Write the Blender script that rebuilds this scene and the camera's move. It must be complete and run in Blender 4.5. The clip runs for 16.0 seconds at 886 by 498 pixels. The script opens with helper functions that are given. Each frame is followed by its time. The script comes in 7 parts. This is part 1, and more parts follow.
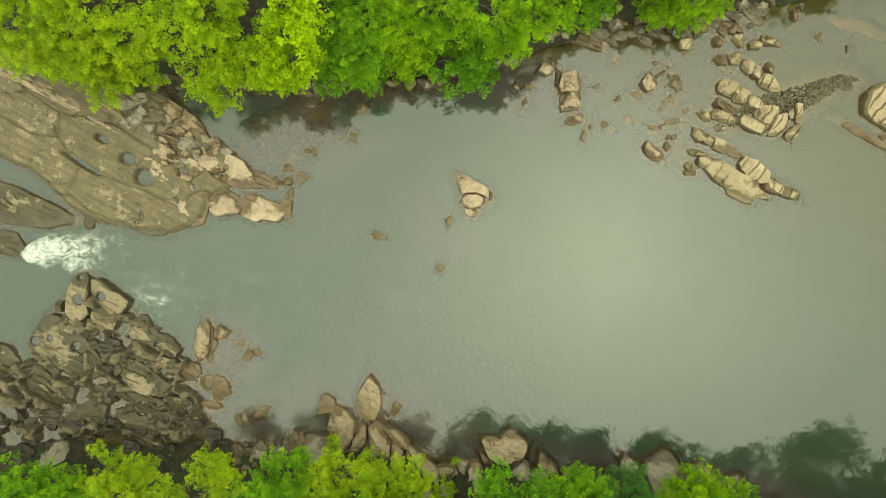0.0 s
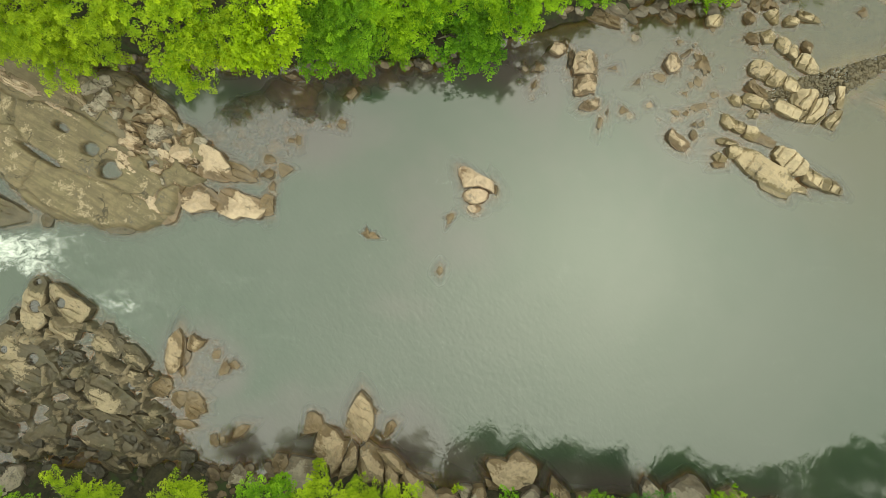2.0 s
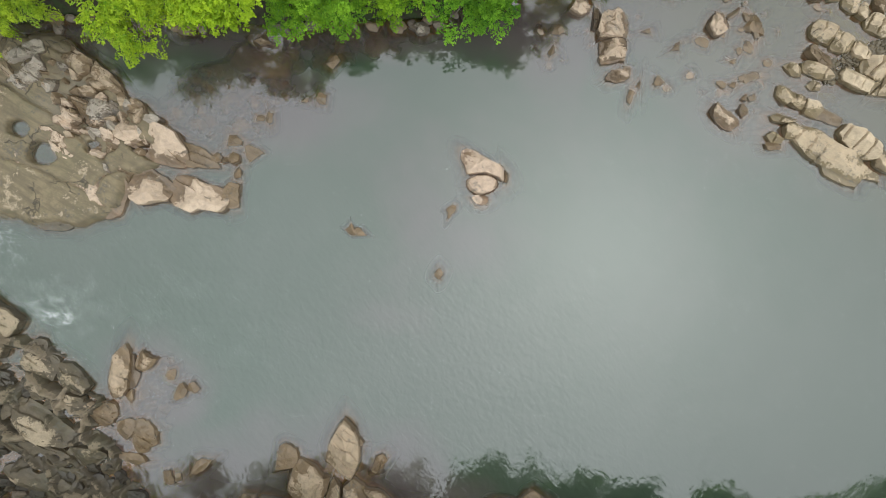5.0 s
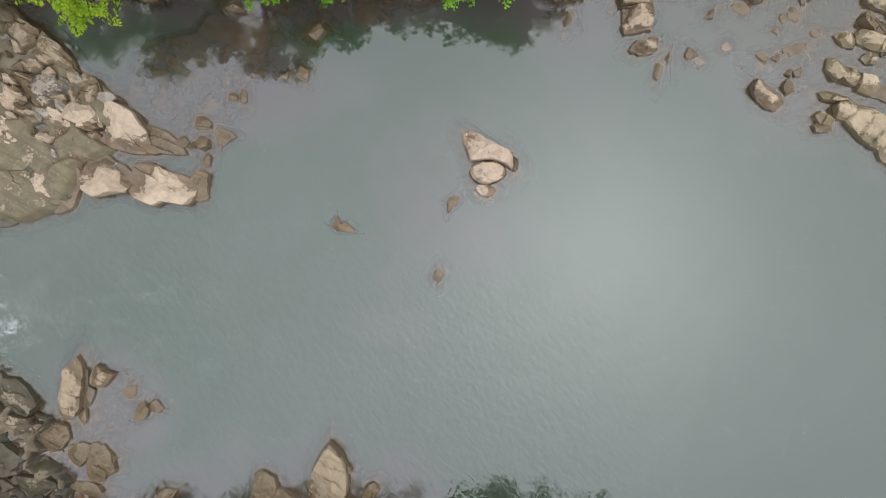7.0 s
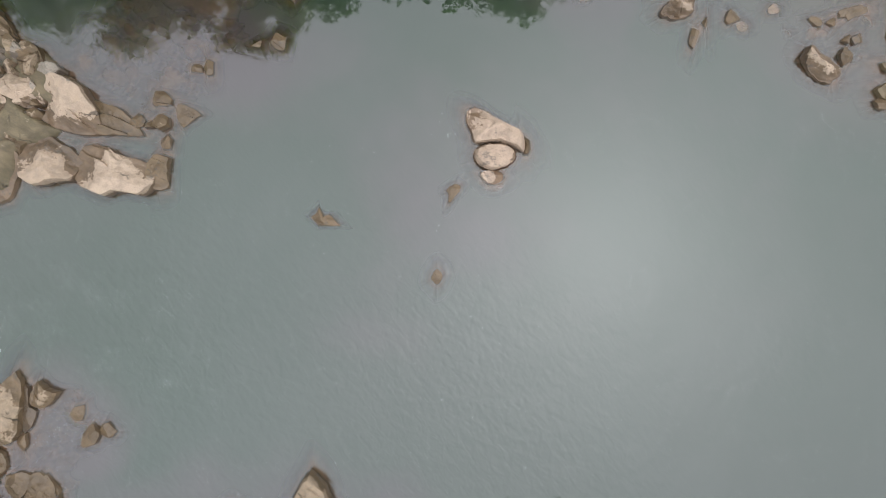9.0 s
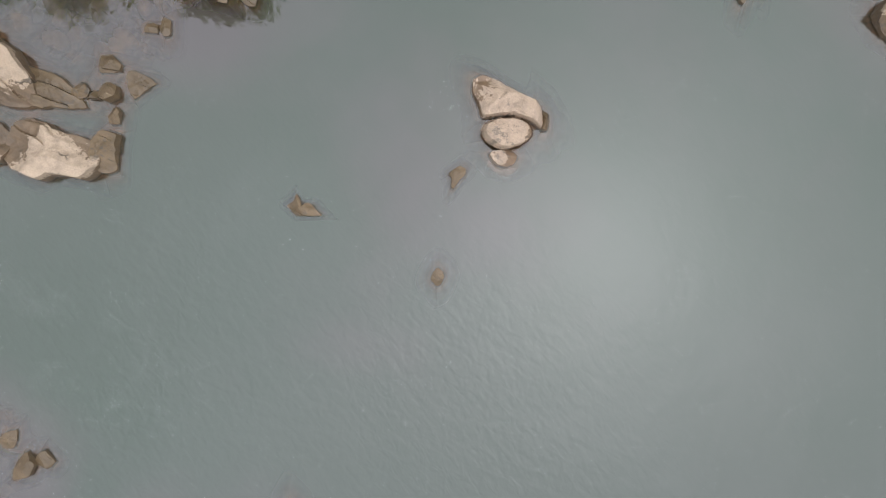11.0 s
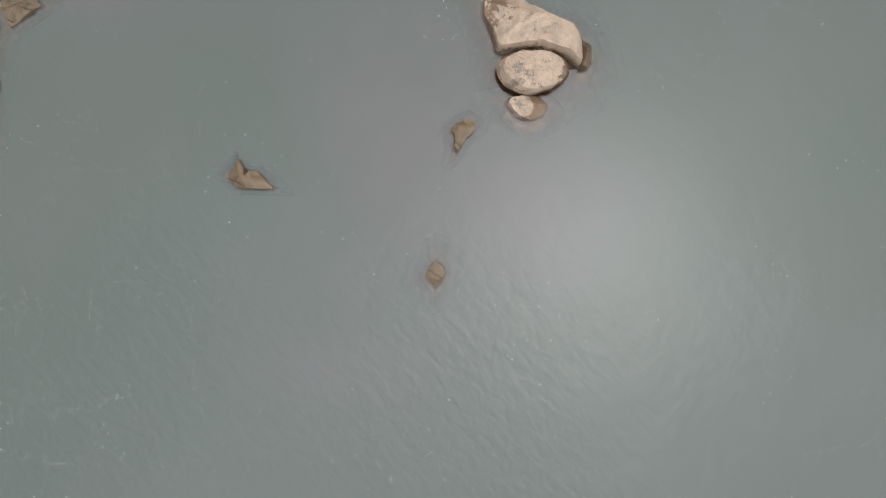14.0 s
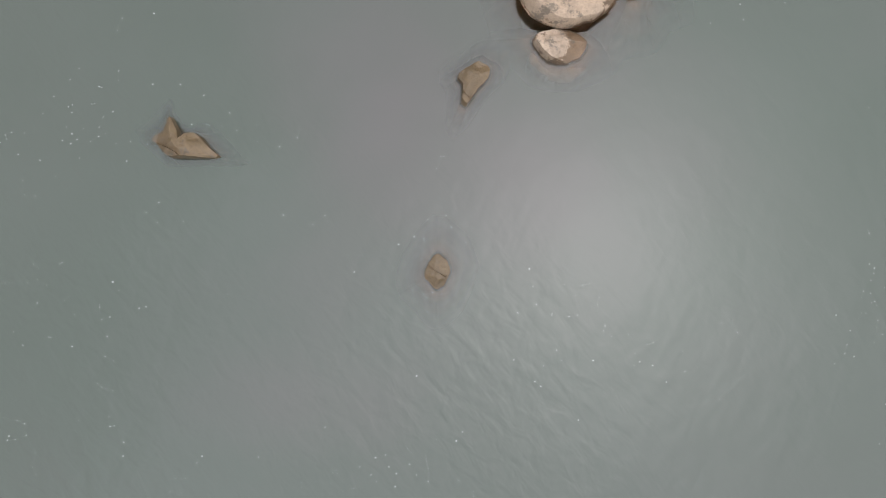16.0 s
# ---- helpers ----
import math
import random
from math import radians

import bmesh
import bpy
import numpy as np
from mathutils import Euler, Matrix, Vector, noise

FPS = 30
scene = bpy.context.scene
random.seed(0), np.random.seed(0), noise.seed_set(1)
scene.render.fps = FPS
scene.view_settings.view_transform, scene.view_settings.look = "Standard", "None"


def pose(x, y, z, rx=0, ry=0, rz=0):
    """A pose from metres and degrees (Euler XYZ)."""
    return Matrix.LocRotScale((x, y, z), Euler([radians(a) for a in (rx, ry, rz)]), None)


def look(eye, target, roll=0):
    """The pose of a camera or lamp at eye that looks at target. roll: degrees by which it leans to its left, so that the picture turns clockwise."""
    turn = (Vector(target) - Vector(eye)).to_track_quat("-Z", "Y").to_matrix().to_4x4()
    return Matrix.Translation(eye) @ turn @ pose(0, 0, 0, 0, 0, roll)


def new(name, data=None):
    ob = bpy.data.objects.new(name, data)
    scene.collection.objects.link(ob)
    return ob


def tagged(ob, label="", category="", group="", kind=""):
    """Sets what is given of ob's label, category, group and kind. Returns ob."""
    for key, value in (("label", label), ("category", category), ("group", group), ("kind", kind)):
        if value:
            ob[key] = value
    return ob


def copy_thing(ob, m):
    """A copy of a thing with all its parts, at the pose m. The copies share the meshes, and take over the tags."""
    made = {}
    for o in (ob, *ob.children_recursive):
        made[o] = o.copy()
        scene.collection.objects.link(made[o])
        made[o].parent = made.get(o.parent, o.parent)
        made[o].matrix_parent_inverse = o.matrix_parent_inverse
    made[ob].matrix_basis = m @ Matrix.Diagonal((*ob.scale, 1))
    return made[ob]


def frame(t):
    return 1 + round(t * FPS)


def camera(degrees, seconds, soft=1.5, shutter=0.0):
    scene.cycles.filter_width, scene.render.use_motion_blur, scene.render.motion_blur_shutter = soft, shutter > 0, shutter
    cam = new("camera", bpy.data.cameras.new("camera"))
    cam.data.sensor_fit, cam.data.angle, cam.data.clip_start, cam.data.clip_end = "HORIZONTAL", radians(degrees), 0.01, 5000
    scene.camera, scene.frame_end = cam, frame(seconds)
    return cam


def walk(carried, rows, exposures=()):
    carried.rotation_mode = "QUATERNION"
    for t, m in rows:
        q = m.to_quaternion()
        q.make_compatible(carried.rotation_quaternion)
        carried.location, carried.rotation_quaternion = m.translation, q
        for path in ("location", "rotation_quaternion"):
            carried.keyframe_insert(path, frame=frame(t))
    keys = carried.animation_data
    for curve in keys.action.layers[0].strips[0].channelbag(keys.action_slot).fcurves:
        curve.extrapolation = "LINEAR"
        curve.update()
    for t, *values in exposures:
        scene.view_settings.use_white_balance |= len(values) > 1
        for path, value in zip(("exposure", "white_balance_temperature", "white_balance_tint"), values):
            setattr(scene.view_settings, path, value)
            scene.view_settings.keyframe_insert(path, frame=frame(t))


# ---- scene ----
cam = camera(70, 16.0, soft=0.5)
# Seconds, place east, place north, height over the water, heading
PATH = [
    (0.0, 0.214, 1.202, 40.39, 0.26), (0.5, 0.227, 1.215, 39.37, 0.24), (1.0, 0.230, 1.232, 38.29, 0.23), (1.5, 0.226, 1.243, 37.22, 0.22),
    (2.0, 0.220, 1.238, 36.18, 0.21), (2.5, 0.220, 1.228, 35.16, 0.21), (3.0, 0.212, 1.215, 34.14, 0.20), (3.5, 0.212, 1.214, 33.15, 0.19),
    (4.0, 0.225, 1.208, 32.16, 0.19), (6.5, 0.243, 1.136, 27.21, 0.07), (7.0, 0.242, 1.106, 26.24, 0.06), (7.5, 0.246, 1.087, 25.30, 0.04),
    (8.0, 0.250, 1.062, 24.36, 0.01), (8.5, 0.252, 1.025, 23.39, 0.0), (9.0, 0.254, 0.990, 22.47, 0.0), (11.5, 0.192, 0.784, 17.95, 0.03),
    (12.0, 0.190, 0.724, 17.06, 0.01), (12.5, 0.192, 0.659, 16.15, -0.02), (13.0, 0.198, 0.609, 15.27, -0.05), (13.5, 0.210, 0.570, 14.37, -0.10),
    (14.0, 0.196, 0.536, 13.48, -0.17), (14.5, 0.172, 0.516, 12.65, -0.24), (15.0, 0.144, 0.505, 11.77, -0.28), (15.5, 0.136, 0.457, 10.89, -0.30),
    (16.0, 0.128, 0.357, 10.00, -0.32),
]
walk(cam, [(t, pose(x, y, z, 0, 0, turn)) for t, x, y, z, turn in PATH],
     [(0.0, 1.09, 8300, -18), (4.0, 1.06, 6500, 2), (7.0, 1.01, 6150, 9), (9.0, 0.97, 6150, 12), (16.0, 0.86, 6350, 12)])

# ---- daylight: high hazy sun behind thin cloud
SUN_ELEVATION, SUN_AZIMUTH = radians(76), radians(0)
world = bpy.data.worlds.new("hazy_sky")
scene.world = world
world.use_nodes = True
wn = world.node_tree
sky = wn.nodes.new("ShaderNodeTexSky")
sky.sky_type, sky.sun_disc = "NISHITA", False
sky.sun_elevation, sky.sun_rotation = SUN_ELEVATION, radians(90) - SUN_AZIMUTH
sky.air_density, sky.dust_density, sky.ozone_density = 1.0, 8.0, 1.0
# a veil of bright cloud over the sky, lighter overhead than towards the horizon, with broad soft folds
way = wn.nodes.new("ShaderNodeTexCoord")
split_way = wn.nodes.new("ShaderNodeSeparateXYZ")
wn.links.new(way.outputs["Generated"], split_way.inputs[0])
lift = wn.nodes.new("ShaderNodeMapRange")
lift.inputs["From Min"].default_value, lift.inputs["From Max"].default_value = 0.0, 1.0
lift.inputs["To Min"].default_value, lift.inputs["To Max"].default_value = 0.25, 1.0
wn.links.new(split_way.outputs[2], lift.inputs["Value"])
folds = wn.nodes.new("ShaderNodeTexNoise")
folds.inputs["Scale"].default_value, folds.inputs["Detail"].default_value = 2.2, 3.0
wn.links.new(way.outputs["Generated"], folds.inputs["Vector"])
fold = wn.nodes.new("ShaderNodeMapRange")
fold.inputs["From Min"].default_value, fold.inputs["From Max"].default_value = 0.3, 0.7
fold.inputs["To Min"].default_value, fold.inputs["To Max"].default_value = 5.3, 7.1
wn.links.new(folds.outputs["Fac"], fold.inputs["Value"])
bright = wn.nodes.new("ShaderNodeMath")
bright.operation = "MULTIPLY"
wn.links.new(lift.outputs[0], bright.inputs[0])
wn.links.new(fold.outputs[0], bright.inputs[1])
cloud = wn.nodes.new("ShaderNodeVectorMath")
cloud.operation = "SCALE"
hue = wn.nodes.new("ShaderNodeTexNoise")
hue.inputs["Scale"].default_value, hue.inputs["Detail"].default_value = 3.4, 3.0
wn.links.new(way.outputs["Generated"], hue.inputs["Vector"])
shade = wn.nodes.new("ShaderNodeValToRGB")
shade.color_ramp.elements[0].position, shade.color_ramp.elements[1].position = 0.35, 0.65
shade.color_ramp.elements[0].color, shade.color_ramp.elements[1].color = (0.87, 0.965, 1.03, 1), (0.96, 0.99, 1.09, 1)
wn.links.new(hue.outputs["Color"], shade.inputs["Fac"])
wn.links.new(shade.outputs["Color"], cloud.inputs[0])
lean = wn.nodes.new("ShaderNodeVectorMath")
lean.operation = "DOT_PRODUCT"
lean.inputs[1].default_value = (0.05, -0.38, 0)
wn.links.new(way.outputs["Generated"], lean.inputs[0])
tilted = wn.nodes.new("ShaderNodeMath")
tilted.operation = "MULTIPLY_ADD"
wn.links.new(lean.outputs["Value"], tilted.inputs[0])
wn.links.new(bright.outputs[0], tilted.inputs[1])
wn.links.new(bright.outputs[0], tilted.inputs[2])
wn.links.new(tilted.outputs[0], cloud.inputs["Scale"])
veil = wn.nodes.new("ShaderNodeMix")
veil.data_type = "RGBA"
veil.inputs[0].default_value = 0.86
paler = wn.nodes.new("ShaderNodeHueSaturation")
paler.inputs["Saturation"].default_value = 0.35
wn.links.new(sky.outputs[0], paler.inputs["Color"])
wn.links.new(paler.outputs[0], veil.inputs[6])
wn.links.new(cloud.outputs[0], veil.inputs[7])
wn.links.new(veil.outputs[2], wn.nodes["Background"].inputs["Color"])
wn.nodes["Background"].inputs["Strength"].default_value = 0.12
sun_data = bpy.data.lights.new("sun", "SUN")
sun_data.energy, sun_data.angle, sun_data.color = 1.0, radians(120), (1.0, 0.97, 0.92)
sun = new("sun", sun_data)
sun.matrix_world = look((30 * math.cos(SUN_ELEVATION), 0, 30 * math.sin(SUN_ELEVATION)), (0, 0, 0))


# ---- materials
class Mat:
    """A node material with short ways to add and join nodes."""

    def __init__(self, name):
        self.mat = bpy.data.materials.new(name)
        self.mat.use_nodes = True
        self.nodes, self.links = self.mat.node_tree.nodes, self.mat.node_tree.links
        self.shader = self.nodes["Principled BSDF"]
        self.out = self.nodes["Material Output"]

    def add(self, kind, **values):
        node = self.nodes.new("ShaderNode" + kind)
        for key, value in values.items():
            node.inputs[key.replace("_", " ")].default_value = value
        return node

    def join(self, a, b):
        self.links.new(a, b)

    def math(self, op, a, b=0.0):
        node = self.nodes.new("ShaderNodeMath")
        node.operation = op
        for slot, value in zip(node.inputs, (a, b)):
            if isinstance(value, (int, float)):
                slot.default_value = value
            else:
                self.join(value, slot)
        return node.outputs[0]

    def span(self, value, low, high, to_low=0.0, to_high=1.0):
        node = self.add("MapRange", From_Min=low, From_Max=high, To_Min=to_low, To_Max=to_high)
        node.interpolation_type = "SMOOTHSTEP"
        self.join(value, node.inputs["Value"])
        return node.outputs[0]

    def mix(self, fac, a, b):
        node = self.nodes.new("ShaderNodeMix")
        node.data_type = "RGBA"
        for slot, value in ((node.inputs[0], fac), (node.inputs[6], a), (node.inputs[7], b)):
            if isinstance(value, (int, float)):
                slot.default_value = value
            elif isinstance(value, tuple):
                slot.default_value = (*value, 1)
            else:
                self.join(value, slot)
        return node.outputs[2]

    def place(self, turn=0.0, stretch=(1, 1, 1)):
        geo = self.nodes.new("ShaderNodeNewGeometry")
        turned = self.add("Mapping", Rotation=(0, 0, radians(turn)))
        node = self.add("Mapping", Scale=stretch)
        self.join(geo.outputs["Position"], turned.inputs["Vector"])
        self.join(turned.outputs[0], node.inputs["Vector"])
        return node.outputs[0]

    def noise(self, scale, detail=4.0, rough=0.55, where=None, twist=0.0):
        node = self.add("TexNoise", Scale=scale, Detail=detail, Roughness=rough, Distortion=twist)
        self.join(where or self.place(), node.inputs["Vector"])
        return node.outputs["Fac"]

    def bump(self, height, strength, distance, under=None):
        node = self.add("Bump", Strength=strength, Distance=distance)
        self.join(height, node.inputs["Height"])
        if under:
            self.join(under, node.inputs["Normal"])
        return node.outputs[0]


STRIKE = 30  # degrees by which the beds of the rock run down to the east


def sandstone(name, bare, film, cut, moss=0.0, jointed=0.26):
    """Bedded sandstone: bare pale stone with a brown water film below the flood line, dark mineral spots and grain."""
    m = Mat(name)
    geo = m.nodes.new("ShaderNodeNewGeometry")
    apart = m.nodes.new("ShaderNodeSeparateXYZ")
    m.join(geo.outputs["Position"], apart.inputs[0])
    patches = m.noise(0.95, 9, 0.68)
    blotch = m.noise(3.1, 8, 0.68)
    beds = m.noise(1.2, 5, 0.6, m.place(STRIKE, (0.45, 3.2, 2.0)))
    grain = m.noise(30, 4, 0.7)
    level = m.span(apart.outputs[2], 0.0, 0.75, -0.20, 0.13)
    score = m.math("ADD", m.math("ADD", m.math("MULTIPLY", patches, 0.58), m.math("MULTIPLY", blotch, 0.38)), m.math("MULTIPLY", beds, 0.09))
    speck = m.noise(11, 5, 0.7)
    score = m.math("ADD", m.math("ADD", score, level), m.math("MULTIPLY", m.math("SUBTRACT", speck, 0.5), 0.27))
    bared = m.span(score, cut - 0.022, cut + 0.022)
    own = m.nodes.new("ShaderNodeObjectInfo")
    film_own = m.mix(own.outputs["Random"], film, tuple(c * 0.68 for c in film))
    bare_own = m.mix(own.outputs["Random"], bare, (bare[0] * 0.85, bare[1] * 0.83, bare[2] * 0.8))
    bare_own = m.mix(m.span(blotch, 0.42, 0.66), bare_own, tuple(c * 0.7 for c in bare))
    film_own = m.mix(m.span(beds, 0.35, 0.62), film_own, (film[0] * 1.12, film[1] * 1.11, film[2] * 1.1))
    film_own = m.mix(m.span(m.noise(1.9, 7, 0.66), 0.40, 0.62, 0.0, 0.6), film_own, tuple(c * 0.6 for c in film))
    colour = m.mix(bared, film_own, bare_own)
    lichen = m.span(m.math("ADD", m.math("MULTIPLY", m.noise(5.5, 7, 0.75), 0.6), m.math("MULTIPLY", m.noise(0.8, 3), 0.4)), 0.56, 0.62)
    colour = m.mix(m.math("MULTIPLY", lichen, 0.6), colour, (0.075, 0.07, 0.06))
    if moss:
        colour = m.mix(m.math("MULTIPLY", m.span(m.noise(0.9, 5, 0.6), 0.5, 0.62), moss), colour, (0.075, 0.085, 0.03))
    colour = m.mix(m.span(grain, 0.25, 0.75, 0.0, 0.3), colour, (0.05, 0.045, 0.035))
    crack = m.add("TexVoronoi", Scale=0.85)
    crack.feature = "DISTANCE_TO_EDGE"
    turned = m.add("Mapping", Rotation=(0, 0, radians(STRIKE)))
    wobble = m.add("Mapping", Scale=(0.5, 1.1, 0.8))
    warp = m.nodes.new("ShaderNodeVectorMath")
    warp.operation = "ADD"
    soft = m.add("TexNoise", Scale=1.6, Detail=4.0)
    m.join(geo.outputs["Position"], soft.inputs["Vector"])
    m.join(geo.outputs["Position"], warp.inputs[0])
    m.join(soft.outputs["Color"], warp.inputs[1])
    m.join(warp.outputs[0], turned.inputs["Vector"])
    m.join(turned.outputs[0], wobble.inputs["Vector"])
    m.join(wobble.outputs[0], crack.inputs["Vector"])
    split = m.math("MAXIMUM", m.span(crack.outputs["Distance"], 0.004, 0.03), m.span(m.noise(0.6, 2), jointed + 0.05, jointed + 0.11))
    colour = m.mix(m.math("ADD", m.math("MULTIPLY", split, 0.7), 0.3), (0.03, 0.025, 0.018), colour)
    scrubbed = m.mix(m.span(blotch, 0.35, 0.65), (0.50, 0.31, 0.21), (0.38, 0.235, 0.15))
    colour = m.mix(m.span(apart.outputs[2], -0.09, -0.015), scrubbed, colour)
    m.join(colour, m.shader.inputs["Base Color"])
    m.join(m.span(apart.outputs[2], 0.03, 0.45, 0.34, 0.78), m.shader.inputs["Roughness"])
    relief = m.bump(split, 0.7, 0.05)
    relief = m.bump(beds, 0.22, 0.06, relief)
    relief = m.bump(blotch, 0.45, 0.08, relief)
    m.join(m.bump(grain, 0.35, 0.012, relief), m.shader.inputs["Normal"])
    return m.mat


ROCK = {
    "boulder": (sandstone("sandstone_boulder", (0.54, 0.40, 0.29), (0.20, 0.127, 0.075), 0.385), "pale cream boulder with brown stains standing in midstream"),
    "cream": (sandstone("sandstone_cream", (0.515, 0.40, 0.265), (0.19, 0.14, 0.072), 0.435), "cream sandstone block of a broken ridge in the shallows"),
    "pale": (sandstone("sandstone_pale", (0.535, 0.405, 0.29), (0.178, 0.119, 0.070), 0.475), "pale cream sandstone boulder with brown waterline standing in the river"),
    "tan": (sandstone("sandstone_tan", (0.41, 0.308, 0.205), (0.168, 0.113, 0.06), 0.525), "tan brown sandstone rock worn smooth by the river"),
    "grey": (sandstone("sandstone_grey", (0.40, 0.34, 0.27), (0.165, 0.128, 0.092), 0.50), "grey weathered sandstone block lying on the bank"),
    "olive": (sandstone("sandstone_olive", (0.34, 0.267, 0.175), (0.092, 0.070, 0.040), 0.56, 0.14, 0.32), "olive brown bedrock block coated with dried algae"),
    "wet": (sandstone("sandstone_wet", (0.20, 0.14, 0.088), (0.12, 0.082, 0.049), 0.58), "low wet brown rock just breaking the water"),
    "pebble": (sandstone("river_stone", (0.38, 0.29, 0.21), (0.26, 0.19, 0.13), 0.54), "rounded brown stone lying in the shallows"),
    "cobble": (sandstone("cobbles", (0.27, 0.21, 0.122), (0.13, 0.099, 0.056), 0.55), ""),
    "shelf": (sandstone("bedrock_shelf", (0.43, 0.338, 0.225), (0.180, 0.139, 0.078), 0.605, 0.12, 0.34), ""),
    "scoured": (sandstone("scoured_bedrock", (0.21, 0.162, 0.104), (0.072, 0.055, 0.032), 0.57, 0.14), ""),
    # wet algae stone, darkened further to paint in the shade of gaps and bank
    "slime_shade": (sandstone("algae_shade_bedrock", (0.09, 0.071, 0.046), (0.048, 0.038, 0.025), 0.6, 0.1), "dark algae-coated lump of bedrock between the slabs, shade painted into its colour"),
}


def ground_material():
    m = Mat("forest_floor_and_bed")
    geo = m.nodes.new("ShaderNodeNewGeometry")
    apart = m.nodes.new("ShaderNodeSeparateXYZ")
    m.join(geo.outputs["Position"], apart.inputs[0])
    silt = m.mix(m.span(m.noise(0.35, 6), 0.35, 0.65), (0.26, 0.19, 0.07), (0.36, 0.27, 0.105))
    silt = m.mix(m.span(m.noise(5.0, 5, 0.7), 0.5, 0.62, 0.0, 0.5), silt, (0.14, 0.11, 0.075))
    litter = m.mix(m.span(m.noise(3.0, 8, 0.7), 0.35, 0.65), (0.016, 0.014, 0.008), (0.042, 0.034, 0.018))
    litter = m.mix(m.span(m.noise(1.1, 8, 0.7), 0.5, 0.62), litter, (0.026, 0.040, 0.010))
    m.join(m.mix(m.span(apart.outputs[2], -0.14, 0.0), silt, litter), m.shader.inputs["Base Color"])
    m.shader.inputs["Roughness"].default_value = 0.95
    m.join(m.bump(m.noise(6.0, 8, 0.7), 0.6, 0.08), m.shader.inputs["Normal"])
    return m.mat


def water_material():
    """Silty river water: what lies under it shows through by its depth, and the sky and trees lie on it."""
    m = Mat("silty_river_water")
    m.nodes.remove(m.shader)
    depth = m.nodes.new("ShaderNodeAttribute")
    depth.attribute_name = "depth"
    clear = m.math("MAXIMUM", m.math("MULTIPLY", m.math("SUBTRACT", m.math("POWER", 0.17, depth.outputs["Fac"]), 0.15), 1.1), 0.0)
    thick = m.mix(m.span(m.noise(0.07, 4, 0.5), 0.35, 0.65), (0.029, 0.047, 0.028), (0.042, 0.055, 0.038))
    thin = m.mix(m.span(m.noise(0.16, 4, 0.5), 0.35, 0.65), (0.066, 0.053, 0.051), (0.069, 0.061, 0.053))
    shoal = m.nodes.new("ShaderNodeAttribute")
    shoal.attribute_name = "bed"
    silt = m.mix(m.span(m.math("ADD", shoal.outputs["Fac"], m.math("MULTIPLY", m.math("SUBTRACT", m.noise(0.2, 3), 0.5), 1.2)), 0.9, 2.2), thin, thick)
    geo = m.nodes.new("ShaderNodeNewGeometry")
    stirred = m.nodes.new("ShaderNodeVectorMath")
    stirred.operation = "DOT_PRODUCT"
    stirred.inputs[1].default_value = (0.6, 0.8, 0)
    m.join(geo.outputs["Position"], stirred.inputs[0])
    plume = m.math("ADD", stirred.outputs["Value"], m.math("MULTIPLY", m.noise(0.15, 4), 8.0))
    silt = m.mix(m.span(plume, 15.0, 27.0), silt, (0.050, 0.046, 0.020))
    body = m.nodes.new("ShaderNodeMixShader")
    murk = m.nodes.new("ShaderNodeBsdfDiffuse")
    m.join(silt, murk.inputs["Color"])
    open_water = m.nodes.new("ShaderNodeBsdfTransparent")
    open_water.inputs["Color"].default_value = (0.93, 0.87, 0.70, 1)
    m.join(clear, body.inputs[0])
    m.join(murk.outputs[0], body.inputs[1])
    m.join(open_water.outputs[0], body.inputs[2])
    broad = m.noise(0.7, 2, 0.5, m.place(25, (1.0, 0.75, 1)))
    small = m.noise(3.2, 2.5, 0.5, m.place(-38, (1.3, 0.6, 1)), 0.4)
    cross = m.noise(3.9, 1.5, 0.5, m.place(28, (1.2, 0.6, 1)), 0.3)
    current = m.nodes.new("ShaderNodeVectorMath")
    current.operation = "DOT_PRODUCT"
    current.inputs[1].default_value = (-0.55, -0.83, 0)
    m.join(geo.outputs["Position"], current.inputs[0])
    reach = m.math("ADD", current.outputs["Value"], m.math("MULTIPLY", m.math("SUBTRACT", m.noise(0.11, 4, 0.55), 0.5), 16.0))
    calm = m.span(reach, -7.0, 9.0, 0.33, 1.6)
    wave = m.math("ADD", m.math("MULTIPLY", broad, 0.7), m.math("ADD", m.math("MULTIPLY", small, 0.36), m.math("MULTIPLY", cross, 0.22)))
    ripple = m.bump(m.math("MULTIPLY", wave, calm), 0.39, 0.065)
    gloss = m.nodes.new("ShaderNodeBsdfGlossy")
    gloss.inputs["Roughness"].default_value = 0.015
    m.join(ripple, gloss.inputs["Normal"])
    shine = m.add("Fresnel", IOR=1.87)
    m.join(ripple, shine.inputs["Normal"])
    top = m.nodes.new("ShaderNodeMixShader")
    m.join(shine.outputs[0], top.inputs[0])
    m.join(body.outputs[0], top.inputs[1])
    m.join(gloss.outputs[0], top.inputs[2])
    m.join(top.outputs[0], m.out.inputs["Surface"])
    return m.mat


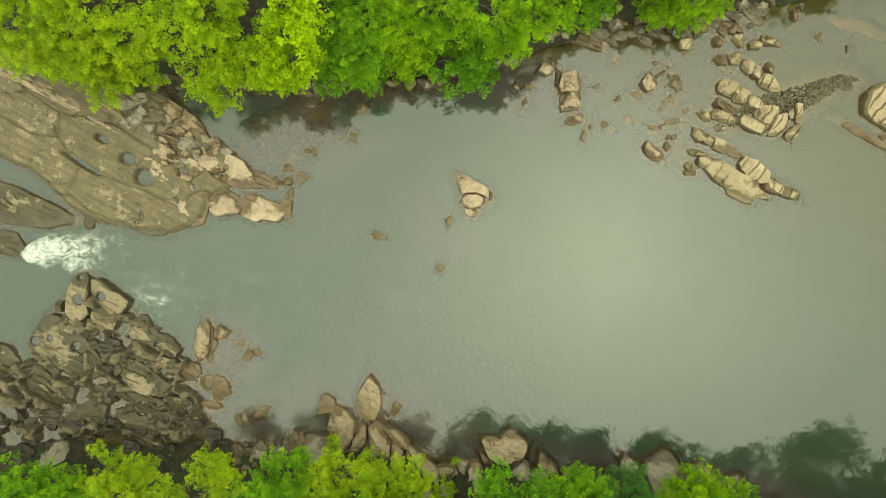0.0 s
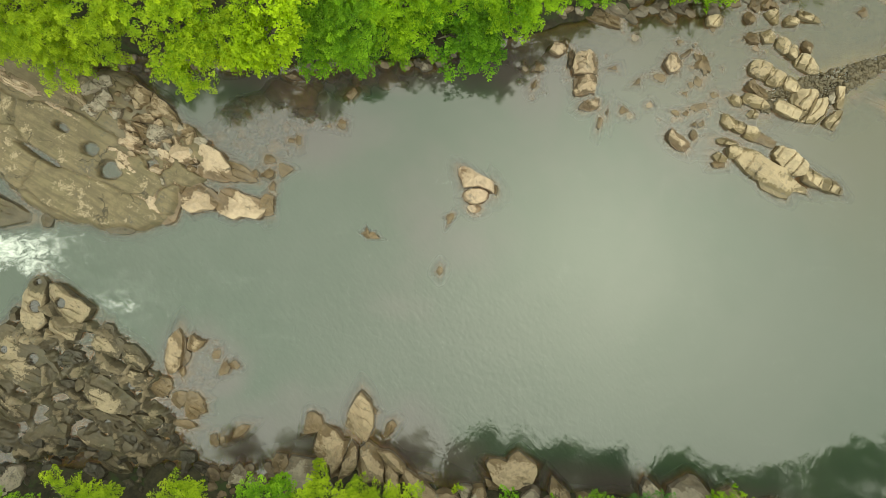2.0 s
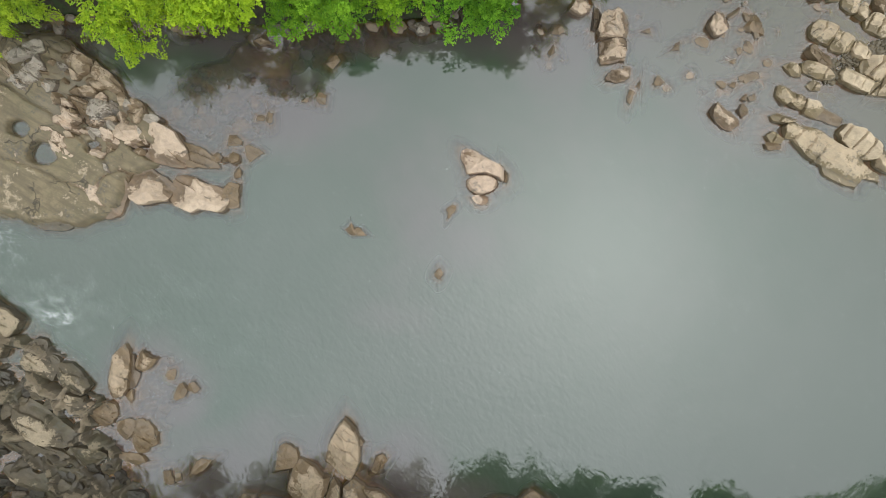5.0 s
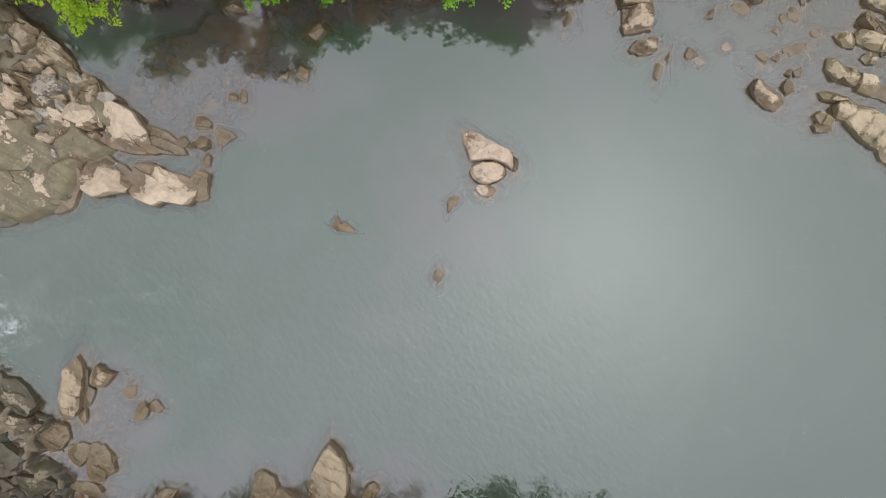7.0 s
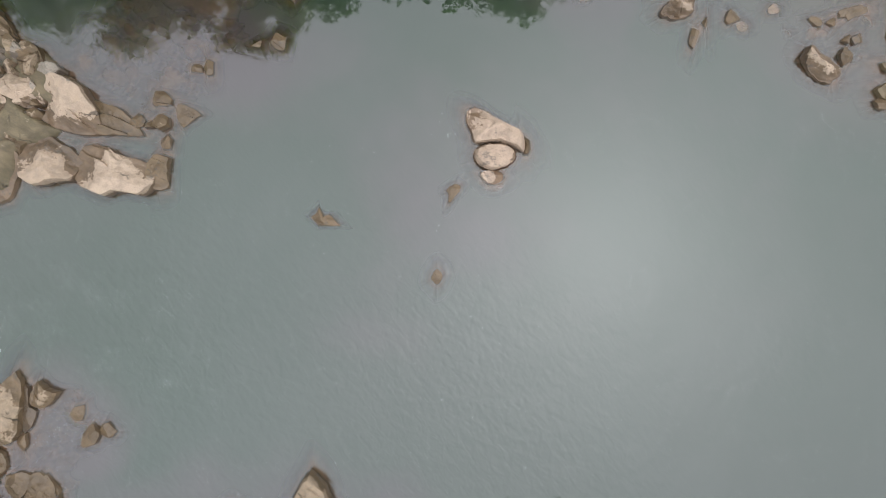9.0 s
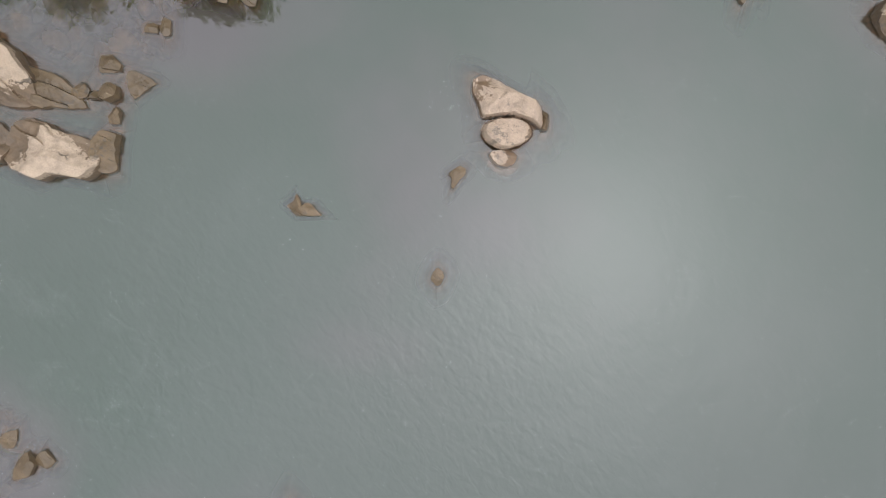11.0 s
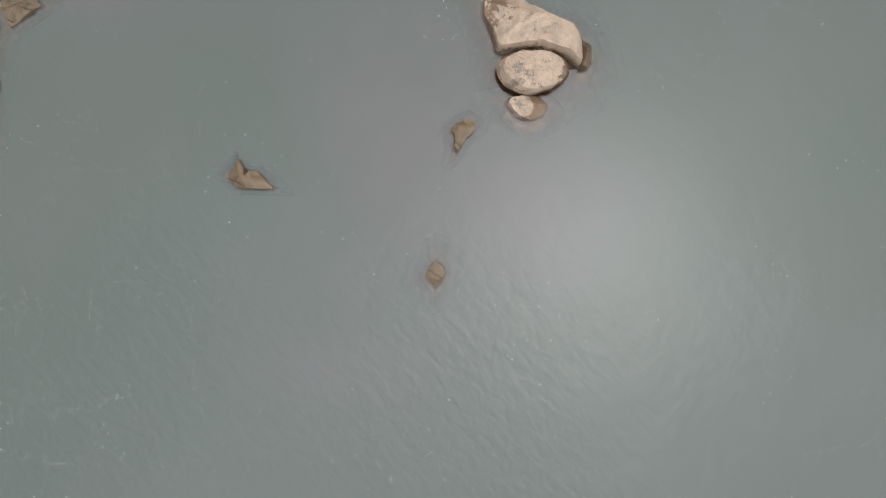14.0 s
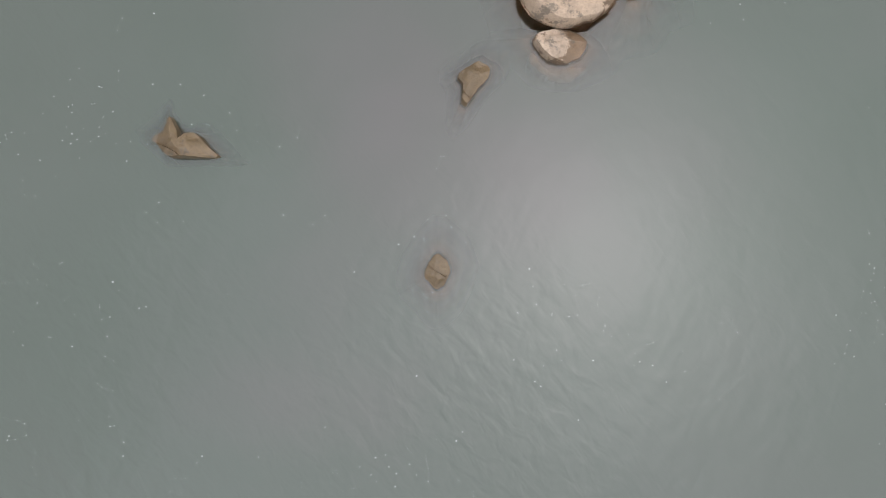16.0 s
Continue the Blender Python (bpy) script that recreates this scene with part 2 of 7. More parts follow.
def leaf_material(name, lit_tone, shade_tone):
    m = Mat(name)
    lit_share = m.nodes.new("ShaderNodeAttribute")
    lit_share.attribute_name = "lit_share"
    # sunlit tips and shaded insides of the crown are painted into the colour
    colour = m.mix(lit_share.outputs["Fac"], shade_tone, lit_tone)
    colour = m.mix(m.span(m.noise(0.7, 3), 0.35, 0.65, 0.0, 0.4), colour, tuple(c * 0.7 for c in shade_tone))
    m.join(colour, m.shader.inputs["Base Color"])
    m.shader.inputs["Roughness"].default_value = 0.5
    m.shader.inputs["Specular IOR Level"].default_value = 0.25
    glow = m.nodes.new("ShaderNodeBsdfTranslucent")
    m.join(colour, glow.inputs["Color"])
    both = m.nodes.new("ShaderNodeMixShader")
    both.inputs[0].default_value = 0.45
    m.join(m.shader.outputs[0], both.inputs[1])
    m.join(glow.outputs[0], both.inputs[2])
    m.join(both.outputs[0], m.out.inputs["Surface"])
    return m.mat


# sunlit tip, shaded inner leaf, leaf length, leaves per square metre of crown, label
LEAF = {
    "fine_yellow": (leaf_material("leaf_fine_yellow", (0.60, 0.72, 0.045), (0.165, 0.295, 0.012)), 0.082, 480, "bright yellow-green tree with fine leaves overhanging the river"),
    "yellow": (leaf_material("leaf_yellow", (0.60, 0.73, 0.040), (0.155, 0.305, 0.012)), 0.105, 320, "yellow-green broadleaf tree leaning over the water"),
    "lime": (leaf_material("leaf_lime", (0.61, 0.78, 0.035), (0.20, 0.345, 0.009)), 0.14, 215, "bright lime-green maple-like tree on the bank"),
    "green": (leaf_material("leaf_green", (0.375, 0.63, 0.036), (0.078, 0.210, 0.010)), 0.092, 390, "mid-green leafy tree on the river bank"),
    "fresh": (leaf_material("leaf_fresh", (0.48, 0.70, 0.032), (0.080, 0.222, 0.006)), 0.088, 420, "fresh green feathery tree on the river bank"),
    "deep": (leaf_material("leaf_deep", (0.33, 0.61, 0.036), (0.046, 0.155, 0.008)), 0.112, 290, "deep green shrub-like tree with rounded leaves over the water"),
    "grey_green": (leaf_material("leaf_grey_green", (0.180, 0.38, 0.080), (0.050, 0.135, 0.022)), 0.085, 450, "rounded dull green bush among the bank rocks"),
}


def bark_material():
    m = Mat("bark")
    rings = m.noise(6.0, 6, 0.65, m.place(0, (1, 1, 0.25)))
    m.join(m.mix(m.span(rings, 0.35, 0.65), (0.07, 0.055, 0.04), (0.20, 0.17, 0.13)), m.shader.inputs["Base Color"])
    m.shader.inputs["Roughness"].default_value = 0.9
    m.join(m.bump(rings, 0.6, 0.03), m.shader.inputs["Normal"])
    return m.mat


def foam_material(thin=False):
    """White froth, also the white of painted sun glints; thin: it dissolves into the water by its own thickness."""
    m = Mat("froth" if thin else "foam")
    lace = m.noise(2.2, 9, 0.74, m.place(-12, (0.75, 1.15, 1)), 0.8)
    m.join(m.mix(m.span(lace, 0.35, 0.6), (0.40, 0.44, 0.40), (0.70, 0.72, 0.69)), m.shader.inputs["Base Color"])
    m.shader.inputs["Roughness"].default_value = 0.6
    m.join(m.bump(lace, 0.8, 0.1), m.shader.inputs["Normal"])
    if thin:
        thick = m.nodes.new("ShaderNodeAttribute")
        thick.attribute_name = "froth"
        held = m.span(m.math("ADD", thick.outputs["Fac"], m.math("MULTIPLY", m.math("SUBTRACT", lace, 0.5), 1.5)), 0.15, 1.15)
        gap = m.nodes.new("ShaderNodeBsdfTransparent")
        both = m.nodes.new("ShaderNodeMixShader")
        m.join(held, both.inputs[0])
        m.join(gap.outputs[0], both.inputs[1])
        m.join(m.shader.outputs[0], both.inputs[2])
        m.join(both.outputs[0], m.out.inputs["Surface"])
    return m.mat


GROUND, WATER, BARK, FLECK_WHITE, FROTH = ground_material(), water_material(), bark_material(), foam_material(), foam_material(True)


# ---- shape helpers
def hashed(i, j, k, seed):
    h = (i * 374761393 + j * 668265263 + k * 2147483647 + seed * 974634777) & 0xFFFFFFFF
    h = ((h ^ (h >> 13)) * 1274126177) & 0xFFFFFFFF
    return ((h ^ (h >> 16)) & 0xFFFFFF) / float(0xFFFFFF)


def value_noise(x, y, z, seed=0):
    """Smooth noise from 0 to 1 at numpy places."""
    x, y, z = np.broadcast_arrays(x, y, z)
    i, j, k = (np.floor(v).astype(np.int64) for v in (x, y, z))
    u, v, w = (t * t * (3 - 2 * t) for t in (x - i, y - j, z - k))
    total = 0
    for a in (0, 1):
        for b in (0, 1):
            for c in (0, 1):
                weight = (u if a else 1 - u) * (v if b else 1 - v) * (w if c else 1 - w)
                total = total + weight * hashed(i + a, j + b, k + c, seed)
    return total


def fbm(x, y, z, octaves=4, seed=0):
    total, size, norm = 0, 1.0, 0
    for o in range(octaves):
        total = total + size * (value_noise(x * 2**o, y * 2**o, z * 2**o, seed + o) - 0.5)
        norm += size
        size *= 0.5
    return total / norm


def cells(x, y, seed=0):
    """Distance to the joint between the two nearest cells, and the cell's own random number."""
    i0, j0 = np.floor(x).astype(np.int64), np.floor(y).astype(np.int64)
    first, second, own = np.full(x.shape, 9.0), np.full(x.shape, 9.0), np.zeros(x.shape)
    zero = np.zeros_like(i0)
    for a in (-1, 0, 1):
        for b in (-1, 0, 1):
            i, j = i0 + a, j0 + b
            d = np.hypot(i + 0.15 + 0.7 * hashed(i, j, zero, seed) - x, j + 0.15 + 0.7 * hashed(i, j, zero, seed + 7) - y)
            near = d < first
            second = np.where(near, first, np.minimum(second, d))
            own = np.where(near, hashed(i, j, zero, seed + 13), own)
            first = np.where(near, d, first)
    return second - first, own


def cups(x, y, seed=0):
    """Distance to the nearest of scattered centres, and that centre's own random number."""
    i0, j0 = np.floor(x).astype(np.int64), np.floor(y).astype(np.int64)
    first, own = np.full(x.shape, 9.0), np.zeros(x.shape)
    zero = np.zeros_like(i0)
    for a in (-1, 0, 1):
        for b in (-1, 0, 1):
            i, j = i0 + a, j0 + b
            d = np.hypot(i + 0.1 + 0.8 * hashed(i, j, zero, seed) - x, j + 0.1 + 0.8 * hashed(i, j, zero, seed + 7) - y)
            own = np.where(d < first, hashed(i, j, zero, seed + 13), own)
            first = np.minimum(first, d)
    return first, own


def smooth(t):
    t = np.clip(t, 0, 1)
    return t * t * (3 - 2 * t)


def inside(x, y, ring):
    """Distance to the edge of a footprint, positive inside."""
    best, within = np.full(np.shape(x), 1e9), np.zeros(np.shape(x), bool)
    for (ax, ay), (bx, by) in zip(ring, ring[1:] + ring[:1]):
        t = np.clip(((x - ax) * (bx - ax) + (y - ay) * (by - ay)) / ((bx - ax) ** 2 + (by - ay) ** 2), 0, 1)
        best = np.minimum(best, np.hypot(x - ax - t * (bx - ax), y - ay - t * (by - ay)))
        if ay != by:
            within ^= ((ay > y) != (by > y)) & (x < (bx - ax) * (y - ay) / (by - ay) + ax)
    return np.where(within, best, -best)


def mesh_of(name, verts, faces, material, shade=True):
    """A mesh object from numpy arrays of places and of faces with one number of corners."""
    me = bpy.data.meshes.new(name)
    n, corners = faces.shape
    me.vertices.add(len(verts))
    me.vertices.foreach_set("co", np.ascontiguousarray(verts, dtype=np.float32).ravel())
    me.loops.add(n * corners)
    me.loops.foreach_set("vertex_index", np.ascontiguousarray(faces, dtype=np.int32).ravel())
    me.polygons.add(n)
    me.polygons.foreach_set("loop_start", np.arange(n, dtype=np.int32) * corners)
    me.polygons.foreach_set("use_smooth", np.full(n, shade))
    me.update(calc_edges=True)
    me.materials.append(material)
    return new(name, me)


def grid_faces(rows, columns):
    a = np.arange(rows * columns).reshape(rows, columns)
    return np.stack([a[:-1, :-1], a[:-1, 1:], a[1:, 1:], a[1:, :-1]], -1).reshape(-1, 4)


# ---- the ground: river bed, banks and forest floor in one sheet
def far_bank(x):
    return np.interp(x, [-60, -30, -22, -17, -10, -5, 0, 4, 8, 12, 17, 22, 30, 60], [18, 14.2, 11.6, 12.2, 11.9, 12.2, 12.3, 13.6, 14.6, 15.5, 16.3, 17, 19, 23])


def near_bank(x):
    return np.interp(x, [-60, -28, -15, -10, -5, 0, 5, 10, 17, 24, 60], [-14, -11.3, -11.4, -12, -11.4, -12.6, -12.4, -12.8, -13.8, -16, -20])


def ground_height(x, y):
    out = np.maximum(y - far_bank(x), near_bank(x) - y) + 0.9 * fbm(x * 0.5, y * 0.5, 0.0, 3, 3)
    land = 0.12 + 2.6 * (1 - np.exp(-np.maximum(out, 0) / 5)) + 0.02 * np.maximum(out, 0) + 0.35 * fbm(x * 0.4, y * 0.4, 1.0, 4, 5) * np.clip(out, 0, 1)
    steep = np.where(near_bank(x) - y > y - far_bank(x), 0.34 + 0.6 * smooth((x + 1) / 6), 0.34 + 0.45 * smooth((5 - x) / 5))
    bed = -0.1 - steep * np.maximum(-out, 0)
    shoal = np.exp(-(((x - 21) / 11) ** 2 + ((y - 12) / 7) ** 2)) + 0.75 * np.exp(-(((x + 9.5) / 5.5) ** 2 + ((y - 8.0) / 2.6) ** 2)) + 0.8 * np.exp(-(((x + 13.6) / 2.8) ** 2 + ((y + 5.6) / 2.6) ** 2)) + 0.42 * np.exp(-(((x - 0.3) / 4.5) ** 2 + ((y - 3.0) / 4.5) ** 2)) + 0.35 * np.exp(-(((x + 2.0) / 2.0) ** 2 + ((y + 2.2) / 1.0) ** 2))
    bed = np.maximum(bed, -2.3 + 2.0 * np.minimum(shoal, 0.97)) + 0.35 * fbm(x * 0.6, y * 0.6, 2.0, 2, 9)
    bed = np.minimum(bed, -0.1)
    return np.where(out > 0, land, bed + np.clip(out + 0.5, 0, 0.5) * 0.3)


def spread(inner, step, outer):
    near = np.arange(inner[0], inner[1] + step / 2, step)
    far = step * np.cumsum(1.45 ** np.arange(1, 40))
    left = inner[0] - far[far < abs(outer[0] - inner[0])][::-1]
    right = inner[1] + far[far < abs(outer[1] - inner[1])]
    return np.concatenate([[outer[0]], left, near, right, [outer[1]]])


gx, gy = spread((-34, 40), 0.35, (-900, 900)), spread((-24, 26), 0.35, (-900, 900))
X, Y = np.meshgrid(gx, gy)
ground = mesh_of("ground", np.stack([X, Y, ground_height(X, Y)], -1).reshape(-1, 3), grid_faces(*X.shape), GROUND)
tagged(ground, "brown silty river bed and leaf-littered wooded banks", "ground", kind="structure")

# ---- rocks
FORMS = []  # what stands in the water, to tell its depth
STRIKE_X, STRIKE_Y = math.cos(radians(STRIKE)), -math.sin(radians(STRIKE))


def rock_form(x, y, turn, a, b, h, radii, dome, seed):
    """The height of one rock over places: a footprint of radii round an oval, cut by a few tilted faces."""
    rnd = random.Random(seed)
    c, s = math.cos(radians(turn)), math.sin(radians(turn))
    planes = [(rnd.uniform(0, 2 * math.pi), rnd.uniform(0.72, 1.0), rnd.uniform(0.2, 0.95)) for _ in range(6)]
    ways = [(math.cos(k), math.sin(k), base, tilt) for k, base, tilt in planes]
    ring = np.array(radii + radii[:1])
    angles = np.linspace(0, 2 * math.pi, len(radii) + 1)
    edge = dome or rnd.uniform(0.06, 0.13)
    up = h if h > 0 else 0.25
    slope = rnd.uniform(1.6, 2.6) if h > 0 else 4.0

    def height(px, py):
        dx, dy = px - x, py - y
        u, v = (c * dx + s * dy) / a, (-s * dx + c * dy) / b
        far = np.hypot(u, v) * np.interp(np.arctan2(v, u) % (2 * math.pi), angles, 1 / ring)
        t = np.clip((1 - far) / edge, 0, 1)
        top = np.ones_like(far)
        for kx, ky, base, tilt in ways:
            top = np.minimum(top, np.maximum(base + 0.08 - tilt * (kx * u + ky * v), 0.22))
        wall = (t * (2 - t)) ** 0.7 if dome else 0.3 * smooth(t * 5) + 0.7 * t
        return np.where(far < 1, np.minimum(top, wall) * up, -(far - 1) * min(a, b) * slope) + (h - 0.25 if h <= 0 else 0.0)

    return height, c, s, angles, ring


def rock(x, y, turn, a, b, h, radii, kind, fine=1, dome=0.0, base=0.0, pits=(), solid=False, undercut=0.0, wobble=1.0, name="rock"):
    seed = int(abs(x) * 971 + abs(y) * 389 + a * 100)
    ridge = kind == "cream"
    solid = solid or ridge or kind == "olive"
    height, c, s, angles, ring = rock_form(x, y, turn, a, b, h, radii, dome, seed)
    fine = fine * 1.5 if ridge else fine
    detail = min(max(fine * (0.4 + 0.75 * math.sqrt(a * b)), 0.4), 4.0) if fine > 0.1 else fine
    around, rings = int(28 * detail + 22), int(9 * detail + 5)
    th = np.linspace(0, 2 * math.pi, around, endpoint=False)
    limit = 1 / np.interp(th, angles, 1 / ring)
    steps = np.concatenate([np.linspace(0.0, 0.84, rings), [0.88, 0.92, 0.96, 1.0, 1.04], [1.0 + 0.22 / min(a, b), 1.0 + 0.55 / min(a, b)]])
    u, v = steps[:, None] * (limit * np.cos(th))[None], steps[:, None] * (limit * np.sin(th))[None]
    px, py = x + c * u * a - s * v * b, y + s * u * a + c * v * b
    size = math.sqrt(a * b)
    wide = np.clip(steps, 0, 1)[:, None]
    px = px + 0.20 * wobble * size * wide * fbm(px * 3.2 / size, py * 3.2 / size, seed * 0.37, 5, 21)
    py = py + 0.20 * wobble * size * wide * fbm(px * 3.2 / size, py * 3.2 / size, seed * 0.37 + 9, 5, 22)
    if not dome and not solid and size > 0.25:
        notch, bulk = cells((px * STRIKE_X + py * STRIKE_Y) * 1.5 / size + seed % 13, (-px * STRIKE_Y + py * STRIKE_X) * 2.3 / size, seed % 577)
        push = 1 + 0.2 * wide * (bulk - 0.55) * smooth(notch / 0.05)
        px, py = x + (px - x) * push, y + (py - y) * push
    ox, oy = x + c * u * a - s * v * b, y + s * u * a + c * v * b
    z = height(ox, oy)
    along, across = px * STRIKE_X + py * STRIKE_Y, -px * STRIKE_Y + py * STRIKE_X
    terrace = (across * 2.3 + 1.2 * fbm(px, py, seed, 2, 34) + seed * 0.31) % 1.0
    rough = 0.22 * terrace * smooth(3.0 * value_noise(along * 0.9, across * 1.3, seed, 35) - 1.3) - 0.06 + 0.30 * fbm(px * 4.5 / size, py * 4.5 / size, z * 2 + seed, 3, 36) + 0.30 * fbm(px * 1.5 / size, py * 1.5 / size, z + seed, 4, 31) + 0.16 * fbm(along * 1.3, across * 5.0, z * 4 + seed, 3, 32)
    if ridge:
        joint = np.abs(((along + 0.5 * fbm(px * 1.2, py * 1.2, seed, 3, 39)) / 0.62 + seed * 0.37) % 1.0 - 0.5)
        rough = 0.6 * rough - 0.5 * np.exp(-((joint / 0.05) ** 2)) * smooth(2.6 * value_noise(px * 0.9, py * 0.9, seed, 40) - 0.3)
    if not solid and not dome and h > 0.25 and size > 0.4:
        for k, (fa, fb) in enumerate(((0.55, 1.5), (1.5, 0.5))):
            field = np.abs(fbm(along * fa / size**0.5, across * fb / size**0.5, seed * 0.7 + 5 * k, 3, 38 + k))
            rough = rough - (0.30 - 0.1 * k) * np.exp(-((field / 0.016) ** 2))
    if not solid and not dome and h > 0.25 and size > 0.3:
        gap, own = cells(along * 0.75 / size**0.6 + seed % 7, across * 1.35 / size**0.6 + 0.35 * fbm(px * 2, py * 2, seed, 2, 37), seed % 991)
        rough = rough + 0.42 * (own - 0.55) * smooth(gap / 0.06) - 0.22 * (1 - smooth(gap / 0.07))
    z = z + rough * min(size, 1.0) * np.clip(1.15 - wide**4, 0.15, 1) * (0.55 if h > 0 else 0.3)
    z = np.where(steps[:, None] > 1.0, np.minimum(z, -0.03 + min(h, 0)), z) + base
    for hx, hy, hr in pits:
        z = z - (0.75 * h + 0.35) * (1 - smooth((np.hypot(px - hx, py - hy) / hr - 0.75) / 0.4))
    if undercut:
        for k, (pull, low) in enumerate(((0.6, 0.2), (1.0, -0.02), (1.1, -0.9))):
            px[k - 3], py[k - 3] = x + (px[-4] - x) * (1 - undercut * pull), y + (py[-4] - y) * (1 - undercut * pull)
            z[k - 3] = low * h if low > 0 else low
        z[-4] = np.maximum(z[-4], 0.35 * h)
    px[0], py[0], z[0] = px[0].mean(), py[0].mean(), z[0].mean()
    n = len(steps)
    idx = np.arange(n * around).reshape(n, around)
    nxt = np.roll(idx, -1, 1)
    faces = np.stack([idx[:-1], idx[1:], nxt[1:], nxt[:-1]], -1).reshape(-1, 4)
    ob = mesh_of(name, np.stack([px - x, py - y, z], -1).reshape(-1, 3), faces, ROCK[kind][0])
    ob.data.set_sharp_from_angle(angle=radians(24))
    ob.location = (x, y, 0)
    for hx, hy, hr in pits if fine >= 2 else ():
        nearest = np.argsort(np.hypot(px - hx, py - hy).ravel())
        ring_z = z.ravel()[nearest[np.hypot(px - hx, py - hy).ravel()[nearest] > hr * 1.1][:12]].min()
        q = np.linspace(0, 2 * math.pi, 20, endpoint=False)
        rim = np.stack([hx + hr * 1.02 * np.cos(q), hy + hr * 1.02 * np.sin(q), np.full(20, ring_z - 0.07)], -1)
        disc = np.concatenate([rim, [[hx, hy, ring_z - 0.07]]])
        pool = mesh_of("puddle", disc, np.stack([np.arange(20), (np.arange(20) + 1) % 20, np.full(20, 20)], -1), WATER)
        pool.data.attributes.new("depth", "FLOAT", "POINT").data.foreach_set("value", np.full(21, 0.5, dtype=np.float32))
        tagged(pool, "small round pool of still water in a pothole", "puddle", "pothole pools")
    if not base:
        FORMS.append((x, y, (a + b) * 1.4 + 1.6, height))
    return tagged(ob, ROCK[kind][1], "rock", "river rocks")


def strewn(count, area, sizes, heights, kind, seed, long=1.4, base=None, joined=""):
    """Loose rocks at random within a footprint, turned roughly along the beds; joined: the label of a spread nobody could count."""
    rnd = random.Random(seed)
    placed, made, tries = [], [], 0
    xs, ys = [p[0] for p in area], [p[1] for p in area]
    while len(placed) < count and tries < count * 40:
        tries += 1
        x, y, r = rnd.uniform(min(xs), max(xs)), rnd.uniform(min(ys), max(ys)), rnd.uniform(*sizes)
        if inside(np.array([x]), np.array([y]), area)[0] < 0 or any(math.hypot(x - q[0], y - q[1]) < 0.85 * (r + q[2]) for q in placed):
            continue
        placed.append((x, y, r))
        a = r * rnd.uniform(1.0, long)
        low = 0.0 if base is None else float(max(ground_height(np.array([x]), np.array([y]))[0], 0)) * base
        k = kind if isinstance(kind, str) else rnd.choice(kind)
        hole = ((x + rnd.uniform(-0.3, 0.3) * r, y + rnd.uniform(-0.3, 0.3) * r, r * rnd.uniform(0.3, 0.5)),) if k == "olive" and rnd.random() < 0.14 else ()
        made.append(rock(x, y, -STRIKE + rnd.uniform(-35, 35), a, r, rnd.uniform(*heights), tuple(round(rnd.uniform(0.7, 1.2), 2) for _ in range(7)), k, base=low, pits=hole, fine=0.05 if joined else 0.6))
    if joined:
        bm = bmesh.new()
        slots = []
        for ob in made:
            mat = ob.data.materials[0]
            if mat not in slots:
                slots.append(mat)
            start = len(bm.faces)
            ob.data.transform(Matrix.Translation(ob.location))
            bm.from_mesh(ob.data)
            bm.faces.ensure_lookup_table()
            for f in bm.faces[start:]:
                f.material_index = slots.index(mat)
            bpy.data.objects.remove(ob)
        me = bpy.data.meshes.new("stones")
        bm.to_mesh(me)
        for mat in slots:
            me.materials.append(mat)
        tagged(new("stones", me), joined, "stones", kind="stuff")


# Boulders in midstream
rock(2.01, 5.19, -30, 1.20, 0.54, 0.62, (1.14, 1.09, 1.10, 1.13, 1.17, 0.86, 0.79, 0.77, 0.81, 0.97, 1.03, 1.10, 1.04, 0.98, 0.92, 0.88, 0.89, 0.91, 0.96, 1.09, 1.41, 1.03, 0.77, 0.65, 0.58, 0.59, 0.68, 1.16), 'boulder', fine=3, dome=0.3)
rock(3.21, 4.62, -86, 0.31, 0.15, 0.42, (0.92, 0.98, 0.93, 1.00, 0.97, 1.08, 0.96, 0.93, 0.90, 1.00, 1.28, 0.97, 0.84, 0.81, 0.85, 1.04, 1.17, 0.97), 'tan', fine=2)
rock(2.09, 4.26, 4, 0.78, 0.48, 0.60, (1.00, 1.01, 1.01, 0.97, 0.98, 0.95, 1.01, 1.03, 1.06, 1.01, 0.99, 0.94, 0.95, 0.97, 1.01, 1.08, 1.00, 0.97, 0.97, 1.01), 'boulder', fine=3, dome=0.5, undercut=0.2)
rock(1.99, 3.54, -8, 0.44, 0.26, 0.30, (0.93, 1.00, 1.03, 1.04, 1.02, 0.94, 0.90, 0.93, 0.99, 1.09, 0.99, 0.89, 0.88, 0.92, 1.07, 1.08, 1.03, 0.94, 0.94, 0.90), 'boulder', fine=2, dome=0.3)
rock(2.00, 3.36, -10, 0.47, 0.34, -0.04, (0.98, 1.03, 0.95, 0.92, 1.00, 1.06, 1.00, 0.96, 1.02, 0.97), 'tan', fine=2)
rock(0.63, 3.03, 0, 0.30, 0.30, 0.18, (0.75, 0.85, 1.00, 1.07, 1.00, 1.03, 0.85, 0.72, 0.70, 0.72, 0.78, 0.88, 0.90, 0.75, 0.75, 0.95, 1.45, 1.50, 0.90, 0.65, 0.55, 0.53, 0.57, 0.65), 'tan', fine=4, solid=True, wobble=0.25)
rock(-4.00, 1.98, 0, 0.50, 0.50, 0.34, (0.94, 0.80, 0.72, 0.66, 0.50, 0.26, 0.50, 1.06, 0.80, 0.72, 0.84, 0.94, 0.60, 0.50, 0.44, 0.44, 0.40, 0.36, 0.35, 0.36, 0.40, 0.50, 0.70, 1.36), 'tan', fine=4, solid=True, wobble=0.25)
